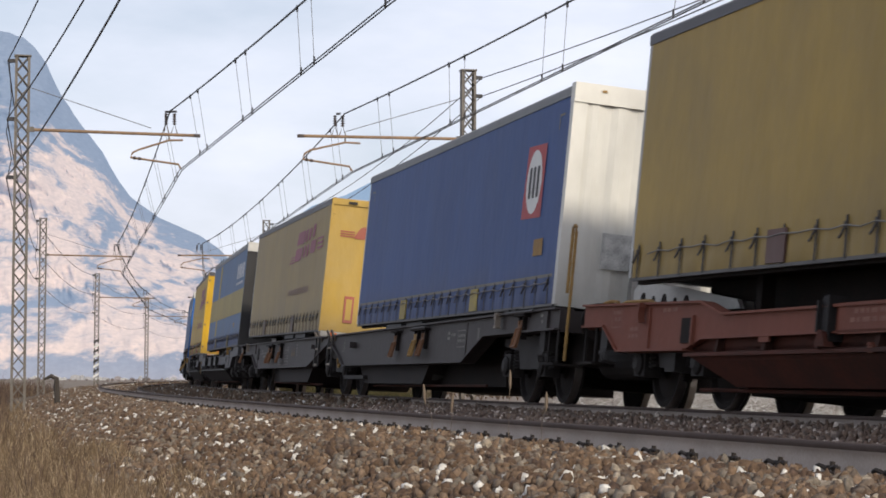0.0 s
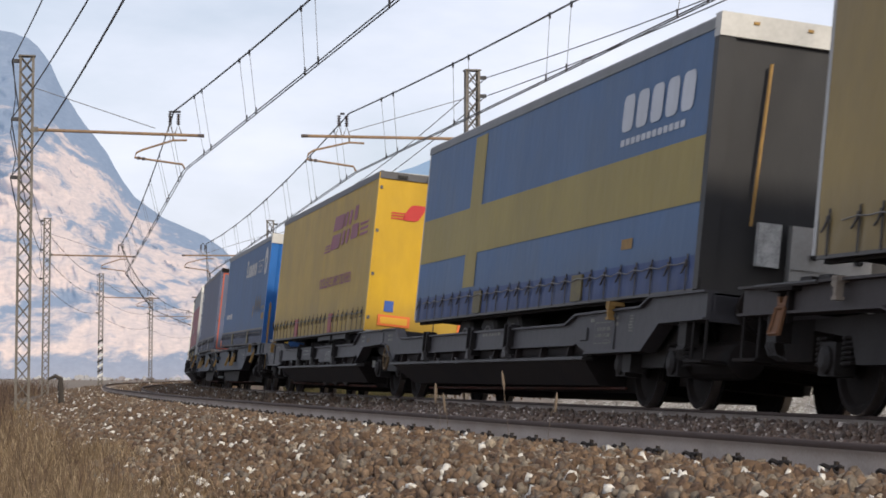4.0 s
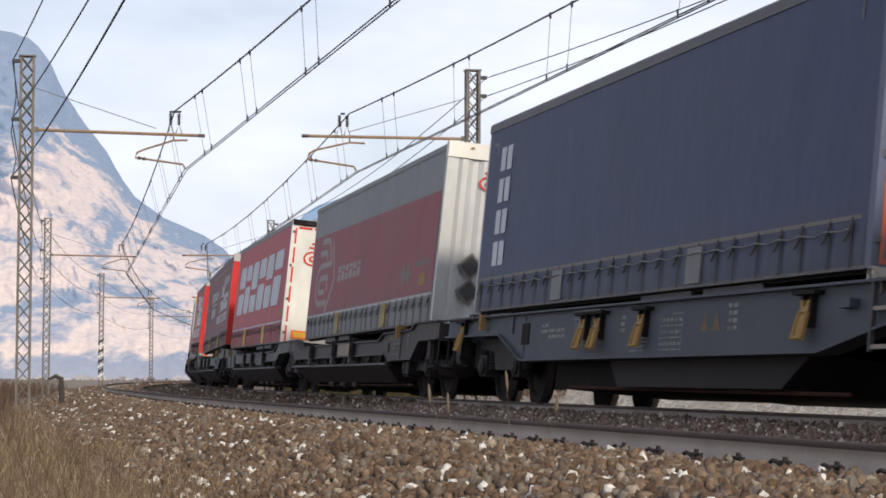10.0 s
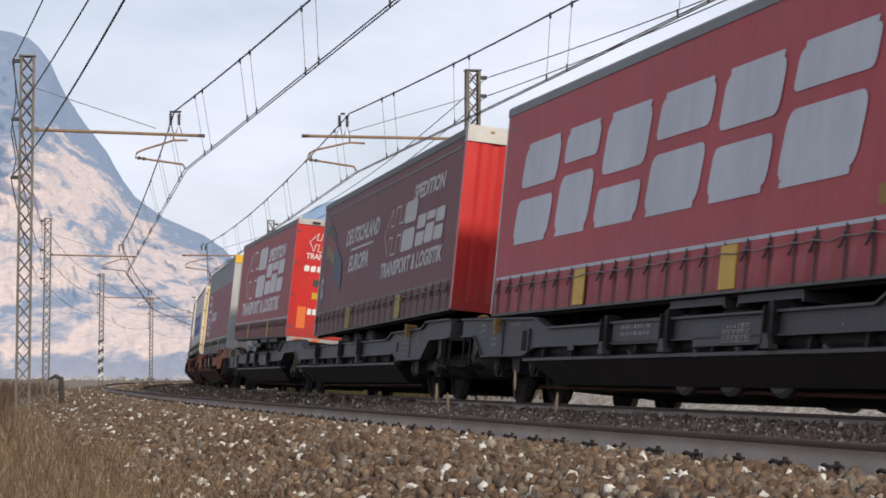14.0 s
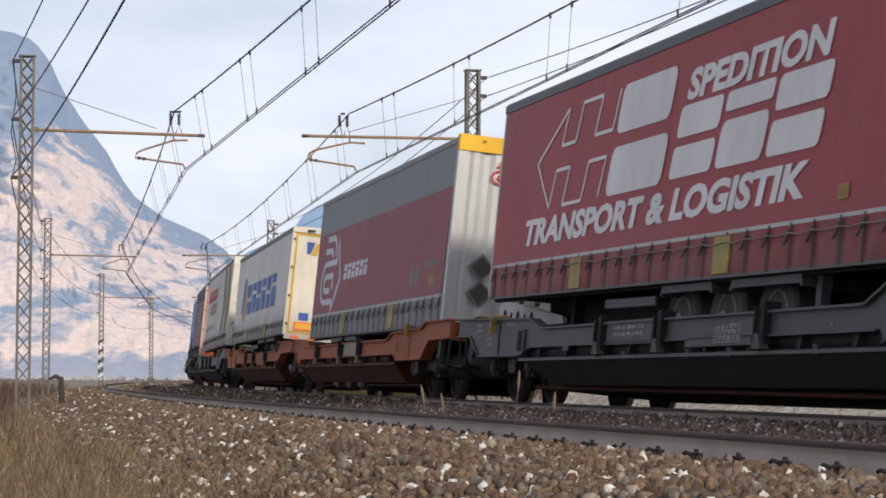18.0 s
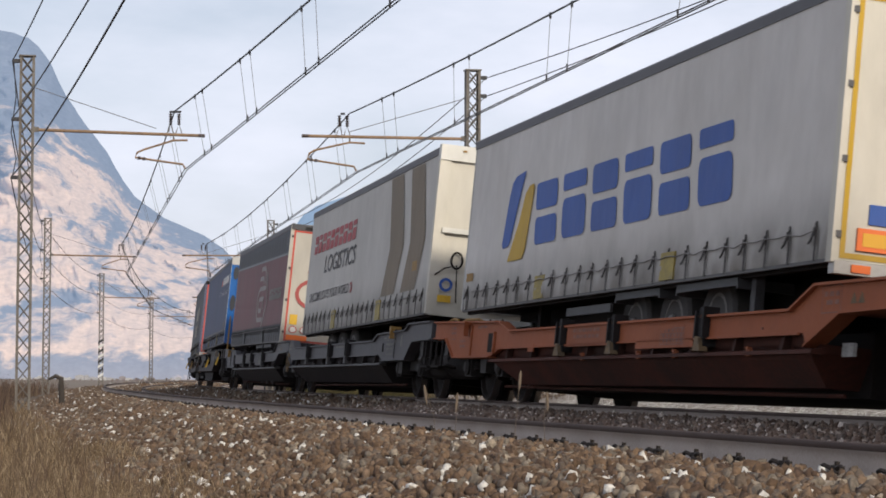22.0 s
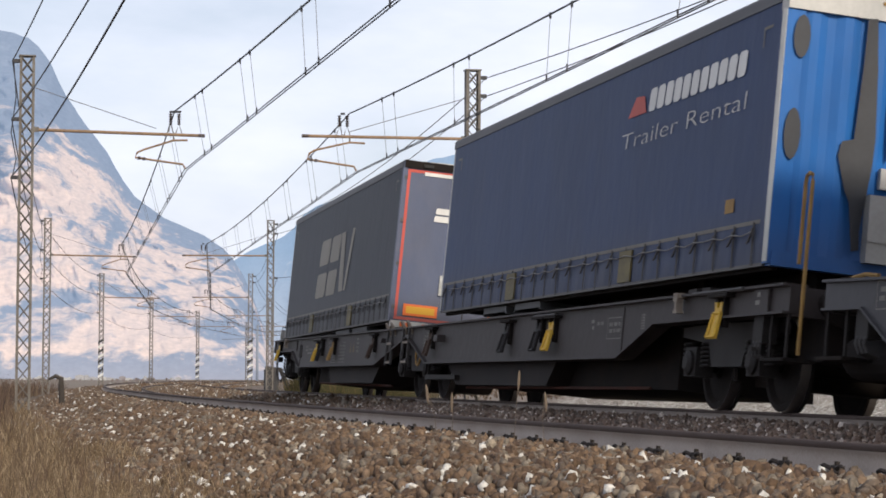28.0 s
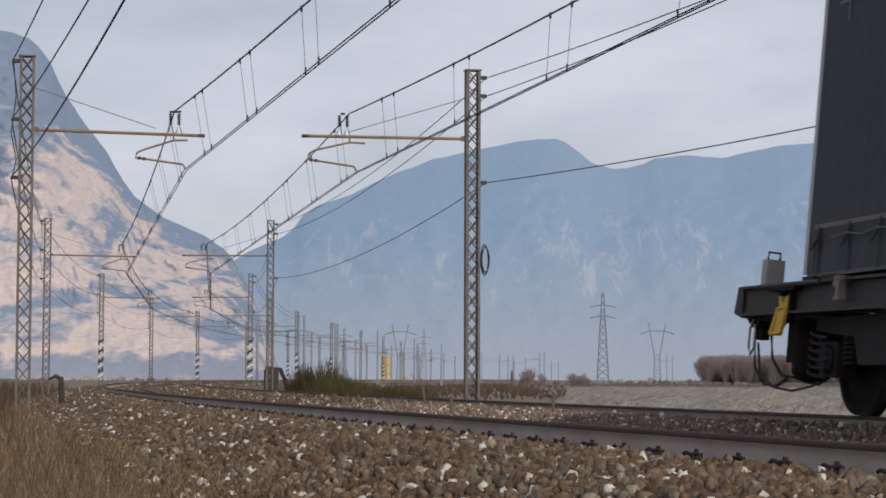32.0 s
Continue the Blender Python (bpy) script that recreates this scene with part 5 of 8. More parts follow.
def bulkhead_end(wall, cap, post=None, ribs=7, cap_height=0.22, diamonds=False, smooth=False):
    """Front wall of a trailer with vertical pressed ribs, a boxed cap above and a service panel below."""
    def build(ob, h, rail):
        z1 = h - cap_height
        n = ribs * 4
        prof = []
        for i in range(n + 1):
            y = -1.2 + 2.4 * i / n
            prof.append((y, -6.785 - (0.0 if smooth else (0.0, 0.028, 0.028, 0.0)[i % 4])))
        bm = bmesh.new()
        top = [bm.verts.new((x, y, z1)) for y, x in prof]
        low = [bm.verts.new((x, y, 0.12)) for y, x in prof]
        for i in range(n):
            bm.faces.new((low[i], low[i + 1], top[i + 1], top[i]))
        bt, bl = [bm.verts.new((-6.72, v.co.y, z1)) for v in (top[0], top[-1])], [bm.verts.new((-6.72, v.co.y, 0.12)) for v in (low[0], low[-1])]
        bm.faces.new((bt[0], bt[1], bl[1], bl[0]))
        part("bulkhead", bm, wall, ob)
        for sy in (1, -1):
            part("corner_post", boxed(-6.82, -6.68, min(sy * 1.1, sy * 1.283), max(sy * 1.1, sy * 1.283), 0.0, z1), post or wall, ob, bevel=0.012)
        cp = part("front_cap", boxed(-6.84, -6.66, -1.285, 1.285, z1, h + 0.03), cap, ob, bevel=0.035)
        for y in (-0.9, -0.3, 0.3, 0.9):
            part("marker_lamp", boxed(-6.855, -6.835, y - 0.03, y + 0.03, h - 0.07, h - 0.04), M_OCHRE, cp)
        part("lower_beam", boxed(-6.84, -6.68, -1.25, 1.25, -0.02, 0.12), post or wall, ob, bevel=0.01)
        sp = part("service_panel", boxed(-6.95, -6.82, -0.55, 0.35, 0.1, 0.75), M_ALU, ob, bevel=0.015)
        for k in range(3):
            part("coupling", lathe(bmesh.new(), [(0.035, -6.95), (0.04, -6.99), (0.02, -7.0)], 10, "x", (0, -0.4 + 0.25 * k, 0.45)), M_BLACK, sp)
        part("tread_step", boxed(-6.97, -6.8, -0.55, 0.35, 0.3, 0.32), M_ALU, sp)
        if diamonds:
            for z in (0.92, 0.52):
                dm = part("placard_holder", prism(bmesh.new(), [(0.75, z - 0.22), (0.97, z), (0.75, z + 0.22), (0.53, z)], -6.845, -6.825, "x"), M_PLACARD, ob)
                part("placard_rim", prism(bmesh.new(), [(0.75, z - 0.17), (0.92, z), (0.75, z + 0.17), (0.58, z)], -6.852, -6.846, "x"), M_GUARD, dm)
    return build
# ---- wagons ----
M_GREY_WAGON = paint("grey_wagon", (0.066, 0.064, 0.070), 0.5, rough=0.55, film=(0.045, 0.040, 0.040), stretch=(1, 1, 1), grain=14, grime=0)
M_BLUE_WAGON = paint("bluish_wagon", (0.062, 0.072, 0.090), 0.4, rough=0.6, film=(0.04, 0.036, 0.034), stretch=(1, 1, 1), grain=14, grime=0)
M_DUSK_WAGON = paint("brown_grey_wagon", (0.050, 0.042, 0.041), 0.5, rough=0.6, film=(0.033, 0.026, 0.025), stretch=(1, 1, 1), grain=14, grime=0)
M_RUST_WAGON = paint("red_brown_wagon", (0.20, 0.065, 0.042), 0.4, rough=0.7, film=(0.08, 0.05, 0.038), stretch=(1, 1, 1), grain=14, grime=0)
M_ORANGE_WAGON = paint("orange_brown_wagon", (0.34, 0.10, 0.04), 0.5, rough=0.7, film=(0.15, 0.065, 0.042), stretch=(1, 1, 1), grain=14, grime=0)
M_HULL_DARK = material("dirty_hull", (0.021, 0.018, 0.0185), 0.7, dark=(0.030, 0.023, 0.021), blotch=1.2, grain=20, mix=0.8, spec=0.12)
M_EDGE = material("worn_grey_edge", (0.05, 0.046, 0.045), 0.65, dark=(0.028, 0.025, 0.024), blotch=4, grain=30)
M_BOARD = material("tan_board", (0.24, 0.20, 0.16), 0.7, dark=(0.18, 0.15, 0.12), blotch=4, grain=30)
M_SIGN = material("dull_sign_plate", (0.34, 0.33, 0.31), 0.6, dark=(0.25, 0.24, 0.22), blotch=6, grain=30)
M_HULL_RUST = material("dirty_red_hull", (0.078, 0.025, 0.017), 0.8, dark=(0.032, 0.018, 0.014), blotch=1.2, grain=20, mix=0.8, spec=0.15)
M_RUSTY = material("rusty_catch", (0.17, 0.075, 0.03), 0.75, dark=(0.09, 0.045, 0.025), blotch=8, grain=40)
M_RUSTDARK = material("dark_rusty_catch", (0.06, 0.034, 0.022), 0.8, dark=(0.03, 0.02, 0.016), blotch=8, grain=40)
M_SOFTMARK = material("worn_marking", (0.27, 0.27, 0.26), 0.75, dark=(0.09, 0.088, 0.088), blotch=9, grain=40, mix=1.0)
M_FADEDTRI = material("faded_warning", (0.17, 0.11, 0.05), 0.75, dark=(0.08, 0.06, 0.04), blotch=9, grain=40, mix=0.9)
M_PALESTEEL = material("pale_grey_steel", (0.42, 0.41, 0.38), 0.55, dark=(0.26, 0.25, 0.23), blotch=4, grain=25)
M_RUSTMARK = material("rubbed_marking", (0.24, 0.12, 0.085), 0.8, dark=(0.15, 0.06, 0.045), blotch=8, grain=40, mix=0.9)
M_FRAMES = material("bogie_steel", (0.026, 0.023, 0.022), 0.7, dark=(0.014, 0.011, 0.010), blotch=3, grain=30, mix=0.8, spec=0.25)
M_CLAMP = material("sooty_clamp", (0.02, 0.018, 0.018), 0.7, dark=(0.012, 0.010, 0.0095), blotch=4, grain=30, spec=0.2)
SHARED = {}
WHEELSETS = []


def shared(key, make, material):
    if key not in SHARED:
        bm = make()
        bmesh.ops.recalc_face_normals(bm, faces=bm.faces)
        SHARED[key] = bpy.data.meshes.new(key.split("|")[0])
        bm.to_mesh(SHARED[key])
        bm.free()
        SHARED[key].materials.append(material)
    return SHARED[key]


def wheelset_bm():
    bm = bmesh.new()
    for sy in (1, -1):
        lathe(bm, [(0.10, sy * 0.68), (0.36, sy * 0.70), (0.40, sy * 0.685), (0.49, sy * 0.685), (0.487, sy * 0.715), (0.462, sy * 0.72), (0.458, sy * 0.815), (0.40, sy * 0.82), (0.36, sy * 0.775), (0.14, sy * 0.80), (0.10, sy * 0.83)], 32)
    lathe(bm, [(0.085, -1.1), (0.085, 1.1)], 10)
    return bm


def side_frame_bm(sy):
    bm = bmesh.new()
    y0, y1 = (0.95, 1.07) if sy > 0 else (-1.07, -0.95)
    prism(bm, [(-1.35, 0.74), (-0.55, 0.66), (-0.42, 0.42), (0.42, 0.42), (0.55, 0.66), (1.35, 0.74), (1.35, 0.84), (0.5, 0.86), (-0.5, 0.86), (-1.35, 0.84)], y0, y1)
    for x in (-0.9, 0.9):
        box(bm, x - 0.17, x + 0.17, y0 - 0.02, y1 + 0.06 if sy > 0 else y1 + 0.02, 0.32, 0.62)
        if sy < 0:
            box(bm, x - 0.17, x + 0.17, y0 - 0.06, y0, 0.32, 0.62)
    return bm


def spring_bm():
    bm = bmesh.new()
    n = 40
    pts = [(0.075 * math.cos(k * 0.9), 0.075 * math.sin(k * 0.9), 0.42 + 0.26 * k / n) for k in range(n)]
    return tube(bm, pts, 0.016, 5)


def bogie(wagon, x):
    link("brake_beam", shared("brake_beam", lambda: boxed(-0.36, 0.36, -0.6, 0.6, 0.26, 0.6), M_UNDER), None, wagon, pose(x, 0, 0))
    b = link("bogie", shared("bolster", lambda: box(boxed(-0.25, 0.25, -1.0, 1.0, 0.5, 0.86), -1.3, 1.3, -0.12, 0.12, 0.62, 0.74), M_UNDER), None, wagon, pose(x, 0, 0))
    for sy in (1, -1):
        link("side_frame", shared("side_frame|%d" % sy, lambda: side_frame_bm(sy), M_FRAMES), None, b)
        for ax in (-0.9, 0.9):
            for q in (-0.27, 0.27):
                link("spring", shared("spring", spring_bm, M_FRAMES), None, b, pose(ax + q, sy * 1.03, 0))
            link("axle_cover", shared("axle_cover", lambda: lathe(bmesh.new(), [(0.13, -0.05), (0.13, 0.03), (0.07, 0.06)], 14), M_FRAMES), None, b, pose(ax, sy * 1.13, 0.46, 0, 0, 0 if sy > 0 else 180))
    for ax in (-0.9, 0.9):
        me = shared("wheelset", wheelset_bm, M_UNDER)
        if len(me.materials) == 1:
            me.materials.append(M_TREAD)
            for p in me.polygons:
                if 0.45 < math.hypot(p.center.x, p.center.z) < 0.464 and 0.7 < abs(p.center.y) < 0.82:
                    p.material_index = 1
        w = link("wheelset", me, None, b, pose(ax, 0, 0.46))
        WHEELSETS.append((w, ax))
        for sy in (1, -1):
            link("brake_block", shared("brake_block", lambda: boxed(-0.05, 0.05, -0.05, 0.05, -0.16, 0.16), M_UNDER), None, b, pose(ax + (0.52 if ax < 0 else -0.52), sy * 0.76, 0.46))


def container_catch(wagon, x, z, material, f):
    """A folded container catch: a dark arm under the flange and a framed flap that hangs and leans outwards."""
    def flap():
        bm = bmesh.new()
        lo, hi = [(-0.12, 0.0), (0.11, 0.0)], [(0.13, 0.27), (-0.07, 0.27)]
        ring = lo + hi
        y = lambda q: 1.405 - 0.24 * q[1]
        back = [bm.verts.new((q[0], y(q) - 0.02, q[1])) for q in ring]
        front = [bm.verts.new((q[0], y(q), q[1])) for q in ring]
        bm.faces.new(back)
        bm.faces.new(front[::-1])
        for i in range(4):
            bm.faces.new((back[i], back[(i + 1) % 4], front[(i + 1) % 4], front[i]))
        for i in range(4):
            a, b = ring[i], ring[(i + 1) % 4]
            tube(bm, [(a[0] * 0.92, y(a) + 0.008, 0.015 + a[1] * 0.9), (b[0] * 0.92, y(b) + 0.008, 0.015 + b[1] * 0.9)], 0.018, 4)
        prism(bm, [(-0.05, 0.26), (0.12, 0.26), (0.15, 0.37), (0.09, 0.37), (0.07, 0.31), (0.02, 0.31), (-0.01, 0.37), (-0.07, 0.37)], 1.30, 1.335)
        return bm
    c = link("container_catch", shared("container_catch|" + material.name, flap, material), None, wagon, pose(x * f, 0, z))
    link("hinge_arm", shared("hinge_arm", lambda: box(box(boxed(-0.11, -0.05, 1.27, 1.33, 0.12, 0.46), 0.09, 0.14, 1.27, 1.33, 0.2, 0.46), -0.26, 0.26, 1.28, 1.375, 0.415, 0.45), M_UNDER), None, c)


def fold_lever(wagon, x, z, f, material=None):
    """A small hooked locking lever lying over the top flange."""
    bm = prism(bmesh.new(), [(-0.06, 0.02), (0.06, 0.02), (0.06, 0.05), (0.025, 0.05), (0.025, 0.13), (0.08, 0.15), (0.08, 0.21), (-0.05, 0.21), (-0.025, 0.13), (-0.025, 0.05), (-0.06, 0.05)], 1.31, 1.385)
    box(bm, -0.05, 0.08, 1.2, 1.385, 0.18, 0.23)
    link("locking_lever", shared("locking_lever|" + (material or M_OCHRE).name, lambda: bm, material or M_OCHRE), None, wagon, pose(x * f, 0, z))


def bars(wagon, x, z, rows, w, y, f, material=M_DULLMARK, frame_box=False):
    q = []
    for k in range(rows):
        a = x - w / 2
        while a < x + w / 2 - 0.03:
            l = random.uniform(0.05, 0.16)
            q.append([(a, z - k * 0.075), (min(a + l, x + w / 2), z - k * 0.075), (min(a + l, x + w / 2), z - k * 0.075 + 0.042), (a, z - k * 0.075 + 0.042)])
            a += l + 0.04
    if frame_box:
        x0, x1, z0, z1 = x - w / 2 - 0.05, x + w / 2 + 0.05, z - rows * 0.075 + 0.0, z + 0.09
        q += [[(x0, z0), (x1, z0), (x1, z0 + .012), (x0, z0 + .012)], [(x0, z1), (x1, z1), (x1, z1 + .012), (x0, z1 + .012)], [(x0, z0 + .012), (x0 + .012, z0 + .012), (x0 + .012, z1), (x0, z1)],
              [(x1 - .012, z0 + .012), (x1, z0 + .012), (x1, z1), (x1 - .012, z1)]]
    paste("stencil_block", wagon, q, material, lambda a, b: (a, y, b))


def rule_table(wagon, x, z0, z1, w, y, material, steps=3):
    """A stencilled load table: ruled rows, the upper ones half as wide."""
    q = []
    for k in range(steps + 1):
        z = z0 + (z1 - z0) * k / steps
        ww = w if k < steps else w * 0.45
        q.append([(x - w / 2, z), (x - w / 2 + ww, z), (x - w / 2 + ww, z + 0.013), (x - w / 2, z + 0.013)])
        if k < steps:
            zb = z + (z1 - z0) / steps * 0.4
            a = x - w / 2 + 0.04
            while a < x + w / 2 - 0.1:
                l = random.uniform(0.04, 0.1)
                q.append([(a, zb), (a + l, zb), (a + l, zb + 0.035), (a, zb + 0.035)])
                a += l + 0.045
    for a in (x - w / 2, x + w / 2 - 0.013):
        q.append([(a, z0 + 0.014), (a + 0.013, z0 + 0.014), (a + 0.013, z1 - 0.002), (a, z1 - 0.002)])
    paste("stencil_block", wagon, q, material, lambda a, b: (a, y, b))


def tick_column(wagon, x, z0, z1, y, material, w=0.13, n=6):
    q = [[(x - w / 2, z0 + (z1 - z0) * k / n), (x + w / 2, z0 + (z1 - z0) * k / n), (x + w / 2, z0 + (z1 - z0) * (k + 0.62) / n), (x - w / 2, z0 + (z1 - z0) * (k + 0.62) / n)] for k in range(n)]
    paste("stencil_block", wagon, q, material, lambda a, b: (a, y, b))


def loop(wagon, x, y, z0, z1, w, material, name="grab_rail", f=1):
    pts = [(x * f, y, z0), (x * f, y, z1 - 0.08), ((x + 0.02) * f, y, z1 - 0.02), ((x + w / 2) * f, y, z1), ((x + w - 0.02) * f, y, z1 - 0.02), ((x + w) * f, y, z1 - 0.08), ((x + w) * f, y, (z0 + z1) / 2)]
    part(name, tube(bmesh.new(), pts, 0.02, 6), material, wagon)


def flipped(outline, f):
    return [(x * f, z) for x, z in outline]


def headstock(wagon, f, end, material, steps=True):
    """The buffer end."""
    x = -end * f
    a, b = sorted((x, x + 0.12 * f))
    part("headstock", boxed(a, b, -1.25, 1.25, 0.86, 1.13), material, wagon)
    for sy in (0.875, -0.875):
        prof = [(0.12, 0.0), (0.12, 0.16), (0.09, 0.17), (0.09, 0.36), (0.24, 0.37), (0.235, 0.40), (0.1, 0.41)]
        part("buffer", lathe(bmesh.new(), [(r, x - q * f) for r, q in prof], 18, "x", (0, sy, 1.0)), M_UNDER, wagon)
    part("draw_hook", tube(bmesh.new(), [(x, 0, 1.0), (x - 0.3 * f, 0, 1.0), (x - 0.42 * f, 0, 0.92), (x - 0.4 * f, 0, 0.8)], 0.045, 6), M_UNDER, wagon)
    for y in (-0.45, 0.5):
        part("brake_hose", tube(bmesh.new(), [(x, y, 0.92), (x - 0.16 * f, y, 0.8), (x - 0.26 * f, y, 0.6), (x - 0.3 * f, y + 0.05, 0.52), (x - 0.38 * f, y + 0.08, 0.56)], 0.022, 6), M_BLACK, wagon)
    part("brake_gear", boxed(*sorted((x + 0.1 * f, x + 0.75 * f)), -0.85, 0.85, 0.48, 0.88), M_UNDER, wagon, bevel=0.04)
    if not steps:
        return
    # the shunter's step with its hangers and the tap box beside it
    part("foot_step", boxed(*sorted((x - 0.05 * f, x + 0.5 * f)), 1.0, 1.32, 0.44, 0.47), M_UNDER, wagon)
    for q in (0.03, 0.42):
        part("step_hanger", tube(bmesh.new(), [(x + q * f, 1.26, 0.46), (x + q * f, 1.26, 0.9)], 0.018, 5), M_FRAMES, wagon)
    tb = part("tap_box", boxed(*sorted((x + 0.62 * f, x + 0.86 * f)), 1.12, 1.27, 0.62, 0.88), M_FRAMES, wagon, bevel=0.02)
    for q in (0.66, 0.74, 0.82):
        part("tap_pipe", tube(bmesh.new(), [(x + q * f, 1.25, 0.66), (x + q * f, 1.28, 0.58), (x + (q + 0.03) * f, 1.26, 0.5), (x + (q + 0.02) * f, 1.15, 0.46)], 0.015, 5), M_EDGE, tb)


def pocket_wagon(label, paint_mat, hull_mat, f, board=False, text_mat=M_DULLMARK, clamp_paint=False):
    """Half of a double pocket wagon. f +1: its buffer end leads (at -x) and the shared bogie follows; f -1: the other way round, with a longer buffer end."""
    w = thing("pocket_wagon", label, "railway wagon", "wagons of the train")
    d, end, joint = (0.0, 7.5, 8.75) if f > 0 else (-1.3, 8.2, 9.0)
    if f > 0:
        top = [(-7.5, 1.15), (-5.76, 1.15), (-5.45, 1.05), (-2.97, 1.03), (-2.55, 0.92), (7.28, 0.92), (7.62, 1.09), (8.75, 1.1)]
    else:
        top = [(-8.2, 1.12), (-4.3, 1.04), (-3.7, 0.90), (6.07, 0.89), (6.62, 1.10), (9.0, 1.09)]
    low = [(joint, 0.88), (8.5 + d, 0.86), (7.75 + d, 0.58), (7.65 + d, 0.69), (-2.95 + d, 0.69), (-3.43 + d, 0.585), (-5.58 + d, 0.595), (-6.12 + d, 0.885), (-end, 0.895)]
    for sy in (1, -1):
        part("side_plate", prism(bmesh.new(), flipped(top + low, f), *sorted((sy * 1.22, sy * 1.29))), paint_mat, w)
        bm = bmesh.new()
        for (xa, za), (xb, zb) in zip(top, top[1:]):
            prism(bm, flipped([(xa, za - 0.001), (xb, zb - 0.001), (xb, zb + 0.024), (xa, za + 0.024)], f), *sorted((sy * 1.18, sy * 1.335)))
        part("top_flange", bm, paint_mat, w)
        bm = bmesh.new()
        for (xa, za), (xb, zb) in zip(low[5:], low[6:]):
            prism(bm, flipped([(xa, za), (xb, zb), (xb, zb - 0.022), (xa, za - 0.022)], f), *sorted((sy * 1.14, sy * 1.325)))
        part("bottom_flange", bm, paint_mat, w)
        bm = bmesh.new()
        for (xa, za), (xb, zb) in zip(low[:3], low[1:3]):
            prism(bm, flipped([(xa, za), (xb, zb), (xb, zb - 0.022), (xa, za - 0.022)], f), *sorted((sy * 1.14, sy * 1.325)))
        part("joint_flange", bm, paint_mat, w)
        part("groove_wall", boxed(*sorted(((-3.4 + d) * f, (7.7 + d) * f)), *sorted((sy * 1.17, sy * 1.20)), 0.5, 0.70), hull_mat, w)
        lg = part("ledge", prism(bmesh.new(), [(sy * 1.18, 0.565), (sy * 1.32, 0.535), (sy * 1.325, 0.50), (sy * 1.18, 0.50)], *sorted(((-3.4 + d) * f, (7.95 + d) * f)), "x"), hull_mat if clamp_paint else M_EDGE, w)
        part("lip", boxed(*sorted(((-3.0 + d) * f, (7.6 + d) * f)), *sorted((sy * 1.29, sy * 1.315)), 0.672, 0.692), paint_mat, lg)
    for x in np.arange(-2.6 + d, 7.7 + d, 1.22):
        link("groove_rib", shared("groove_rib|" + hull_mat.name, lambda: prism(bmesh.new(), [(1.2, 0.55), (1.29, 0.545), (1.265, 0.69), (1.2, 0.69)], -0.035, 0.035, "x"), hull_mat), None, w, pose(float(x) * f, 0, 0))
    # trough, with raked ends and a narrower keel between it and the bogie
    cs = [(1.20, 0.6), (1.20, 0.52), (1.27, 0.51), (1.24, 0.46), (1.02, 0.22), (-1.02, 0.22), (-1.24, 0.46), (-1.27, 0.51), (-1.20, 0.52), (-1.20, 0.6)]
    bm = bmesh.new()
    ends = []
    for x, lean in ((-3.35 + d, 0.12 if f > 0 else 0.75), (7.85 + d, -0.75 if f > 0 else -0.2)):
        ends.append([bm.verts.new(((x + (lean if z < 0.3 else lean * 0.2 if z < 0.5 else 0)) * f, y, z)) for y, z in cs])
    n = len(cs)
    for i in range(n - 1):
        bm.faces.new((ends[0][i], ends[0][i + 1], ends[1][i + 1], ends[1][i]))
    bm.faces.new((ends[0][n - 1], ends[0][0], ends[1][0], ends[1][n - 1]))
    bm.faces.new(ends[0])
    bm.faces.new(ends[1][::-1])
    part("trough", bm, hull_mat, w)
    part("keel", boxed(*sorted(((-4.1 if f > 0 else -4.3) * f, 6.6 * f)), -0.7, 0.7, 0.16, 0.75), M_UNDER, w)
    part("pipe_run", tube(bmesh.new(), [((-3.9 + d) * f, 0.9, 0.2), (6.5 * f, 0.9, 0.16)], 0.02, 5), M_HULL_RUST, w)
    part("end_deck", boxed(*sorted((-end * f, (-5.6 + d) * f)), -1.2, 1.2, 0.93, 1.12 if f > 0 else 1.02), paint_mat, w)
    part("joint_deck", boxed(*sorted(((7.62 + d) * f, joint * f)), -1.2, 1.2, 0.9, 1.08), paint_mat, w)
    part("articulation", boxed(*sorted(((joint - 0.6) * f, (joint + 0.05) * f)), -0.3, 0.3, 0.72, 0.92), M_UNDER, w)
    # the arms that hold the trailer, each with its foot lever
    for x in (0.1 + d, 2.2 + d, 5.12 + d):
        for sy in (1, -1):
            bm = prism(bmesh.new(), flipped([(x - 0.10, 0.6), (x + 0.10, 0.6), (x + 0.11, 0.95), (x + 0.06, 1.0), (x - 0.06, 1.0), (x - 0.11, 0.95)], f), *sorted((sy * 1.2, sy * 1.335)))
            box(bm, *sorted(((x - 0.13) * f, (x - 0.095) * f)), *sorted((sy * 1.2, sy * 1.37)), 0.68, 0.96)
            box(bm, *sorted(((x + 0.095) * f, (x + 0.13) * f)), *sorted((sy * 1.2, sy * 1.37)), 0.68, 1.0)
            c = part("corner_clamp", bm, M_CLAMP, w)
            bm = prism(bmesh.new(), flipped([(x - 0.1, 0.55), (x + 0.12, 0.55), (x + 0.05, 0.68), (x - 0.04, 0.7)], f), *sorted((sy * 1.29, sy * 1.38)))
            part("clamp_lever", bm, M_FADEDTRI if paint_mat is M_ORANGE_WAGON else hull_mat if clamp_paint else M_EDGE, c)
    for x in (1.0, 3.1, 4.3, 6.4):
        link("hinge_plate", shared("hinge_plate|" + paint_mat.name, lambda: box(boxed(-0.05, 0.05, 1.285, 1.315, 0.49, 0.56), -0.03, 0.03, 1.285, 1.33, 0.555, 0.58), paint_mat), None, w, pose((x + d) * f, 0, 0))
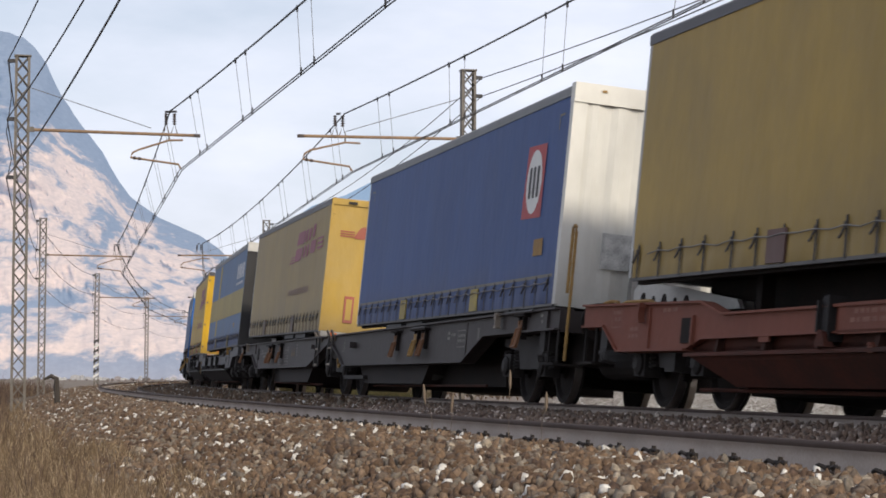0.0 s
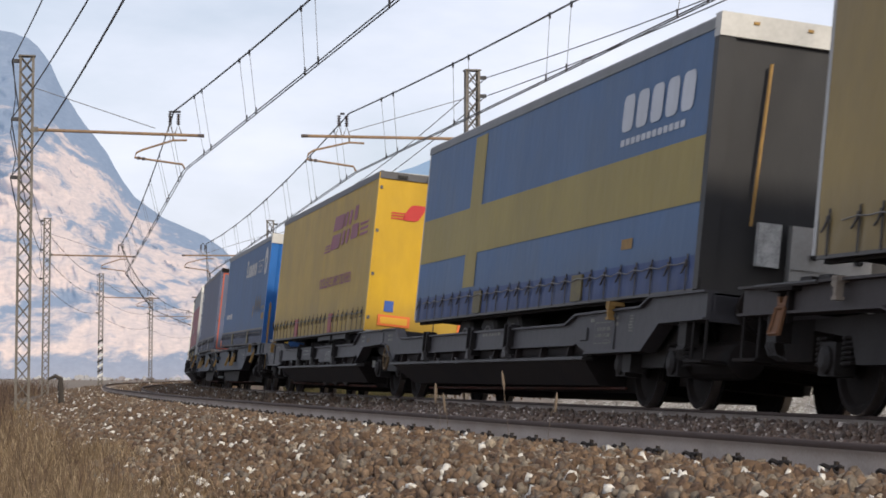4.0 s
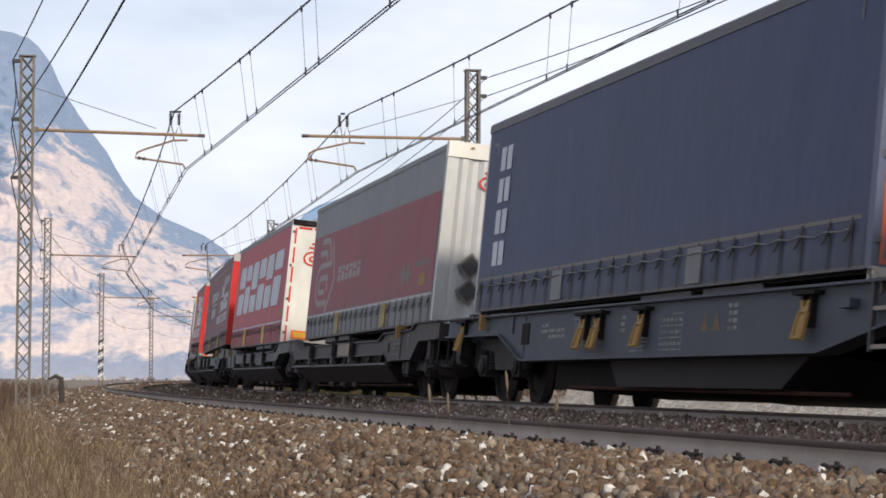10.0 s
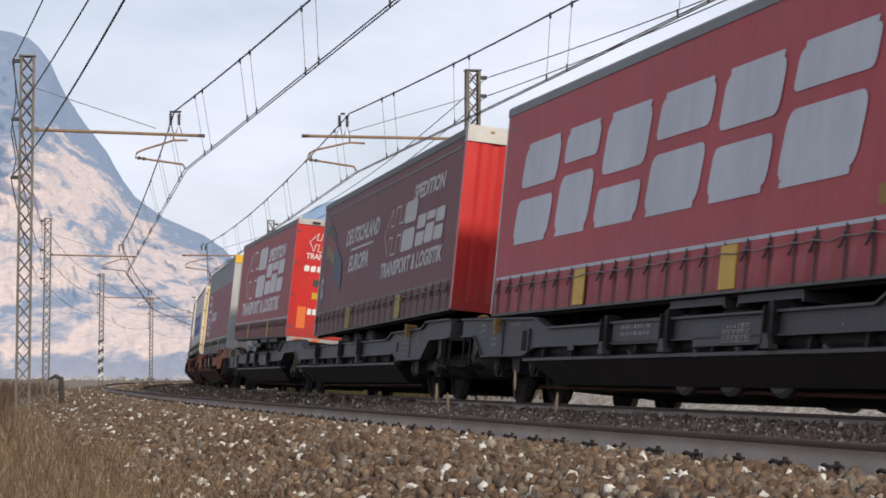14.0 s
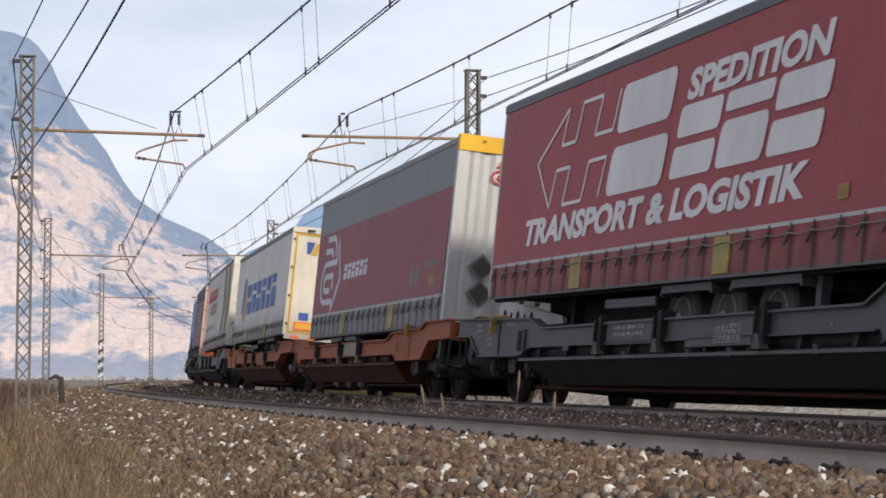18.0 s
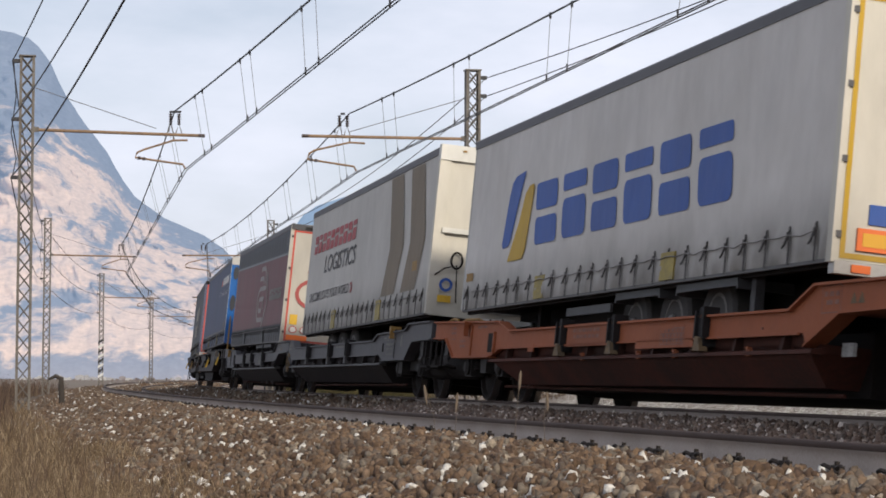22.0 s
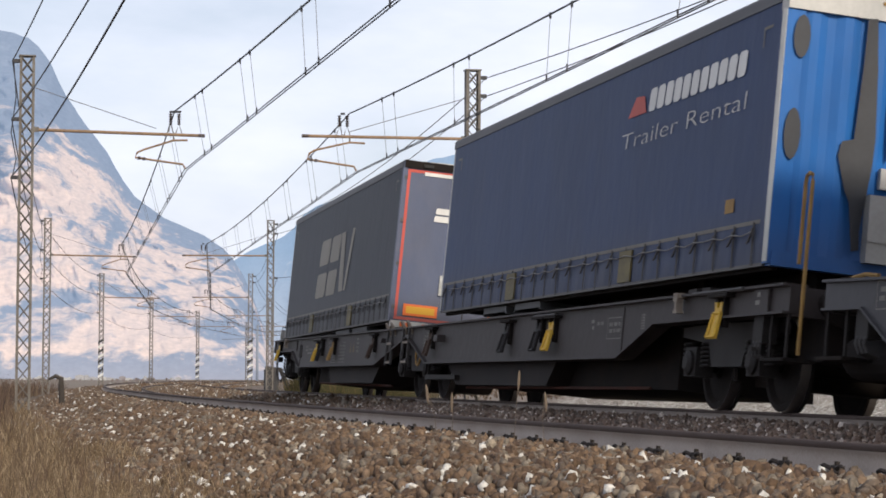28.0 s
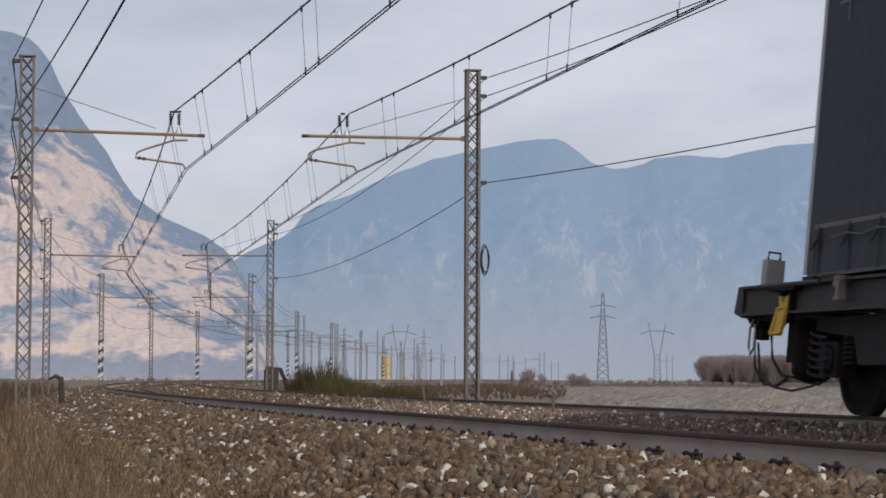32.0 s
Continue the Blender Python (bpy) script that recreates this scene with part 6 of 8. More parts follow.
    if f > 0:
        if board:
            part("name_board", boxed(0.38, 1.82, 1.30, 1.33, 0.69, 0.95), M_BOARD, w)
            part("board_mark", prism(bmesh.new(), [(0.62, 0.76), (0.72, 0.89), (0.67, 0.89), (0.57, 0.76)], 1.331, 1.336), M_REFLECT, w)
        else:
            part("data_panel", boxed(0.35, 1.85, 1.29, 1.315, 0.69, 0.95), paint_mat, w)
            bars(w, 1.1, 0.86, 1, 1.0, 1.318, f, text_mat)
        part("socket_plate", boxed(-3.45, -3.15, 1.29, 1.31, 0.73, 0.88), paint_mat, w)
        bars(w, -3.6, 0.94, 1, 0.18, 1.294, f, text_mat)
        bars(w, -4.05, 0.83, 2, 0.55, 1.294, f, text_mat, True)
        bars(w, -4.55, 0.95, 2, 0.14, 1.294, f, text_mat)
        paste("stencil_block", w, disc(-4.2, 0.7, 0.12, 0.03, 12, 0.75), text_mat, lambda a, b: (a, 1.294, b))
        tick_column(w, -5.08, 0.8, 1.0, 1.294, text_mat)
        part("stiffener", boxed(-4.52, -4.49, 1.285, 1.305, 0.61, 1.03), paint_mat, w)
        fold_lever(w, -4.45, 0.92, f)
        bars(w, 8.2, 0.98, 2, 0.45, 1.294, f, text_mat)
    else:
        # panels between and beyond the arms, notices by the buffer end
        part("data_panel", boxed(-0.7, 0.98, 1.29, 1.315, 0.66, 0.93), paint_mat, w)
        bars(w, 0.2, 0.83, 2, 1.05, 1.318, f, text_mat)
        part("notice_panel", boxed(-3.55, -1.7, 1.29, 1.315, 0.60, 0.84), paint_mat, w)
        rule_table(w, -2.9, 0.63, 0.8, 0.75, 1.318, text_mat, 3)
        part("lip_tab", boxed(2.5, 2.75, 1.29, 1.31, 0.62, 0.7), paint_mat, w)
        # a raised dark plate stands in for the shaded door recess
        part("door_recess", boxed(4.55, 4.85, 1.285, 1.312, 0.64, 0.9), M_UNDER, w)
        part("recess_rim", boxed(4.50, 4.55, 1.285, 1.325, 0.62, 0.92), paint_mat, w)
        part("stiffener", boxed(5.85, 5.88, 1.285, 1.31, 0.6, 1.04), paint_mat, w)
        fold_lever(w, -6.05, 0.86, f, M_OCHRE if paint_mat is M_GREY_WAGON else paint_mat)
        bars(w, 7.0, 1.0, 2, 0.25, 1.294, f, text_mat, True)
        bars(w, 6.4, 0.8, 2, 0.3, 1.294, f, text_mat)
        bars(w, 5.3, 0.98, 1, 0.5, 1.294, f, text_mat)
        bars(w, -6.95, 1.0, 2, 0.32, 1.294, f, text_mat, True)
        part("seam_bolt", boxed(-5.4, -5.36, 1.29, 1.3, 0.74, 0.76), text_mat, w)
        for k in range(2):
            paste("warning_triangle", w, [[(-7.35 - 0.16 * k, 0.92), (-7.49 - 0.16 * k, 0.92), (-7.42 - 0.16 * k, 1.02)]], M_FADEDTRI, lambda a, b: (a, 1.295, b))
        loop(w, -8.1, 1.1, 1.05, 1.2, 0.55, M_OCHRE, f=f)
    part("valve_box", boxed(*sorted(((-4.9 + d * 0.5) * f, (-4.6 + d * 0.5) * f)), 1.0, 1.2, 0.36, 0.56), M_FRAMES, w)
    part("air_tank", lathe(bmesh.new(), [(0.05, -0.75), (0.19, -0.7), (0.2, -0.65), (0.2, 0.65), (0.19, 0.7), (0.05, 0.75)], 16, "x", ((-end + 0.6) * f, 0.85, 0.5)), M_UNDER, w)
    if f > 0:
        hw = part("brake_wheel", tube(bmesh.new(), [(8.35 + 0.2 * math.cos(a), 1.3, 0.62 + 0.2 * math.sin(a)) for a in np.linspace(0, 6.2832, 25)], 0.02, 6, False), M_EDGE if board else M_FADEDTRI, w)
        for a in (0.4, 2.5, 4.6):
            part("wheel_spoke", tube(bmesh.new(), [(8.35, 1.29, 0.62), (8.35 + 0.19 * math.cos(a), 1.3, 0.62 + 0.19 * math.sin(a))], 0.014, 5), M_EDGE if board else M_FADEDTRI, hw)
    part("hanging_tag", boxed(*sorted(((7.95 + d) * f, (8.2 + d) * f)), 1.0, 1.03, 0.5, 0.62), M_MARK, w)
    headstock(w, f, end, paint_mat)
    bogie(w, -5.25 if f > 0 else 5.65)
    if f > 0:
        bogie(w, 8.85)
    return w


def hitch_stand(w, high):
    """The folded king-pin stand on the deck of a rear half: pale side plates with dark discs for holes, and a ramp
    plate.
    """
    z = lambda q: 1.07 + (q - 1.07) * high
    st_ob = part("hitch_stand", box(boxed(4.9, 8.0, -0.6, 0.6, 1.05, z(1.16)), 7.85, 8.05, -0.7, 0.7, 1.05, z(1.36)), M_PALESTEEL, w)
    for sy in (0.72, -0.72):
        sp = part("side_cheek", prism(bmesh.new(), [(8.1, 1.06), (8.1, z(1.38)), (7.9, z(1.46)), (6.6, z(1.36)), (4.8, z(1.16)), (4.7, 1.06)], sy - 0.025, sy + 0.025), M_PALESTEEL, st_ob)
        if sy > 0:
            # dark discs stand in for the shade inside the holes
            for k in range(5):
                x = 7.75 - 0.36 * k
                part("cheek_hole", lathe(bmesh.new(), [(0.06 if k % 2 else 0.09, 0.745), (0.055 if k % 2 else 0.085, 0.75)], 12, "y", (x, 0, z(1.25 - 0.02 * k))), M_UNDER, st_ob)
    part("tie_bar", tube(bmesh.new(), [(8.15, 0.9, 1.17), (7.7, 0.95, 1.2), (6.9, 0.95, 1.19), (6.7, 0.9, 1.13)], 0.022, 6), M_OCHRE, st_ob)


def sill_wagon(label, paint_mat, f, catches, text_mat=M_DULLMARK, tail=False):
    """Half of a double wagon with deep plate sills and folded container catches; catches: their paints from the buffer end on."""
    w = thing("sill_wagon", label, "railway wagon", "wagons of the train")
    d, end, joint = (0.0, 7.3, 8.75) if f > 0 else (-1.35, 8.1, 8.7)
    top = [(-end, 1.13), (joint, 1.08)]
    low = [(joint + 0.1, 0.93), (7.4 + d, 0.5), (-2.4 + d, 0.5), (-3.63 + d, 0.86), (-end, 0.875)]
    for sy in (1, -1):
        part("side_sill", prism(bmesh.new(), flipped(top + low, f), *sorted((sy * 1.23, sy * 1.275))), paint_mat, w)
        part("top_flange", prism(bmesh.new(), flipped([(-end, 1.13), (joint, 1.08), (joint, 1.105), (-end, 1.155)], f), *sorted((sy * 1.1, sy * 1.345))), paint_mat, w)
        bm = bmesh.new()
        for (xa, za), (xb, zb) in zip(low, low[1:]):
            prism(bm, flipped([(xa, za), (xb, zb), (xb, zb + 0.024), (xa, za + 0.024)], f), *sorted((sy * 1.12, sy * 1.335)))
        part("bottom_flange", bm, paint_mat, w)
    part("keel", boxed(*sorted(((-3.1 + d * 0.5) * f, 1.2 * f)), -0.8, 0.8, 0.2, 0.9), M_UNDER, w)
    part("belly", prism(bmesh.new(), flipped([(0.75 + d, 0.52), (1.15 + d, 0.2), (6.1 + d, 0.2), (6.75 + d, 0.52)], f), -1.1, 1.1), M_HULL_DARK, w)
    part("belly_pipe", tube(bmesh.new(), [(-2.6 * f, 0.95, 0.2), (6.0 * f, 0.95, 0.17)], 0.02, 5), M_HULL_RUST, w)
    for x in np.arange(-6.8, 8.4, 1.5):
        part("cross_member", boxed(x * f - 0.06, x * f + 0.06, -1.22, 1.22, 0.88, 1.05), M_UNDER, w)
    part("centre_sill", boxed(*sorted((-end * f, joint * f)), -0.25, 0.25, 0.62, 0.95), M_UNDER, w)
    for x, m in zip((-5.65, 0.32, 0.9, 2.5, 7.1), catches):
        if m is not None:
            container_catch(w, x + d, 0.61 if x > -4 else 0.66, m, f)
    part("hinge_bar", tube(bmesh.new(), [((-6.3 + d) * f, 1.35, 1.135), ((-4.9 + d) * f, 1.35, 1.13)], 0.022, 6), M_EDGE, w)
    part("pair_bar", tube(bmesh.new(), [((0.1 + d) * f, 1.36, 1.065), ((1.1 + d) * f, 1.36, 1.06)], 0.02, 6), M_EDGE, w)
    fold_lever(w, -4.45 + d, 0.93, f, M_BOARD if catches[0] is not M_OCHRE else M_OCHRE)
    for x in (-5.2, -4.8):
        part("deck_block", boxed(*sorted(((x + d) * f - 0.12, (x + d) * f + 0.12)), 1.18, 1.33, 1.15, 1.19), M_FRAMES, w)
    part("stiffener", boxed((-2.42 + d) * f - 0.012, (-2.42 + d) * f + 0.012, 1.275, 1.285, 0.52, 1.08), paint_mat, w)
    if f > 0:
        bars(w, -1.25, 0.93, 2, 0.14, 1.279, f, text_mat)
        bars(w, -1.55, 0.9, 1, 0.25, 1.279, f, text_mat)
        bars(w, -2.1, 0.88, 2, 0.42, 1.279, f, text_mat, True)
        tick_column(w, -3.12, 0.82, 1.0, 1.279, text_mat)
        part("lamp_box", boxed(6.35, 6.6, 1.275, 1.4, 0.83, 0.93), paint_mat, w, bevel=0.015)
        rule_table(w, 7.65, 0.78, 0.98, 0.3, 1.279, text_mat, 2)
        part("joint_step", boxed(5.9, 7.9, 1.0, 1.18, 0.27, 0.34), M_FRAMES, w)
        loop(w, -7.42, 1.2, 0.5, 2.18, 0.16, M_OCHRE, f=f)
        part("end_bracket", boxed(-6.85, -6.5, 1.275, 1.31, 0.88, 1.12), paint_mat, w)
        bars(w, -6.6, 1.05, 2, 0.12, 1.314, f, text_mat)
    else:
        # shade of the recess at the arch, laid on as a dark plate
        part("dark_recess", boxed(3.55, 3.9, 1.27, 1.287, 0.72, 1.0), M_UNDER, w)
        part("end_rib", boxed(4.35, 4.4, 1.275, 1.3, 0.88, 1.12), paint_mat, w)
        bars(w, 2.85, 0.93, 2, 0.3, 1.279, f, text_mat)
        bars(w, 2.3, 0.86, 2, 0.7, 1.279, f, text_mat)
        bars(w, 1.3, 0.9, 3, 0.42, 1.279, f, text_mat, True)
        bars(w, -0.35, 0.95, 3, 0.16, 1.279, f, text_mat)
        rule_table(w, -0.95, 0.58, 0.86, 0.62, 1.279, text_mat, 3)
        rule_table(w, -2.0, 0.58, 0.96, 0.72, 1.279, text_mat, 3)
        for k in range(2):
            x = -2.9 - 0.34 * k
            paste("warning_triangle", w, [[(x, 0.76), (x - 0.24, 0.76), (x - 0.12, 0.96)]], M_FADEDTRI, lambda a, b: (a, 1.279, b))
        bars(w, -3.8, 0.98, 4, 0.24, 1.279, f, text_mat)
        part("lamp_box", boxed(-6.75, -6.5, 1.275, 1.36, 0.88, 0.96), paint_mat, w, bevel=0.015)
    # ladder at the joint
    lx = 8.72 if f > 0 else 7.15
    ld = part("ladder", boxed(lx * f - 0.02, lx * f + 0.02, 1.3, 1.34, 0.5, 1.1), M_EDGE, w)
    part("stile", boxed((lx + 0.45) * f - 0.02, (lx + 0.45) * f + 0.02, 1.3, 1.34, 0.5, 1.1), M_EDGE, ld)
    for z in (0.54, 0.86):
        part("rung", boxed(*sorted((lx * f, (lx + 0.45) * f)), 1.305, 1.335, z - 0.018, z + 0.018), M_BOARD, ld)
    for q in (0, 0.45):
        pts = [((lx + q + 0.09 * math.cos(a)) * f, 1.32 + 0.05 * math.sin(a), 1.1 + 0.1 * math.sin(a)) for a in np.linspace(-1.5, 4.6, 12)]
        part("hand_loop", tube(bmesh.new(), pts, 0.017, 5), M_BOARD, ld)
    if f > 0:
        part("brake_wheel", tube(bmesh.new(), [(8.35 + 0.17 * math.cos(a), 1.22, 0.66 + 0.17 * math.sin(a)) for a in np.linspace(0, 6.2832, 21)], 0.02, 6, False), M_OCHRE, w)
    headstock(w, f, end, paint_mat, not tail)
    bogie(w, -5.25 if f > 0 else 5.5)
    if f > 0:
        bogie(w, 9.0)
    if tail:
        ts = part("tail_sign", boxed(7.72, 7.84, 1.06, 1.24, 1.155, 1.42), M_SIGN, w)
        part("sign_handle", tube(bmesh.new(), [(7.78, 1.09, 1.42), (7.78, 1.09, 1.49), (7.78, 1.21, 1.49), (7.78, 1.21, 1.42)], 0.012, 5), M_UNDER, ts)
        part("end_plate", prism(bmesh.new(), [(8.1, 0.86), (8.3, 0.91), (8.24, 1.16), (8.1, 1.16)], -1.3, 1.3), paint_mat, w)
        part("brake_cylinder", lathe(bmesh.new(), [(0.05, 0.28), (0.12, 0.3), (0.17, 0.36), (0.17, 0.78), (0.14, 0.86)], 14, "z", (7.2, 0.95, 0)), M_UNDER, w)
        for k in range(6):
            part("pipe_bend", tube(bmesh.new(), [(6.3, 1.2, 0.3 + 0.07 * k), (6.5, 1.25, 0.32 + 0.07 * k), (6.55, 1.25, 0.35 + 0.07 * k)], 0.016, 5), M_FRAMES, w)
        for y, dip in ((1.22, 0.24), (1.05, 0.34), (0.8, 0.3)):
            part("air_hose", tube(bmesh.new(), [(7.82, y, 0.88), (7.92, y, 0.72), (7.86, y, dip + 0.16), (7.68, y - 0.03, dip), (7.42, y - 0.05, dip - 0.02), (7.2, y - 0.05, dip + 0.05)], 0.016, 6), M_BLACK, w)
        part("hose_loop", tube(bmesh.new(), [(7.95, 1.23, 0.85), (8.03, 1.23, 0.76), (8.03, 1.23, 0.58), (7.97, 1.23, 0.52), (7.9, 1.23, 0.58), (7.9, 1.23, 0.8)], 0.014, 6), M_ALU, w)
        part("hose_tap", boxed(7.8, 7.96, 1.12, 1.2, 0.66, 0.78), M_UNDER, w)
        part("cable", tube(bmesh.new(), [(7.75, 1.25, 0.62), (7.6, 1.27, 0.32), (7.2, 1.28, 0.2), (6.8, 1.27, 0.17), (6.4, 1.25, 0.22)], 0.012, 5), M_BLACK, w)
    return w
# ---- the train, from its leading end ----
P_KHAKI = paint("khaki_curtain", (0.40, 0.265, 0.055), 0.55, film=(0.20, 0.15, 0.075))
P_TAN = paint("tan_curtain", (0.33, 0.235, 0.08), 0.6, film=(0.215, 0.172, 0.11))
P_YCURT = paint("dull_yellow_curtain", (0.47, 0.30, 0.03), 0.5, film=(0.23, 0.16, 0.055))
P_YDOOR = paint("bright_yellow_doors", (0.58, 0.35, 0.015), 0.4, film=(0.30, 0.20, 0.06), rough=0.45)
P_YDOOR_OLD = paint("soiled_yellow_doors", (0.46, 0.29, 0.04), 0.75, film=(0.37, 0.28, 0.135), rough=0.5, bump=0.6)
P_OLDRED = paint("faded_red_print", (0.34, 0.085, 0.075), 0.35, film=(0.35, 0.2, 0.1))
P_PURPLE = paint("faded_crimson_print", (0.27, 0.06, 0.105), 0.4, film=(0.25, 0.13, 0.11))
P_CRIMSON = paint("crimson_print", (0.55, 0.04, 0.04), 0.15)
P_BLUE = paint("blue_curtain", (0.024, 0.068, 0.225), 0.25, film=(0.06, 0.075, 0.12))
P_BLUE2 = paint("mid_blue_curtain", (0.018, 0.083, 0.215), 0.25, film=(0.042, 0.085, 0.13))
P_FLAGBLUE = paint("faded_blue_curtain", (0.06, 0.135, 0.28), 0.4, film=(0.13, 0.15, 0.16))
P_NAVY = paint("navy_curtain", (0.024, 0.047, 0.125), 0.34, film=(0.04, 0.052, 0.085))
P_SLATE = paint("navy_slate_curtain", (0.034, 0.05, 0.115), 0.35, film=(0.065, 0.072, 0.10))
P_COAL = paint("charcoal_curtain", (0.022, 0.026, 0.04), 0.4, film=(0.037, 0.039, 0.048))
P_RED = paint("dark_red_curtain", (0.44, 0.052, 0.068), 0.3, film=(0.30, 0.13, 0.12))
P_RED2 = paint("maroon_curtain", (0.35, 0.042, 0.055), 0.36, film=(0.22, 0.095, 0.09))
P_DRED = paint("dull_maroon_curtain", (0.155, 0.034, 0.042), 0.42, film=(0.12, 0.08, 0.078))
P_REDBAND = paint("wine_red_band", (0.26, 0.04, 0.057), 0.4, film=(0.17, 0.095, 0.095))
P_GREY = paint("grey_curtain", (0.20, 0.21, 0.22), 0.4, film=(0.17, 0.16, 0.14))
P_WHITE = paint("greyish_white_curtain", (0.63, 0.605, 0.57), 0.35, film=(0.40, 0.36, 0.30), grime=0.75)
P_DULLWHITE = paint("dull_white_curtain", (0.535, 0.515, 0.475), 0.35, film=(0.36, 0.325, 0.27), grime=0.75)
P_BARE = material("bare_dull_metal", (0.034, 0.036, 0.042), 0.6, dark=(0.022, 0.022, 0.025), blotch=4, grain=20)
P_REDDOOR = paint("bright_red_doors", (0.52, 0.025, 0.024), 0.12, rough=0.4, film=(0.3, 0.1, 0.08))
P_BLUEDOOR = paint("blue_doors", (0.085, 0.11, 0.19), 0.55, rough=0.5, film=(0.14, 0.132, 0.14))
P_BLUEWALL = paint("bright_blue_wall", (0.010, 0.125, 0.41), 0.15, rough=0.45)
P_SILVER = material("ribbed_aluminium", (0.46, 0.475, 0.48), 0.5, metal=0.3, dark=(0.32, 0.325, 0.325), blotch=2, grain=20, dust=(0.27, 0.255, 0.23), dust_amount=0.45, stretch=(1, 1, 0.3))
P_CREAM = paint("cream_white_doors", (0.62, 0.59, 0.51), 0.2, film=(0.42, 0.36, 0.26))
P_BLACKWALL = paint("black_wall", (0.03, 0.031, 0.034), 0.25, film=(0.07, 0.06, 0.05))
P_ORANGE = paint("orange_edge", (0.52, 0.11, 0.05), 0.15)
P_REDEDGE = paint("red_edge", (0.55, 0.09, 0.07), 0.2)
P_YBAND = paint("dull_yellow_band", (0.34, 0.26, 0.06), 0.45, film=(0.22, 0.18, 0.09))
P_BLUEPRINT = paint("royal_blue_print", (0.03, 0.10, 0.38), 0.2)
P_GOLD = paint("gold_print", (0.55, 0.34, 0.02), 0.2)
P_BROWNBAND = paint("brown_band", (0.185, 0.135, 0.08), 0.3, film=(0.17, 0.14, 0.10))
P_INK = paint("dark_ink", (0.05, 0.045, 0.05), 0.2)
P_REDINK = paint("red_ink", (0.42, 0.05, 0.06), 0.25)
P_PALE = paint("pale_blue_grey_print", (0.56, 0.59, 0.64), 0.25, film=(0.36, 0.34, 0.34))
P_LIGHT = paint("grey_white_print", (0.54, 0.53, 0.52), 0.25, film=(0.33, 0.29, 0.27))
P_BRIGHT = paint("near_white_print", (0.72, 0.70, 0.69), 0.2, film=(0.45, 0.40, 0.38))
P_DIMPRINT = paint("dim_print", (0.17, 0.155, 0.135), 0.4, film=(0.12, 0.11, 0.10))
P_MIDPRINT = paint("soiled_print", (0.29, 0.255, 0.235), 0.3, film=(0.2, 0.16, 0.14))
P_WPRINT = paint("white_print", (0.74, 0.73, 0.70), 0.1)

# (place along the train, roof height leading / trailing, hem height leading / trailing)
FIT = [(16.3, 4.03, 4.17, 1.24, 1.39), (32.83, 3.98, 4.03, 1.21, 1.25), (51.04, 4.01, 4.11, 1.26, 1.37), (67.6, 4.06, 4.06, 1.2, 1.2), (85.82, 4.1, 4.13, 1.18, 1.19), (101.99, 3.96, 4.06, 1.18, 1.28),
       (119.55, 3.95, 3.97, 1.24, 1.25), (135.99, 4.01, 3.97, 1.17, 1.13), (153.98, 4.06, 4.09, 1.14, 1.16), (170.13, 4.12, 3.96, 1.34, 1.17), (188.42, 4.02, 4.16, 1.26, 1.41),
       (204.88, 4.04, 4.05, 1.11, 1.13), (223.32, 3.87, 3.82, 1.34, 1.27), (239.47, 4.01, 3.93, 1.32, 1.23), (257.07, 3.96, 4.04, 1.16, 1.22), (273.66, 4.03, 3.99, 1.39, 1.29), (291.39, 4.09, 3.99, 1.29, 1.21)]
TRAIN = []


def put(ob, i):
    o, tr, tl, br, bl = FIT[i]
    slope = (tl + bl - tr - br) / 2 / 13.6
    TRAIN.append((ob, o, pose(0, 0, (br + bl) / 2, 0, -math.degrees(math.atan(slope)), 0)))


def tall(i):
    o, tr, tl, br, bl = FIT[i]
    return (tr + tl - br - bl) / 2


def zz(i, x, z):
    """Height over the hem of a point given over the rail."""
    o, tr, tl, br, bl = FIT[i]
    return z - (br + bl) / 2 - (tl + bl - tr - br) / 2 / 13.6 * x


def dash_mark(ob, i, mat, x0, x1, place=None, z0=2.9, z1=3.62):
    """The courier's mark: slanted blocks between thin speed lines."""
    a = lambda x, z: zz(i, x, z)
    w, q = x1 - x0, []
    for k in range(3):
        q.append([(x0 + 0.02 * k * w, a(x0, z0 + 0.06 * k)), (x0 + 0.16 * w, a(x0, z0 + 0.06 * k)), (x0 + 0.17 * w, a(x0, z0 + 0.035 + 0.06 * k)), (x0 + 0.025 * w + 0.02 * k * w, a(x0, z0 + 0.035 + 0.06 * k))])
        q.append([(x1 - 0.19 * w, a(x1, z0 + 0.10 + 0.1 * k)), (x1 - 0.03 * w, a(x1, z0 + 0.10 + 0.1 * k)), (x1, a(x1, z0 + 0.15 + 0.1 * k)), (x1 - 0.17 * w, a(x1, z0 + 0.15 + 0.1 * k))])
    q += cell(x0 + 0.2 * w, x0 + 0.42 * w, a(x0, z0 + 0.02), a(x0, z1), 0.35, [(0, 0, .95, .44), (-.05, .56, 1, 1)])
    q += cell(x0 + 0.44 * w, x0 + 0.62 * w, a(x0, z0 + 0.06), a(x0, z1), 0.35, [(0, 0, .36, .44), (.54, 0, .9, .44), (0, .56, .36, 1), (.54, .56, .9, 1)])
    q += cell(x0 + 0.65 * w, x0 + 0.8 * w, a(x0, z0 + 0.1), a(x0, z1 + 0.05), 0.35, [(0, .56, .5, 1), (-.05, 0, .95, .44)])
    paste("emblem", ob, q, mat, side())


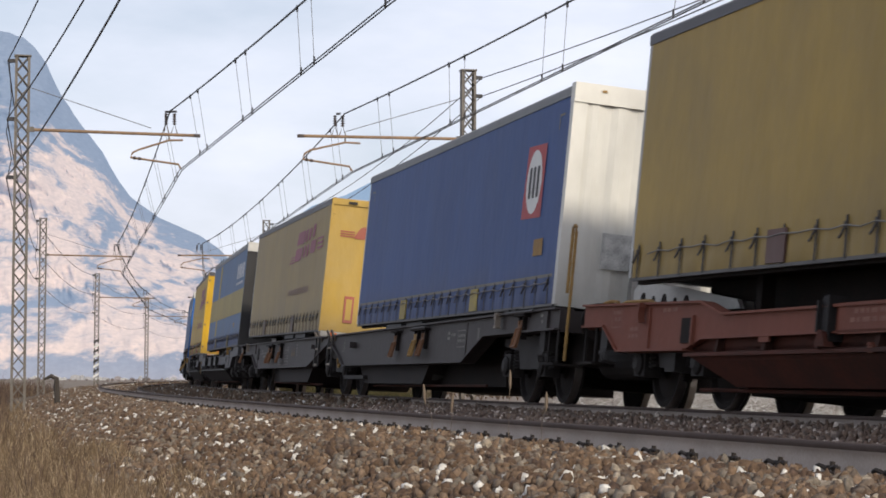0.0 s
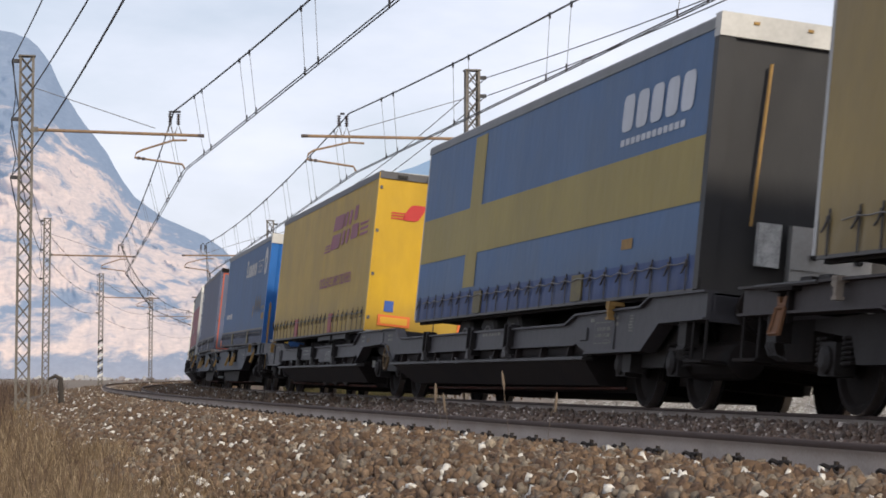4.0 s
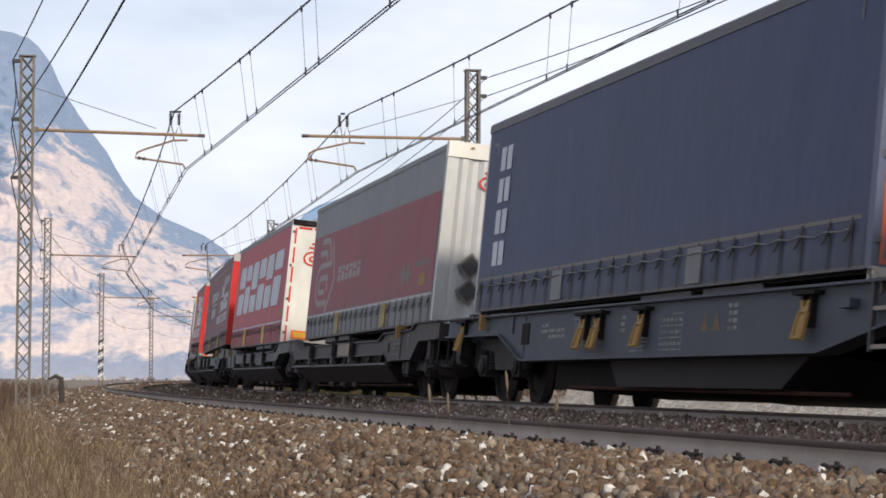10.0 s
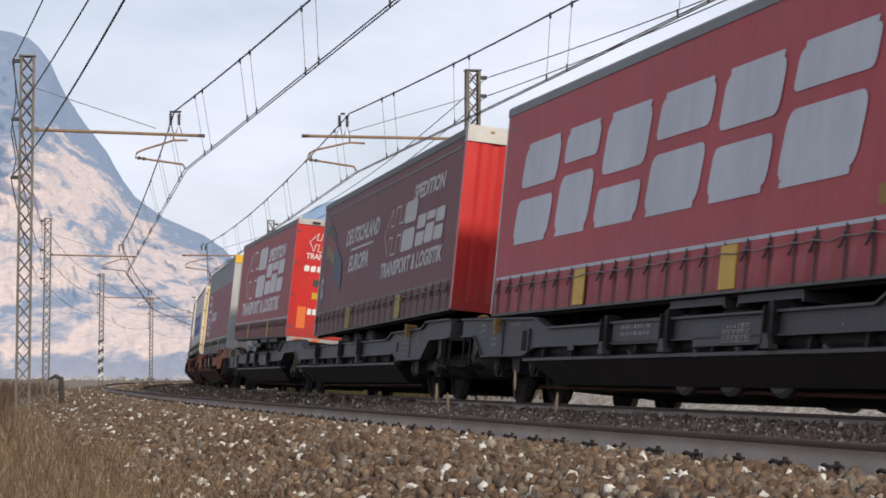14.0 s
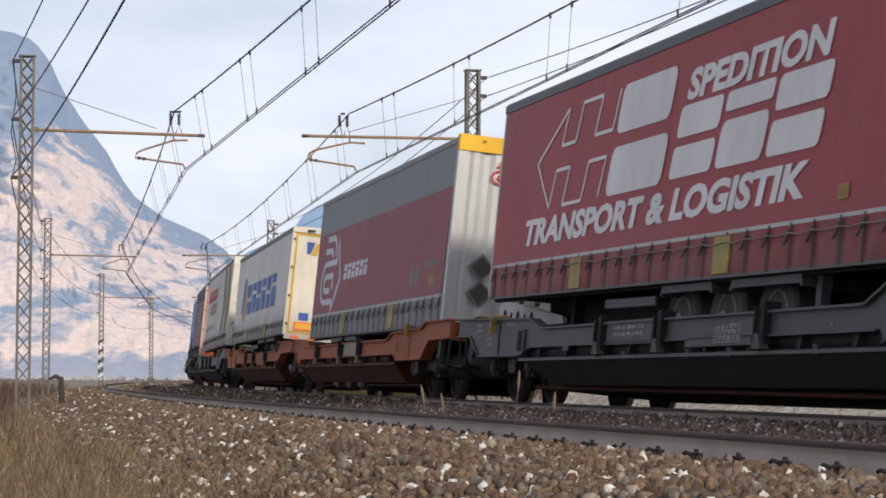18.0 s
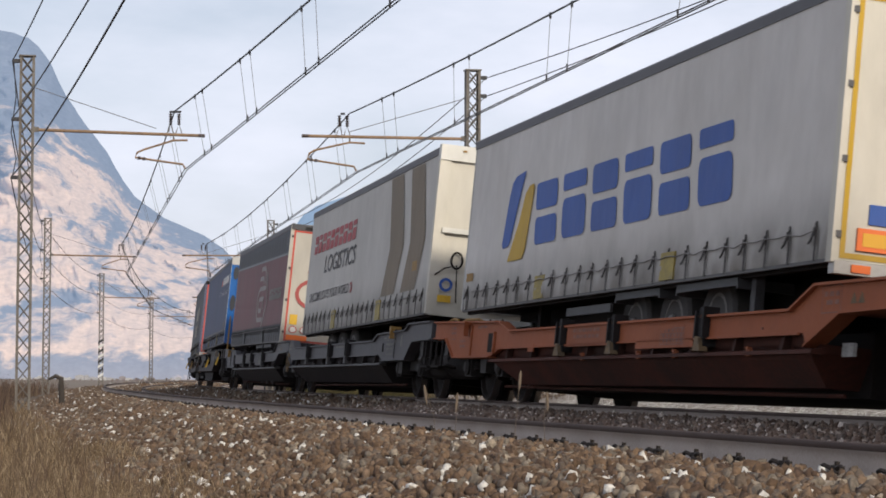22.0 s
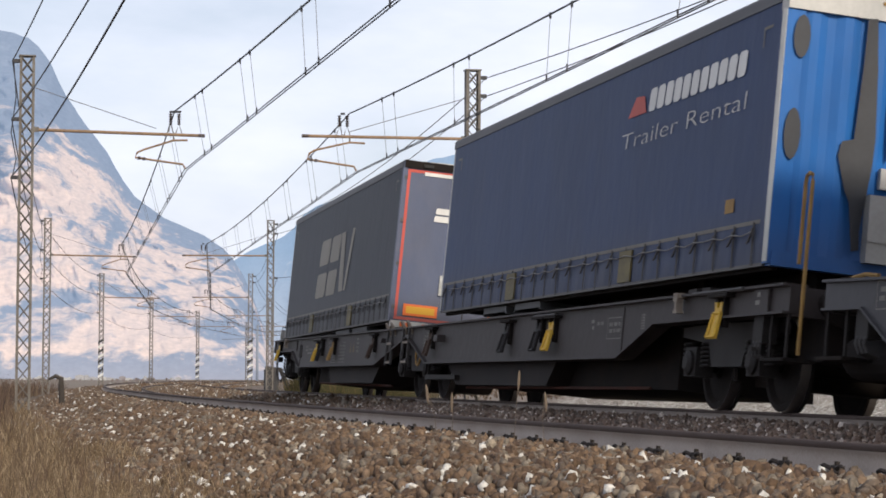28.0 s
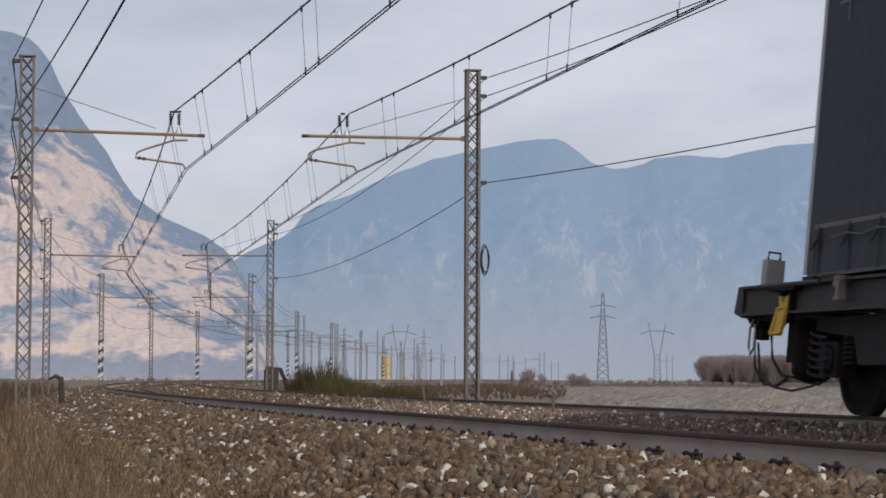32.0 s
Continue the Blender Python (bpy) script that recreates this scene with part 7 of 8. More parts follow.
def loop_mark(ob, mat, x0, x1, z0, z1, w, place):
    """An outlined paper-clip arrow: two hooked bars over a looped arrow."""
    lines = [[(.2, .97), (.5, .97)] + bow(.5, .80, .17, .17, 80, 0) + [(.67, .70)], [(.14, .80), (.42, .80)] + bow(.42, .72, .1, .08, 80, 0) + [(.52, .69)],
             [(.66, .08), (.24, .08)] + bow(.24, .35, .21, .27, 260, 100) + [(.24, .62), (.77, .62), (.8, .9), (1.0, .38), (.66, -.04), (.66, .08)],
             [(.5, .24), (.28, .24)] + bow(.28, .34, .1, .1, 250, 110) + [(.28, .44), (.62, .44), (.62, .24)]]
    q = []
    for l in lines:
        q += ribbon([(x0 + (x1 - x0) * u, z0 + (z1 - z0) * v) for u, v in l], w)
    return paste("emblem", ob, q, mat, place)


def yellow_note(ob, x, z, w=0.45, h=0.22):
    paste("yellow_label", ob, [[(x, z), (x - w, z), (x - w, z + h), (x, z + h)]], M_OCHRE, side(0.006))


def corner_ticks(ob, h):
    """A printed angle in each upper corner of the curtain."""
    for x, d in ((6.45, -1), (-6.45, 1)):
        paste("corner_tick", ob, ribbon([(x + d * 0.0, h - 0.335), (x + d * 0.22, h - 0.335), (x + d * 0.22, h - 0.52)][::d], 0.03), P_DIMPRINT, side(0.004))


# first: plain khaki curtains
h = tall(0)
t = semi_trailer("semi-trailer with plain dirty khaki curtains over a rusty wagon", h, P_KHAKI, door_end(P_YDOOR), rail_material=M_TRIM, straps=20, patches=(2.58, -2.45), patch_material=paint("brown_patch", (0.12, 0.05, 0.045)), pleat=0.03, wheel_side=-1)
put(t, 0)

h = tall(1)
t = semi_trailer("blue-curtained semi-trailer with white ribbed front wall and red oval badge", h, P_BLUE, bulkhead_end(M_WHITE, M_WHITE), hem=P_DIMPRINT, rail_material=P_GREY, roof_material=M_WHITE, skirt_material=P_BLUE, straps=24, patches=(2.58, -2.45), pleat=0.03)
b0 = lambda x, z: zz(1, x, z)
paste("badge_field", t, [[(-4.70, b0(-4.7, 2.41)), (-5.68, b0(-5.7, 2.38)), (-5.72, b0(-5.7, 3.35)), (-4.80, b0(-4.8, 3.38))]], P_REDINK, side(0.004))
paste("badge_oval", t, disc(-5.22, b0(-5.2, 2.88), 0.38, 0.43), P_WPRINT, side(0.007))
paste("emblem", t, cell(-4.95, -5.5, b0(-5.2, 2.66), b0(-5.2, 3.08), 0, [(.05, 0, .27, 1), (.4, 0, .62, 1), (.75, 0, .97, 1)]), P_INK, side(0.010))
yellow_note(t, -5.5, 0.66)
corner_ticks(t, h)
part("grey_flap", boxed(-6.85, -6.82, 0.35, 0.75, 0.5, 0.95), M_MARK, t)
put(t, 1)

h = tall(2)
t = semi_trailer("semi-trailer with dirty tan curtains and bright yellow rear doors", h, P_TAN, door_end(P_YDOOR_OLD, header=P_YDOOR_OLD, plate=False, frame=P_YDOOR_OLD), straps=24, rail_material=M_TRIM, patches=(3.2, -2.25), patch_material=paint("brown_patch", (0.12, 0.07, 0.05)), pleat=0.03, skirt=0.4, wheel_side=-1)
dash_mark(t, 2, P_PURPLE, -0.55, -6.1, z0=2.92, z1=3.6)
paste("faded_line", t, mark_row(-0.9, -4.4, 0.86, 1.0, 22, 0, 0.3), paint("ghost_print", (0.27, 0.16, 0.11), 0.6, film=(0.24, 0.19, 0.12)), side(0.004))
paste("emblem", t, [[(-1.05 + 0.0, zz(2, 0, 3.28) + 0.05 * k), (-0.75, zz(2, 0, 3.28) + 0.05 * k), (-0.75, zz(2, 0, 3.305) + 0.05 * k), (-1.05, zz(2, 0, 3.305) + 0.05 * k)] for k in range(3)] + mark_row(-0.7, 0.5, zz(2, 0, 3.26), zz(2, 0, 3.52), 3, 0.5), P_OLDRED, nose(0.016))
paste("door_letters", t, mark_row(0.2, 0.55, 0.72, 0.82, 4, 0), P_OLDRED, nose(0.016))
for y in (0.62,):
    part("marker_plate", boxed(-6.82, -6.80, y, y + 0.2, 0.2, 0.75), P_OLDRED, t)
    part("marker_field", boxed(-6.825, -6.82, y + 0.04, y + 0.16, 0.26, 0.69), P_YDOOR_OLD, t)
put(t, 2)

h = tall(3)
t = semi_trailer("semi-trailer with faded blue curtains crossed by dull yellow bands", h, P_FLAGBLUE, bulkhead_end(P_BLACKWALL, M_CAP, smooth=True), skirt_material=P_BLUE, straps=24, patches=(2.58, -2.45), wheels=True, roof_material=M_ALU, rail_material=P_GREY, patch_material=M_DIMOLIVE)
paste("cross_band", t, [[(6.7, 0.92), (-6.66, 0.92), (-6.66, 1.62), (6.7, 1.62)]], P_YBAND, side(0.004))
paste("cross_post", t, [[(3.6, 0.42), (2.9, 0.42), (2.9, 0.92), (3.6, 0.92)], [(3.6, 1.62), (2.9, 1.62), (2.9, 2.68), (3.6, 2.68)]], P_YBAND, side(0.0045))
paste("emblem", t, mark_row(-3.7, -6.3, 1.95, 2.38, 5, 0.1), P_PALE, side(0.005))
paste("side_note", t, mark_row(-3.7, -6.0, 1.78, 1.86, 12, 0), P_PALE, side(0.005))
yellow_note(t, -4.1, 0.55, 0.4, 0.12)
part("air_line", tube(bmesh.new(), [(-6.86, 0.7, 2.4), (-6.87, 0.75, 1.4), (-6.87, 0.78, 0.7)], 0.02, 6), M_OCHRE, t)
part("document_box", boxed(-6.9, -6.82, 0.45, 0.7, 0.3, 0.75), M_MARK, t)
put(t, 3)

h = tall(4)
t = semi_trailer("semi-trailer with dull yellow curtains, crimson marks and yellow rear doors", h, P_YCURT, door_end(P_YDOOR, header=M_TRIM), straps=23, rail_material=M_TRIM, patches=(2.58, -2.45), patch_material=P_REDINK, pleat=0.035, skirt=0.42, wheel_side=-1)
dash_mark(t, 4, P_PURPLE, -0.5, -6.15, z0=2.9, z1=3.6)
letter(t, "EXCELLENCE. SIMPLY DELIVERED.", P_PURPLE, "side", -0.45, -4.65, zz(4, 0, 2.15), zz(4, 0, 2.36), bold=0.02)
paste("emblem", t, [[(-1.0, zz(4, 0, 3.26) + 0.05 * k), (-0.72, zz(4, 0, 3.26) + 0.05 * k), (-0.7, zz(4, 0, 3.285) + 0.05 * k), (-0.98, zz(4, 0, 3.285) + 0.05 * k)] for k in range(3)] + mark_row(-0.72, 0.5, zz(4, 0, 3.25), zz(4, 0, 3.55), 3, 0.5), P_CRIMSON, nose(0.016))
paste("door_letters", t, mark_row(0.0, 0.6, 0.72, 0.84, 6, 0), P_CRIMSON, nose(0.016))
part("side_label", boxed(-6.815, -6.80, 0.78, 0.95, 0.36, 0.56), P_BLUEPRINT, t)
part("white_flap", boxed(-6.82, -6.80, -0.0, 0.2, 0.32, 0.6), M_WHITE, t)
put(t, 4)

h = tall(5)
t = semi_trailer("mid-blue curtained semi-trailer with pale marks and blue ribbed front", h, P_BLUE2, bulkhead_end(P_BLUEWALL, M_CAP), hem=P_DIMPRINT, skirt_material=P_NAVY, straps=24, patches=(2.58, -2.45), roof_material=M_ALU, rail_material=P_GREY, patch_material=M_DIMOLIVE)
c5 = lambda x, z: zz(5, x, z)
paste("crown_mark", t, disc(-0.32, c5(0, 3.42), 0.26, 0.2, 16, 0.6) + [[(-0.05, c5(0, 3.12)), (-0.65, c5(0, 3.12)), (-0.6, c5(0, 3.2)), (-0.1, c5(0, 3.2))], [(-0.3, c5(0, 3.3)), (-0.36, c5(0, 3.3)), (-0.36, c5(0, 3.62)), (-0.3, c5(0, 3.62))]], P_LIGHT, side())
paste("emblem", t, mark_row(-0.75, -3.3, c5(0, 3.1), c5(0, 3.44), 5, 0.18), P_LIGHT, side())
letter(t, "FLEET", P_LIGHT, "side", -3.6, -5.07, c5(-4, 3.1), c5(-4, 3.43), shear=0.12, bold=-0.008)
paste("round_mark", t, disc(-5.75, c5(-5.7, 3.33), 0.4, 0.36), P_LIGHT, side(0.004))
paste("round_mark_lines", t, stripe([(-5.5, c5(0, 3.24)), (-5.85, c5(0, 3.45))], 0.07) + stripe([(-5.62, c5(0, 3.16)), (-5.97, c5(0, 3.38))], 0.07), P_BLUE2, side(0.008))
paste("web_note", t, mark_row(5.5, 3.45, c5(4, 2.05), c5(4, 2.2), 14, 0), P_LIGHT, side())
for k in range(3):
    paste("placard_mark", t, [[(-4.0 - 0.62 * k, c5(-4, 1.98)), (-4.26 - 0.62 * k, c5(-4, 2.25)), (-4.0 - 0.62 * k, c5(-4, 2.5)), (-3.74 - 0.62 * k, c5(-4, 2.25))]], P_INK, side(0.005))
yellow_note(t, -5.9, 0.62, 0.6, 0.16)
yellow_note(t, -3.3, 0.72, 0.14, 0.3)
paste("side_note", t, mark_row(-5.6, -6.5, 0.88, 0.97, 8, 0), P_DIMPRINT, side())
paste("front_note", t, mark_row(-0.85, -0.6, 0.62, 0.70, 4, 0), P_WPRINT, nose(0.05))
part("hose_cover", lathe(bmesh.new(), [(0.04, 0.62), (0.11, 0.65), (0.13, 0.72), (0.13, 0.95), (0.11, 1.02), (0.04, 1.05)], 14, "y", (-6.93, 0, 0.47)), M_BLACK, t, smooth=True)
part("yellow_plate", boxed(-6.87, -6.84, 0.6, 0.78, 0.03, 0.1), M_YELLOW, t)
part("white_plate", boxed(-6.87, -6.84, 0.8, 1.07, 0.03, 0.1), M_MARK, t)
put(t, 5)

h = tall(6)
t = semi_trailer("dark slate-blue curtained semi-trailer with blue rear doors edged in orange", h, P_SLATE, door_end(P_BLUEDOOR, border=P_ORANGE, border_width=0.04), straps=24, patches=(2.58, -2.45), patch_material=P_GREY, hem=P_DIMPRINT, rail_material=M_TRIM, skirt=0.42, wheel_side=-1)
q = []
for k in range(4):
    za = zz(6, 5.5, 1.86 + k * 0.45)
    q += [[(6.0, za), (5.75, za), (5.75, za + 0.34), (6.0, za + 0.34)], [(5.68, za), (5.42, za), (5.42, za + 0.34), (5.68, za + 0.34)]]
paste("emblem", t, q, P_PALE, side())
corner_ticks(t, h)
put(t, 6)


def banded(i, words, cap, front, marks):
    h = tall(i)
    t = semi_trailer(words, h, P_GREY, bulkhead_end(front, cap, diamonds=True), skirt_material=P_GREY, hem=P_LIGHT, straps=24, patches=(2.58, -2.45), roof_material=cap, rail_material=P_GREY, skirt=0.44, rail=0.1)
    paste("red_band", t, [[(6.68, 0.49), (-6.55, 0.49), (-6.6, zz(i, -6.6, 3.27)), (6.68, zz(i, 6.4, 3.3))]], P_REDBAND, side(0.003))
    loop_mark(t, marks, 5.95, 3.5, zz(i, 5, 1.72), zz(i, 5, 3.2), 0.12, side(0.006))
    paste("emblem", t, mark_row(3.05, 0.35, zz(i, 2, 2.22), zz(i, 2, 2.52), 6, 0.12, pick=[SPLIT, UPPER]), marks, side(0.006))
    loop_mark(t, P_CRIMSON, -0.75, -0.1, h - 0.72, h - 0.34, 0.03, nose(0.045))
    paste("front_letters", t, mark_row(0.05, 0.45, h - 0.6, h - 0.5, 4, 0), P_CRIMSON, nose(0.045))
    yellow_note(t, -5.4, 0.62, 0.5, 0.2)
    paste("side_note", t, mark_row(-5.0, -6.2, 0.95, 1.05, 9, 0), P_DIMPRINT, side(0.006))
    for k in range(2):
        paste("placard_mark", t, [[(-4.0 - 0.45 * k, 0.62), (-4.2 - 0.45 * k, 0.85), (-4.0 - 0.45 * k, 1.08), (-3.8 - 0.45 * k, 0.85)]], P_DIMPRINT, side(0.006))
    put(t, i)


banded(7, "semi-trailer with wine-red and grey curtains and silver ribbed front wall", M_WHITE, P_SILVER, P_MIDPRINT)

h = tall(8)
t = semi_trailer("dark red semi-trailer with huge pale blocks and white rear doors", h, P_RED, door_end(M_WHITE, border=P_CRIMSON, dashes=True, border_width=0.045), straps=23, patches=(2.58, -2.45), patch_material=M_YELLOW, hem=P_PALE, roof_material=paint("yellow_roof_edge", (0.45, 0.38, 0.1)), rail_material=P_GREY, pleat=0.035, skirt=0.48, wheel_side=-1)
a8 = lambda z: zz(8, 0, z)
xs = [5.9, 3.95, 2.25, 0.35, -1.65, -3.55, -5.65]
for k in range(6):
    g = (0.5, 0.62, 0.4, 0.56, 0.48, 0.6)[k]
    sh = [(.06, 0, .94, .05), (0, .05, 1, g - .06), (0, g + .06, 1, .95), (.06, .95, .94, 1)]
    paste("emblem", t, cell(xs[k] - 0.12, xs[k + 1] + 0.16, a8(2.08), a8(3.44), 0.22, sh), P_PALE, side())
loop_mark(t, P_CRIMSON, -0.95, -0.05, a8(2.98), a8(3.55), 0.045, nose(0.016))
paste("door_letters", t, mark_row(0.15, 0.75, a8(3.1), a8(3.3), 5, 0), P_CRIMSON, nose(0.016))
yellow_note(t, -5.85, a8(1.76), 0.7, 0.18)
for y in (0.25, -0.35):
    part("placard_holder", prism(bmesh.new(), [(y, 0.12), (y + 0.22, 0.34), (y, 0.56), (y - 0.22, 0.34)], -6.83, -6.815, "x"), M_MARK, t)
corner_ticks(t, h)
put(t, 8)


def haulier_mark(ob, i, mat, x0, x1, z0, z1, place):
    """A battlement arrow outline beside heavy slanted blocks."""
    w, g = x1 - x0, z1 - z0
    P = lambda u, v: (x0 + w * (u + 0.06 * v), z0 + g * v)
    up = [P(0, .5), P(.10, .98), P(.10, .62), P(.16, .62), P(.16, .98), P(.24, .98), P(.24, .62), P(.31, .62), P(.31, .98)]
    dn = [P(0, .5), P(.10, .02), P(.10, .38), P(.16, .38), P(.16, .02), P(.24, .02), P(.24, .38), P(.31, .38), P(.31, .02)]
    q = stripe(up, 0.035 * g) + stripe(dn, 0.035 * g)
    q += cell(x0 + w * .36, x0 + w * .56, z0, z1, 0.2, [(0, 0, 1, .44), (0, .56, .95, 1)])
    q += mark_row(x0 + w * .58, x1, z0 + 0.02 * g, z0 + 0.62 * g, 3, 0.2, 0.08, [SPLIT, UPPER])
    paste("emblem", ob, q, mat, place)


h = tall(9)
t = semi_trailer("dull maroon semi-trailer with flags, grey lettering and red front wall", h, P_DRED, bulkhead_end(P_REDDOOR, M_ALU), straps=24, patches=(2.58, -2.45), skirt_material=P_DRED, hem=P_DIMPRINT, wheels=True, rail_material=M_TRIM, skirt=0.44)
a9 = lambda x, z: zz(9, x, z)
haulier_mark(t, 9, P_LIGHT, -0.4, -5.7, a9(-3, 2.45), a9(-3, 3.3), side())
letter(t, "SPEDITION", P_LIGHT, "side", -3.0, -5.5, a9(-4, 3.28), a9(-4, 3.55), shear=0.2, bold=0.038)
letter(t, "TRANSPORT & LOGISTIK", P_LIGHT, "side", -0.5, -5.75, a9(-3, 2.08), a9(-3, 2.36), shear=0.2, bold=0.038)
letter(t, "DEUTSCHLAND", P_LIGHT, "side", 3.65, 0.05, a9(2, 2.9), a9(2, 3.22), shear=0.2, bold=0.038)
letter(t, "EUROPA", P_LIGHT, "side", 3.1, 0.95, a9(2, 2.35), a9(2, 2.68), shear=0.2, bold=0.038)
paste("rule_line", t, [[(3.0, a9(2, 2.77)), (0.6, a9(2, 2.77)), (0.6, a9(2, 2.81)), (3.0, a9(2, 2.81))]], P_LIGHT, side())
FLAG = lambda x, z, wide, tall, f0, f1: [[(x - wide * u - 0.12 * v, z - tall * v - 0.12 * u + 0.07 * math.sin(u * 5.5)) for u, v in [(k / 8, f0) for k in range(9)] + [(k / 8, f1) for k in range(8, -1, -1)]]]
for k, m in enumerate((paint("dull_black_print", (0.035, 0.032, 0.03), 0.3), paint("dull_red_print", (0.22, 0.035, 0.035), 0.2), paint("dull_gold_print", (0.20, 0.14, 0.045), 0.3))):
    paste("flag_stripe", t, FLAG(6.15, 2.27, 1.2, 0.72, k / 3, (k + 1) / 3), m, side())
paste("flag_field", t, FLAG(5.0, 1.68, 1.05, 0.66, 0.0, 1.0), paint("dull_blue_print", (0.03, 0.06, 0.13), 0.3), side(0.009))
paste("star_ring", t, [q for k in range(12) for q in disc(4.42 + 0.2 * math.cos(k * 0.5236), 1.3 + 0.17 * math.sin(k * 0.5236), 0.022, 0.022, 6)], P_YBAND, side(0.013))
paste("inspection_badge", t, disc(6.14, 0.96, 0.24, 0.34, 6), paint("dim_blue_print", (0.04, 0.075, 0.13), 0.3), side())
paste("inspection_disc", t, disc(6.14, 0.96, 0.17, 0.22, 16, 0.6), P_LIGHT, side(0.009))
paste("upper_line", t, [[(6.6, h - 0.3), (-6.5, h - 0.3), (-6.5, h - 0.26), (6.6, h - 0.26)]], P_DIMPRINT, side())
part("front_cabinet", boxed(-7.05, -6.83, -0.9, 0.35, 1.1, 2.15), P_REDDOOR, t, bevel=0.02)
put(t, 9)

h = tall(10)
t = semi_trailer("maroon semi-trailer with grey-white lettering and bright red rear doors", h, P_RED2, door_end(P_REDDOOR, plate=False, header=M_ALU), straps=24, patches=(2.58, -2.45), skirt_material=paint("deep_red_hem", (0.28, 0.028, 0.036), 0.3), hem=P_LIGHT, wheels=True, wheel_side=-1, rail_material=M_TRIM, roof_material=M_ALU, skirt=0.42, pleat=0.03)
a10 = lambda x, z: zz(10, x, z)
haulier_mark(t, 10, P_BRIGHT, 5.1, -4.9, a10(0, 2.42), a10(0, 3.72), side())
letter(t, "SPEDITION", P_BRIGHT, "side", -0.95, -4.85, a10(-3, 3.24), a10(-3, 3.58), shear=0.2, bold=0.045)
letter(t, "TRANSPORT & LOGISTIK", P_BRIGHT, "side", 5.1, -4.5, a10(0, 1.98), a10(0, 2.34), shear=0.2, bold=0.045)
haulier_mark(t, 10, P_WPRINT, -1.0, 0.55, h - 0.75, h - 0.3, nose(0.016))
letter(t, "TRANSPORT & LOGISTIK", P_WPRINT, "nose", 1.0, -0.75, h - 0.92, h - 0.79, shear=0.1, bold=0.02)
paste("address_line", t, mark_row(-1.02, 0.8, h - 1.22, h - 1.08, 12, 0.1), P_WPRINT, nose(0.016))
paste("black_band", t, [[(-0.78, h - 1.55), (0.0 - 0.1, h - 1.55), (-0.1, h - 1.4), (-0.78, h - 1.4)]], P_INK, nose(0.016))
paste("gold_band", t, [[(-0.78, h - 1.85), (-0.1, h - 1.85), (-0.1, h - 1.7), (-0.78, h - 1.7)]], P_GOLD, nose(0.016))
paste("flag_field", t, [[(0.02, h - 1.88), (0.75, h - 1.88), (0.75, h - 1.4), (0.02, h - 1.4)]], P_BLUEPRINT, nose(0.016))
paste("star_ring", t, [p for k in range(12) for p in disc(0.38 + 0.16 * math.cos(k * 0.5236), h - 1.64 + 0.16 * math.sin(k * 0.5236), 0.025, 0.025, 6)], P_GOLD, nose(0.019))
paste("web_line", t, mark_row(-0.85, 0.8, h - 2.22, h - 2.08, 14, 0.1), P_WPRINT, nose(0.016))
paste("reflector_panel", t, [[(-1.08, h - 2.55), (-0.88, h - 2.55), (-0.88, h - 2.05), (-1.08, h - 2.05)]], M_REFLECT, nose(0.016))
yellow_note(t, -5.2, 0.58, 0.25, 0.14)
corner_ticks(t, h)
put(t, 10)

banded(11, "semi-trailer with wine-red and grey curtains and a yellow front cap", paint("yellow_cap", (0.72, 0.42, 0.03), 0.15), P_SILVER, P_PALE)

h = tall(12)
t = semi_trailer("greyish-white semi-trailer with blue marks and cream doors edged yellow", h, P_WHITE, door_end(P_CREAM, border=P_GOLD, border_width=0.05, header=P_CREAM), straps=24, patches=(2.58, -2.45), wheels=True, wheel_side=-1, rail_material=M_TRIM, roof_material=M_WHITE, pleat=0.05, skirt=0.34)
a12 = lambda x, z: zz(12, x, z)
paste("swoosh_blue", t, [[(4.72, a12(4, 2.14)), (4.66, a12(4, 2.08)), (4.36, a12(4, 2.1)), (4.25, a12(4, 2.2)), (4.05, a12(4, 2.6)), (3.76, a12(4, 3.1)), (4.25, a12(4, 3.06)), (4.42, a12(4, 2.98)), (4.52, a12(4, 2.8))]], P_BLUEPRINT, side())
paste("swoosh_gold", t, [[(4.35, a12(4, 1.88)), (3.6, a12(4, 1.88)), (3.47, a12(4, 2.0)), (3.36, a12(4, 2.4)), (3.26, a12(4, 2.82)), (3.31, a12(4, 2.88)), (3.5, a12(4, 2.87)), (3.68, a12(4, 2.78)), (3.9, a12(4, 2.4))]], P_GOLD, side(0.009))
paste("emblem", t, mark_row(3.1, -4.4, a12(0, 2.05), a12(0, 2.88), 6, -0.12, 0.2, [SPLIT, UPPER]), P_BLUEPRINT, side())
paste("door_swoosh", t, [[(-0.9, h - 0.62), (-0.82, h - 0.62), (-0.72, h - 0.34), (-0.92, h - 0.34)]], P_BLUEPRINT, nose(0.016))
paste("door_swoosh", t, [[(-0.8, h - 0.64), (-0.66, h - 0.64), (-0.62, h - 0.38), (-0.7, h - 0.34)]], P_GOLD, nose(0.017))
paste("door_emblem", t, mark_row(-0.55, 0.8, h - 0.6, h - 0.44, 6, 0), P_INK, nose(0.016))
part("side_label", boxed(-6.815, -6.80, 0.72, 0.95, 0.34, 0.52), P_BLUEPRINT, t)
part("white_flap", boxed(-6.82, -6.80, 0.02, 0.32, 0.05, 0.38), M_WHITE, t)
part("grey_flap", boxed(-6.82, -6.80, -0.35, -0.02, 0.05, 0.38), M_MARK, t)
yellow_note(t, 6.6, 0.42, 0.4, 0.12)
put(t, 12)

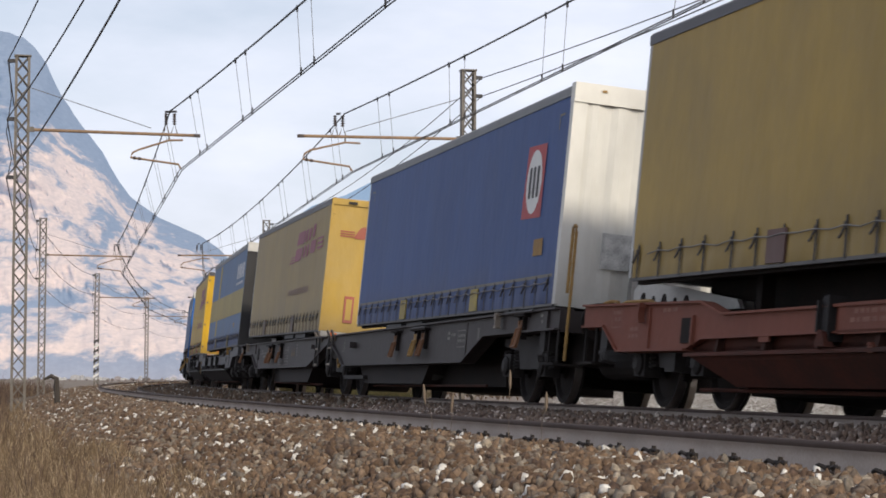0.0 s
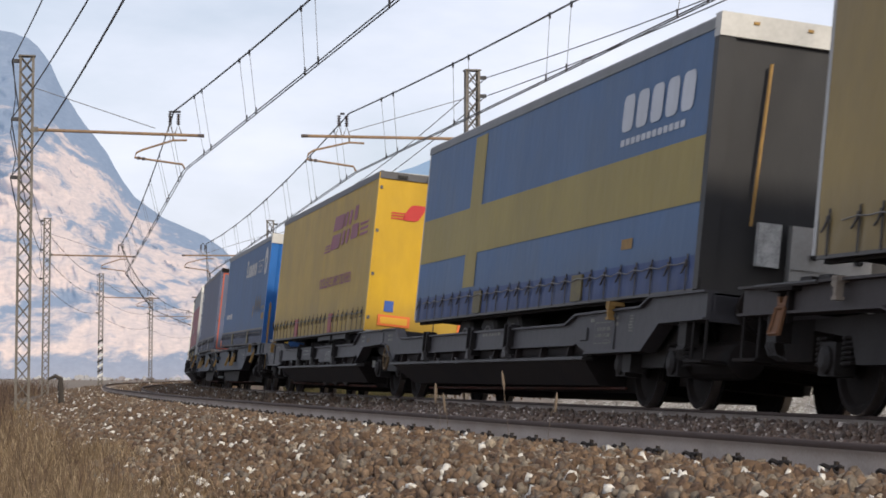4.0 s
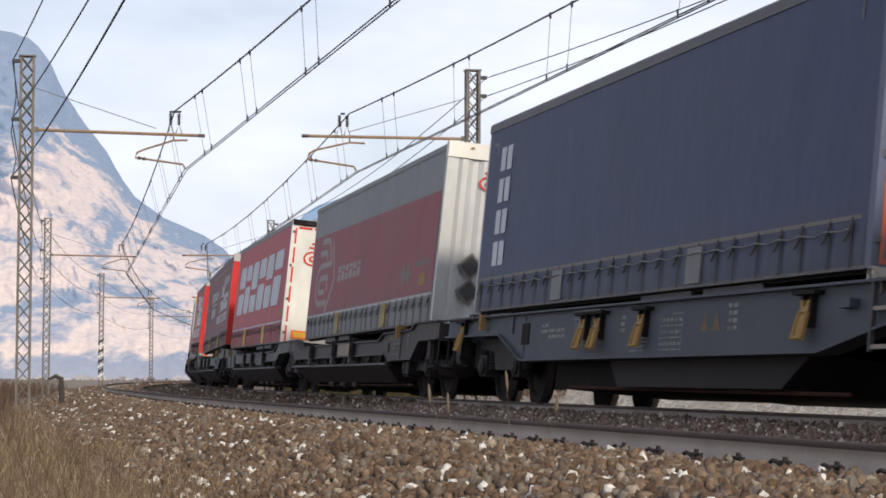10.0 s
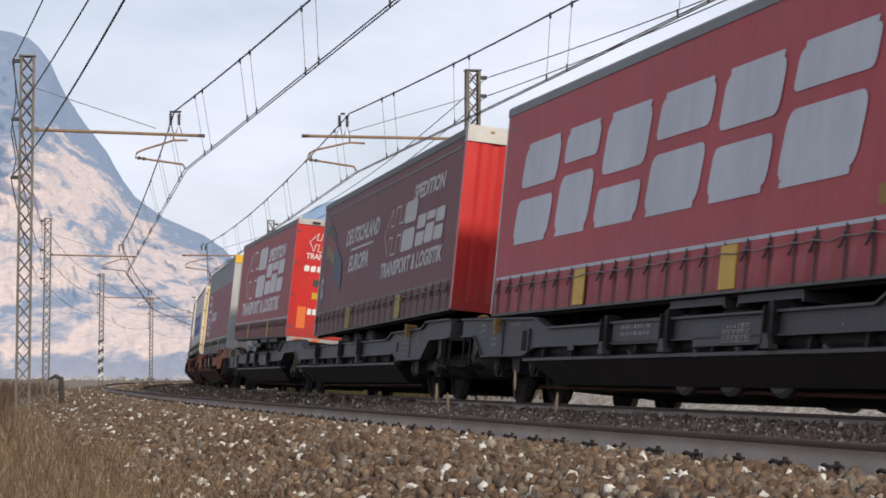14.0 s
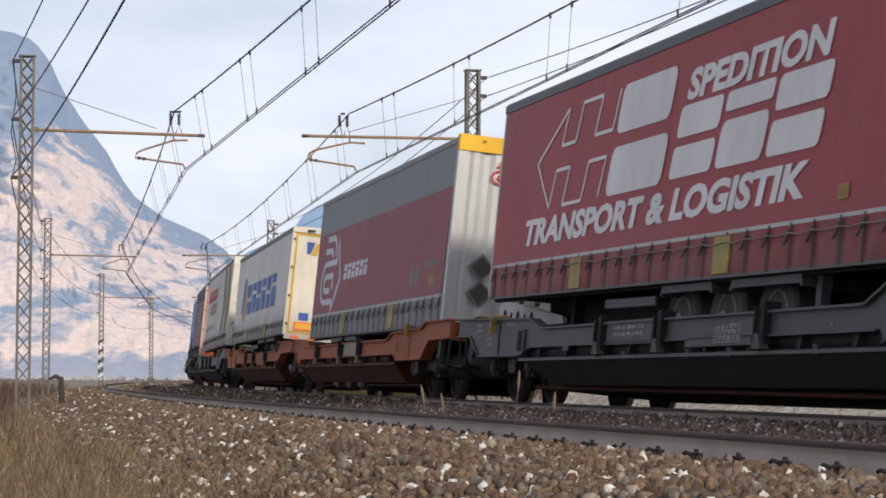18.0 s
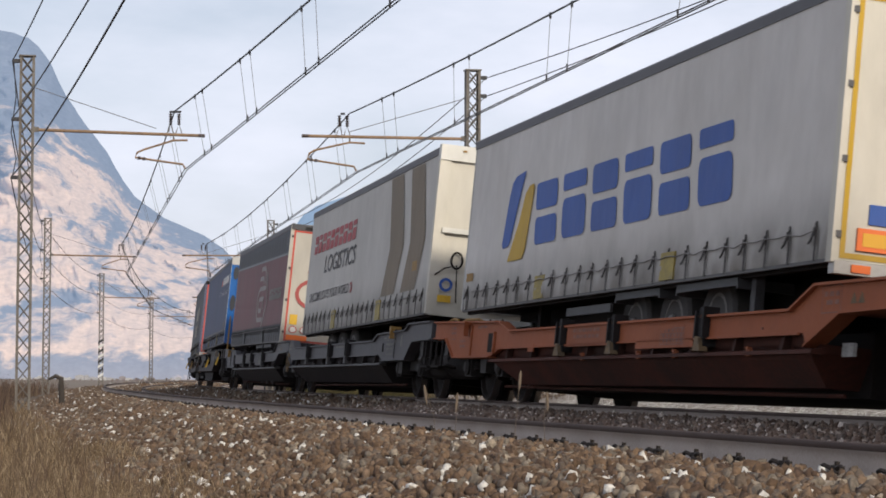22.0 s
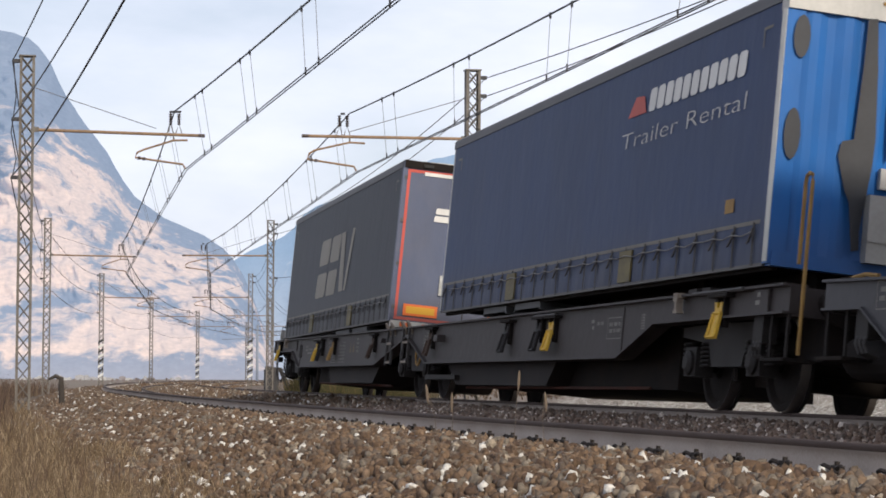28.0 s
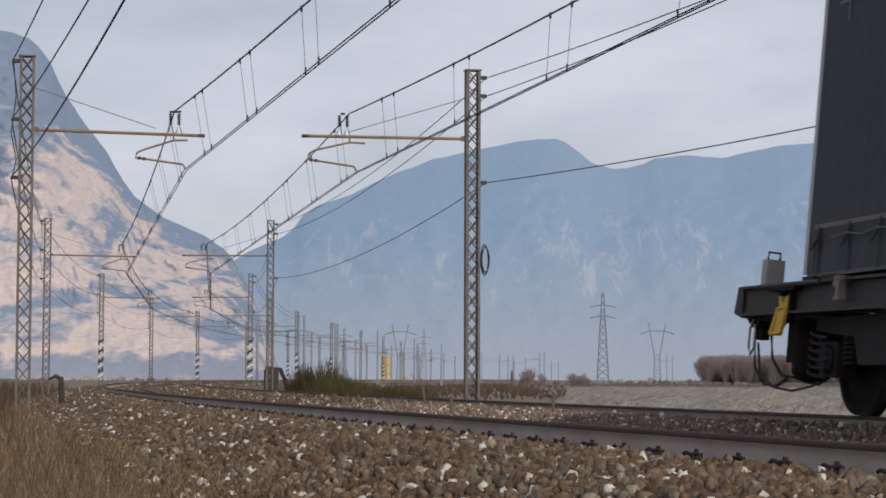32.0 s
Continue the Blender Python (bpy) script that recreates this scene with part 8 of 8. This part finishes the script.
h = tall(13)
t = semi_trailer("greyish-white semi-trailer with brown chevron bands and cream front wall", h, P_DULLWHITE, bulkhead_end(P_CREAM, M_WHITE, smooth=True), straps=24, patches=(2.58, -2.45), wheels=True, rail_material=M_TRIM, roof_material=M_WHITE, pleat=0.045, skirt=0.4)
a13 = lambda x, z: zz(13, x, z)
paste("emblem", t, mark_row(6.1, 0.7, a13(3, 2.97), a13(3, 3.36), 10, 0.1, 0.18, [SPLIT, UPPER]), P_REDINK, side())
letter(t, "LOGISTICS", P_INK, "side", 4.45, 0.6, a13(2, 2.49), a13(2, 2.86), shear=0.12, bold=0.012)
letter(t, "UNCOMPLICATE YOUR WORLD", P_INK, "side", 6.15, 1.05, a13(3, 1.93), a13(3, 2.12), bold=0.008)
paste("chevrons", t, stripe([(0.9, a13(1, 1.93)), (0.8, a13(1, 2.04)), (0.9, a13(1, 2.14))], 0.05) + stripe([(0.75, a13(1, 1.93)), (0.65, a13(1, 2.04)), (0.75, a13(1, 2.14))], 0.05), P_REDINK, side())
for x in (-2.6, -4.45):
    d = 1.12
    paste("brown_band", t, [[(x + 0.05, 0.43), (x - 1.2, 0.43), (x - 1.72, a13(x, 2.56)), (x - 0.45, a13(x, 2.56))], [(x - 0.45, a13(x, 2.56)), (x - 1.72, a13(x, 2.56)), (x - d, h - 0.15), (x, h - 0.15)]], P_BROWNBAND, side())
yellow_note(t, -5.3, 0.75, 0.4, 0.16)
part("wall_rail", boxed(-6.86, -6.80, -1.2, 1.15, 1.31, 1.39), M_WHITE, t)
part("wall_seam", boxed(-6.82, -6.79, 0.62, 0.64, 0.12, 1.31), M_MARK, t)
part("cable_coil", tube(bmesh.new(), [(-6.84, 0.86 + 0.09 * math.cos(k * 0.3307), 0.88 + 0.13 * math.sin(k * 0.3307)) for k in range(39)], 0.017, 6), M_UNDER, t)
part("spare_cable", tube(bmesh.new(), [(-6.83, 1.2, 0.62), (-6.85, 1.05, 0.74), (-6.86, 0.86, 0.8), (-6.86, 0.84, 0.5), (-6.86, 0.82, 0.2)], 0.012, 5), M_UNDER, t)
paste("round_badge", t, disc(-1.0, 0.48, 0.11, 0.11, 20, 0.6), P_BLUEPRINT, nose(0.03))
paste("yellow_badge", t, [[(-1.12, 0.2), (-0.9, 0.2), (-0.9, 0.31), (-1.12, 0.31)]], M_YELLOW, nose(0.03))
put(t, 13)

h = tall(14)
t = semi_trailer("dark maroon semi-trailer with grey upper strip and soiled white rear doors", h, P_DRED, door_end(paint("soiled_white_doors", (0.50, 0.475, 0.42), 0.35, film=(0.34, 0.29, 0.22)), border=P_REDEDGE, border_width=0.045, plate=False, header=M_TRIM), straps=25, patches=(2.58, -2.45), skirt_material=P_COAL, rail_material=M_TRIM, skirt=0.42, wheel_side=-1, patch_material=P_COAL)
a14 = lambda x, z: zz(14, x, z)
paste("upper_strip", t, [[(6.7, a14(6.7, 3.5)), (-6.65, a14(-6.6, 3.28)), (-6.65, h - 0.14), (6.7, h - 0.14)]], P_COAL, side(0.003))
paste("strip_line", t, [[(6.7, a14(6.7, 3.44)), (-6.65, a14(-6.6, 3.22)), (-6.65, a14(-6.6, 3.28)), (6.7, a14(6.7, 3.5))]], P_GREY, side(0.0035))
# a row of darker blotches along the upper strip
STRIP_BLOTCH = paint("dark_blotch", (0.013, 0.014, 0.019), 0.3, film=(0.025, 0.025, 0.029))
for k in range(21):
    x = 6.2 - 0.6 * k + random.uniform(-0.05, 0.05)
    za, zb = zz(14, x, 3.5 - 0.016 * (6.6 - x)), h - random.uniform(0.2, 0.3)
    paste("stain_mark", t, [[(x + 0.17, za + 0.03), (x - 0.15, za + 0.02), (x - 0.17, (za + zb) / 2), (x - 0.1, zb), (x + 0.12, zb), (x + 0.19, (za + zb) / 2)]], STRIP_BLOTCH, side(0.0055))
loop_mark(t, P_MIDPRINT, -0.1, -2.75, a14(-1, 1.68), a14(-1, 3.2), 0.12, side(0.006))
paste("emblem", t, mark_row(-3.3, -6.1, a14(-5, 2.22), a14(-5, 2.5), 6, 0.12, 0.2, [SPLIT, UPPER]), P_DIMPRINT, side(0.006))
loop_mark(t, paint("faded_red_print", (0.40, 0.075, 0.075), 0.3), -1.05, 0.9, 0.75, 1.95, 0.085, nose(0.016))
paste("warning_label", t, [[(-1.1, 0.42), (-0.92, 0.42), (-0.92, 0.66), (-1.1, 0.66)]], M_YELLOW, nose(0.016))
for k, s in enumerate(("70", "80")):
    y = -1.0 + 0.26 * k
    paste("speed_ring", t, disc(y, 0.3, 0.095, 0.085, 20, 0.8), P_CRIMSON, nose(0.018))
    paste("speed_disc", t, disc(y, 0.3, 0.076, 0.068), P_WPRINT, nose(0.017))
    letter(t, s, P_INK, "nose", -y + 0.045, -y - 0.045, 0.265, 0.335, bold=0.01)
    part("placard_holder", prism(bmesh.new(), [(0.42 - 0.55 * k, 0.15), (0.62 - 0.55 * k, 0.37), (0.42 - 0.55 * k, 0.59), (0.22 - 0.55 * k, 0.37)], -6.825, -6.812, "x"), M_ALU, t)
paste("orange_strip", t, [[(-1.15, 0.05), (-0.65, 0.05), (-0.65, 0.17), (-1.15, 0.17)]], M_REFLECT, nose(0.018))
corner_ticks(t, h)
put(t, 14)

h = tall(15)
t = semi_trailer("navy-curtained semi-trailer with white lettering and bright blue front wall", h, P_NAVY, bulkhead_end(P_BLUEWALL, M_CAP), straps=24, patches=(2.58, -2.45), hem=P_DIMPRINT, skirt_material=P_NAVY, rail_material=M_TRIM, roof_material=M_ALU, skirt=0.4, patch_material=M_DIMOLIVE)
a15 = lambda x, z: zz(15, x, z)
paste("flame_mark", t, [[(-2.05, a15(-2, 3.3)), (-2.7, a15(-2, 3.3)), (-2.6, a15(-2, 3.5)), (-2.3, a15(-2, 3.52))]], P_REDEDGE, side())
paste("emblem", t, mark_row(-2.8, -5.85, a15(-4, 3.3), a15(-4, 3.56), 11, 0.2, 0.15), P_WPRINT, side())
letter(t, "Trailer Rental", P_LIGHT, "side", -1.9, -5.9, a15(-4, 2.95), a15(-4, 3.13), shear=0.06, bold=-0.016)
yellow_note(t, -5.55, 0.56, 0.25, 0.14)
for z0, z1, y in ((1.98, 2.4, 1.13), (1.0, 1.5, 1.15)):
    paste("patch_mark", t, disc(-y, (z0 + z1) / 2, 0.085, (z1 - z0) / 2, 12), P_BARE, nose(0.045))
paste("bare_stripe", t, [[(-0.46, 0.2), (-0.38, 0.22), (-0.39, 0.4), (-0.31, 1.05), (-0.3, 1.3), (-0.33, 1.95), (-0.37, 2.46), (-0.47, 2.45), (-0.48, 2.0), (-0.52, 1.27), (-0.64, 1.24), (-0.67, 1.1), (-0.58, 0.78), (-0.52, 0.66)]], P_BARE, nose(0.045))
paste("bare_stripe", t, [[(-0.17, 1.1), (-0.1, 1.2), (-0.09, 1.7), (-0.13, 2.42), (-0.17, 2.1), (-0.19, 1.5)]], P_BARE, nose(0.045))
part("connector_panel", boxed(-6.9, -6.83, -0.2, 0.24, 0.82, 1.02), M_ALU, t, bevel=0.01)
part("connector_panel", boxed(-6.9, -6.83, -0.2, 0.22, 0.36, 0.6), M_ALU, t, bevel=0.01)
corner_ticks(t, h)
part("corner_line", boxed(-6.81, -6.70, 1.272, 1.29, 0.02, h - 0.22), M_WHITE, t)
put(t, 15)

h = tall(16)
t = semi_trailer("charcoal-curtained semi-trailer with faded beige mark and blue rear doors", h, P_COAL, door_end(P_BLUEDOOR, border=P_REDEDGE, border_width=0.05, bumper=M_WHITE), straps=24, patches=(2.58, -2.45), hem=P_DIMPRINT, skirt_material=P_COAL, rail_material=M_TRIM, skirt=0.42, wheel_side=-1, patch_material=M_DIMOLIVE)
a16 = lambda x, z: zz(16, x, z)
paste("emblem", t, cell(2.3, 1.0, a16(0, 1.98), a16(0, 3.2), 0.25, [(0, 0, 1, .42), (0, .56, 1, 1)]) + cell(0.85, -0.35, a16(0, 1.98), a16(0, 3.2), 0.25, [(0, 0, 1, .42), (0, .56, 1, 1)])
      + [[(-0.72, a16(0, 2.0)), (-1.2, a16(0, 2.0)), (-1.0, a16(0, 3.2)), (-0.5, a16(0, 3.2))], [(-1.3, a16(0, 2.0)), (-1.55, a16(0, 2.0)), (-2.15, a16(0, 3.2)), (-1.85, a16(0, 3.2))]], paint("beige_print", (0.26, 0.235, 0.195), 0.3), side())
paste("door_emblem", t, mark_row(-0.65, 0.55, h - 1.02, h - 0.78, 3, 0.1, 0.12, [SPLIT]), P_WPRINT, nose(0.016))
part("grey_flap", boxed(-6.83, -6.80, 0.28, 0.46, 0.5, 0.85), M_MARK, t)
part("warning_label", boxed(-6.82, -6.80, 0.0, 0.14, 0.3, 0.5), M_YELLOW, t)
paste("white_strip", t, [[(-0.9, h - 0.24), (1.1, h - 0.24), (1.1, h - 0.18), (-0.9, h - 0.18)]], P_WPRINT, nose(0.016))
paste("side_note", t, mark_row(0.15, 0.7, 0.35, 0.43, 6, 0), P_WPRINT, nose(0.016))
corner_ticks(t, h)
put(t, 16)

# wagons under them
# how far a wagon stands off its trailer
SET_OFF = {1: 0.2, 2: 0.2, 3: 0.3, 6: 0.1, 9: 0.5, 15: -0.15}
# paints of the catches from the buffer end on
CATCHES = {1: (M_RUSTY, M_RUSTY, M_OCHRE, M_RUSTY, None), 2: (M_RUSTY, M_RUSTY, M_RUSTY, M_RUSTY, None), 5: (M_OCHRE, M_OCHRE, M_OCHRE, M_OCHRE, M_OCHRE), 6: (M_OCHRE,) * 5,
           15: (M_YELLOW, M_YELLOW, M_CLAMP, M_CLAMP, M_RUSTDARK), 16: (M_YELLOW, M_YELLOW, M_CLAMP, M_OCHRE, M_RUSTDARK)}
for i, (kind, words, a, b, f) in enumerate((
        ("pocket", "rust-red pocket wagon, rear half, with worn paint", M_RUST_WAGON, M_HULL_RUST, -1), ("sill", "dark brown-grey wagon half with deep side sill and rusty catches", M_DUSK_WAGON, M_OCHRE, 1),
        ("sill", "dark brown-grey wagon half with ladder and rusty catches", M_DUSK_WAGON, M_OCHRE, -1), ("pocket", "dark grey pocket wagon, leading half, with grimy trough", M_GREY_WAGON, M_HULL_DARK, 1),
        ("pocket", "dark grey pocket wagon, rear half, with data panels", M_GREY_WAGON, M_HULL_DARK, -1), ("sill", "bluish-grey wagon half with yellow-brown container catches", M_BLUE_WAGON, M_OCHRE, 1),
        ("sill", "bluish-grey wagon half with white stencilled markings", M_BLUE_WAGON, M_OCHRE, -1), ("pocket", "dark grey pocket wagon, leading half, with soiled sill", M_DUSK_WAGON, M_HULL_DARK, 1),
        ("pocket", "dark grey pocket wagon, rear half, with black trough", M_GREY_WAGON, M_HULL_DARK, -1), ("pocket", "dark grey pocket wagon, leading half, with clamps", M_GREY_WAGON, M_HULL_DARK, 1),
        ("pocket", "dark grey pocket wagon, rear half, with clamps", M_GREY_WAGON, M_HULL_DARK, -1), ("pocket", "orange-brown pocket wagon, leading half, with bright end", M_ORANGE_WAGON, M_HULL_RUST, 1),
        ("pocket", "orange-brown pocket wagon, rear half, with brown trough", M_ORANGE_WAGON, M_HULL_RUST, -1), ("pocket", "grey pocket wagon, leading half, showing trailer wheels", M_GREY_WAGON, M_HULL_DARK, 1),
        ("pocket", "dark grey pocket wagon, rear half, with framed notices", M_GREY_WAGON, M_HULL_DARK, -1), ("sill", "dark wagon half with deep sill and bright yellow catches", M_DUSK_WAGON, M_YELLOW, 1),
        ("sill", "last dark wagon half with tail sign and yellow catches", M_DUSK_WAGON, M_YELLOW, -1))):
    if kind == "pocket":
        w = pocket_wagon(words, a, b, f, board=(i in (7, 11)), text_mat=M_SOFTMARK if i in (4, 8, 10) else M_RUSTMARK if a in (M_RUST_WAGON, M_ORANGE_WAGON) else M_DULLMARK, clamp_paint=a in (M_RUST_WAGON, M_ORANGE_WAGON))
        if i in (0, 10, 12):
            hitch_stand(w, 0.45 if i == 12 else 1.0)
    else:
        w = sill_wagon(words, a, f, CATCHES[i], M_SOFTMARK if a is M_BLUE_WAGON else M_DULLMARK, tail=(i == 16))
    TRAIN.append((w, FIT[i][0] + SET_OFF.get(i, 0.0), Matrix()))
# ---- what moves ----
def motions():
    for ob, o, local in TRAIN:
        walk(ob, [(t, rail_pose(o - travel(t)) @ local) for t in np.arange(0, 32.01, 0.5)])
    for k, (ob, x, y) in enumerate(STALKS):
        walk(ob, [(t, pose(x, y, -0.25, 0, 5.0 * math.sin(t * 5.1 + k * 1.9) + 3.5 * math.sin(t * 2.3 + k), 0)) for t in np.arange(0, 32.01, 0.2)])
    times = np.arange(0, 32.01, 2 / FPS)
    for w, ax in WHEELSETS:
        walk(w, [(t, pose(ax, 0, 0.46, 0, -math.degrees(travel(t) / 0.46), 0)) for t in times])


motions()
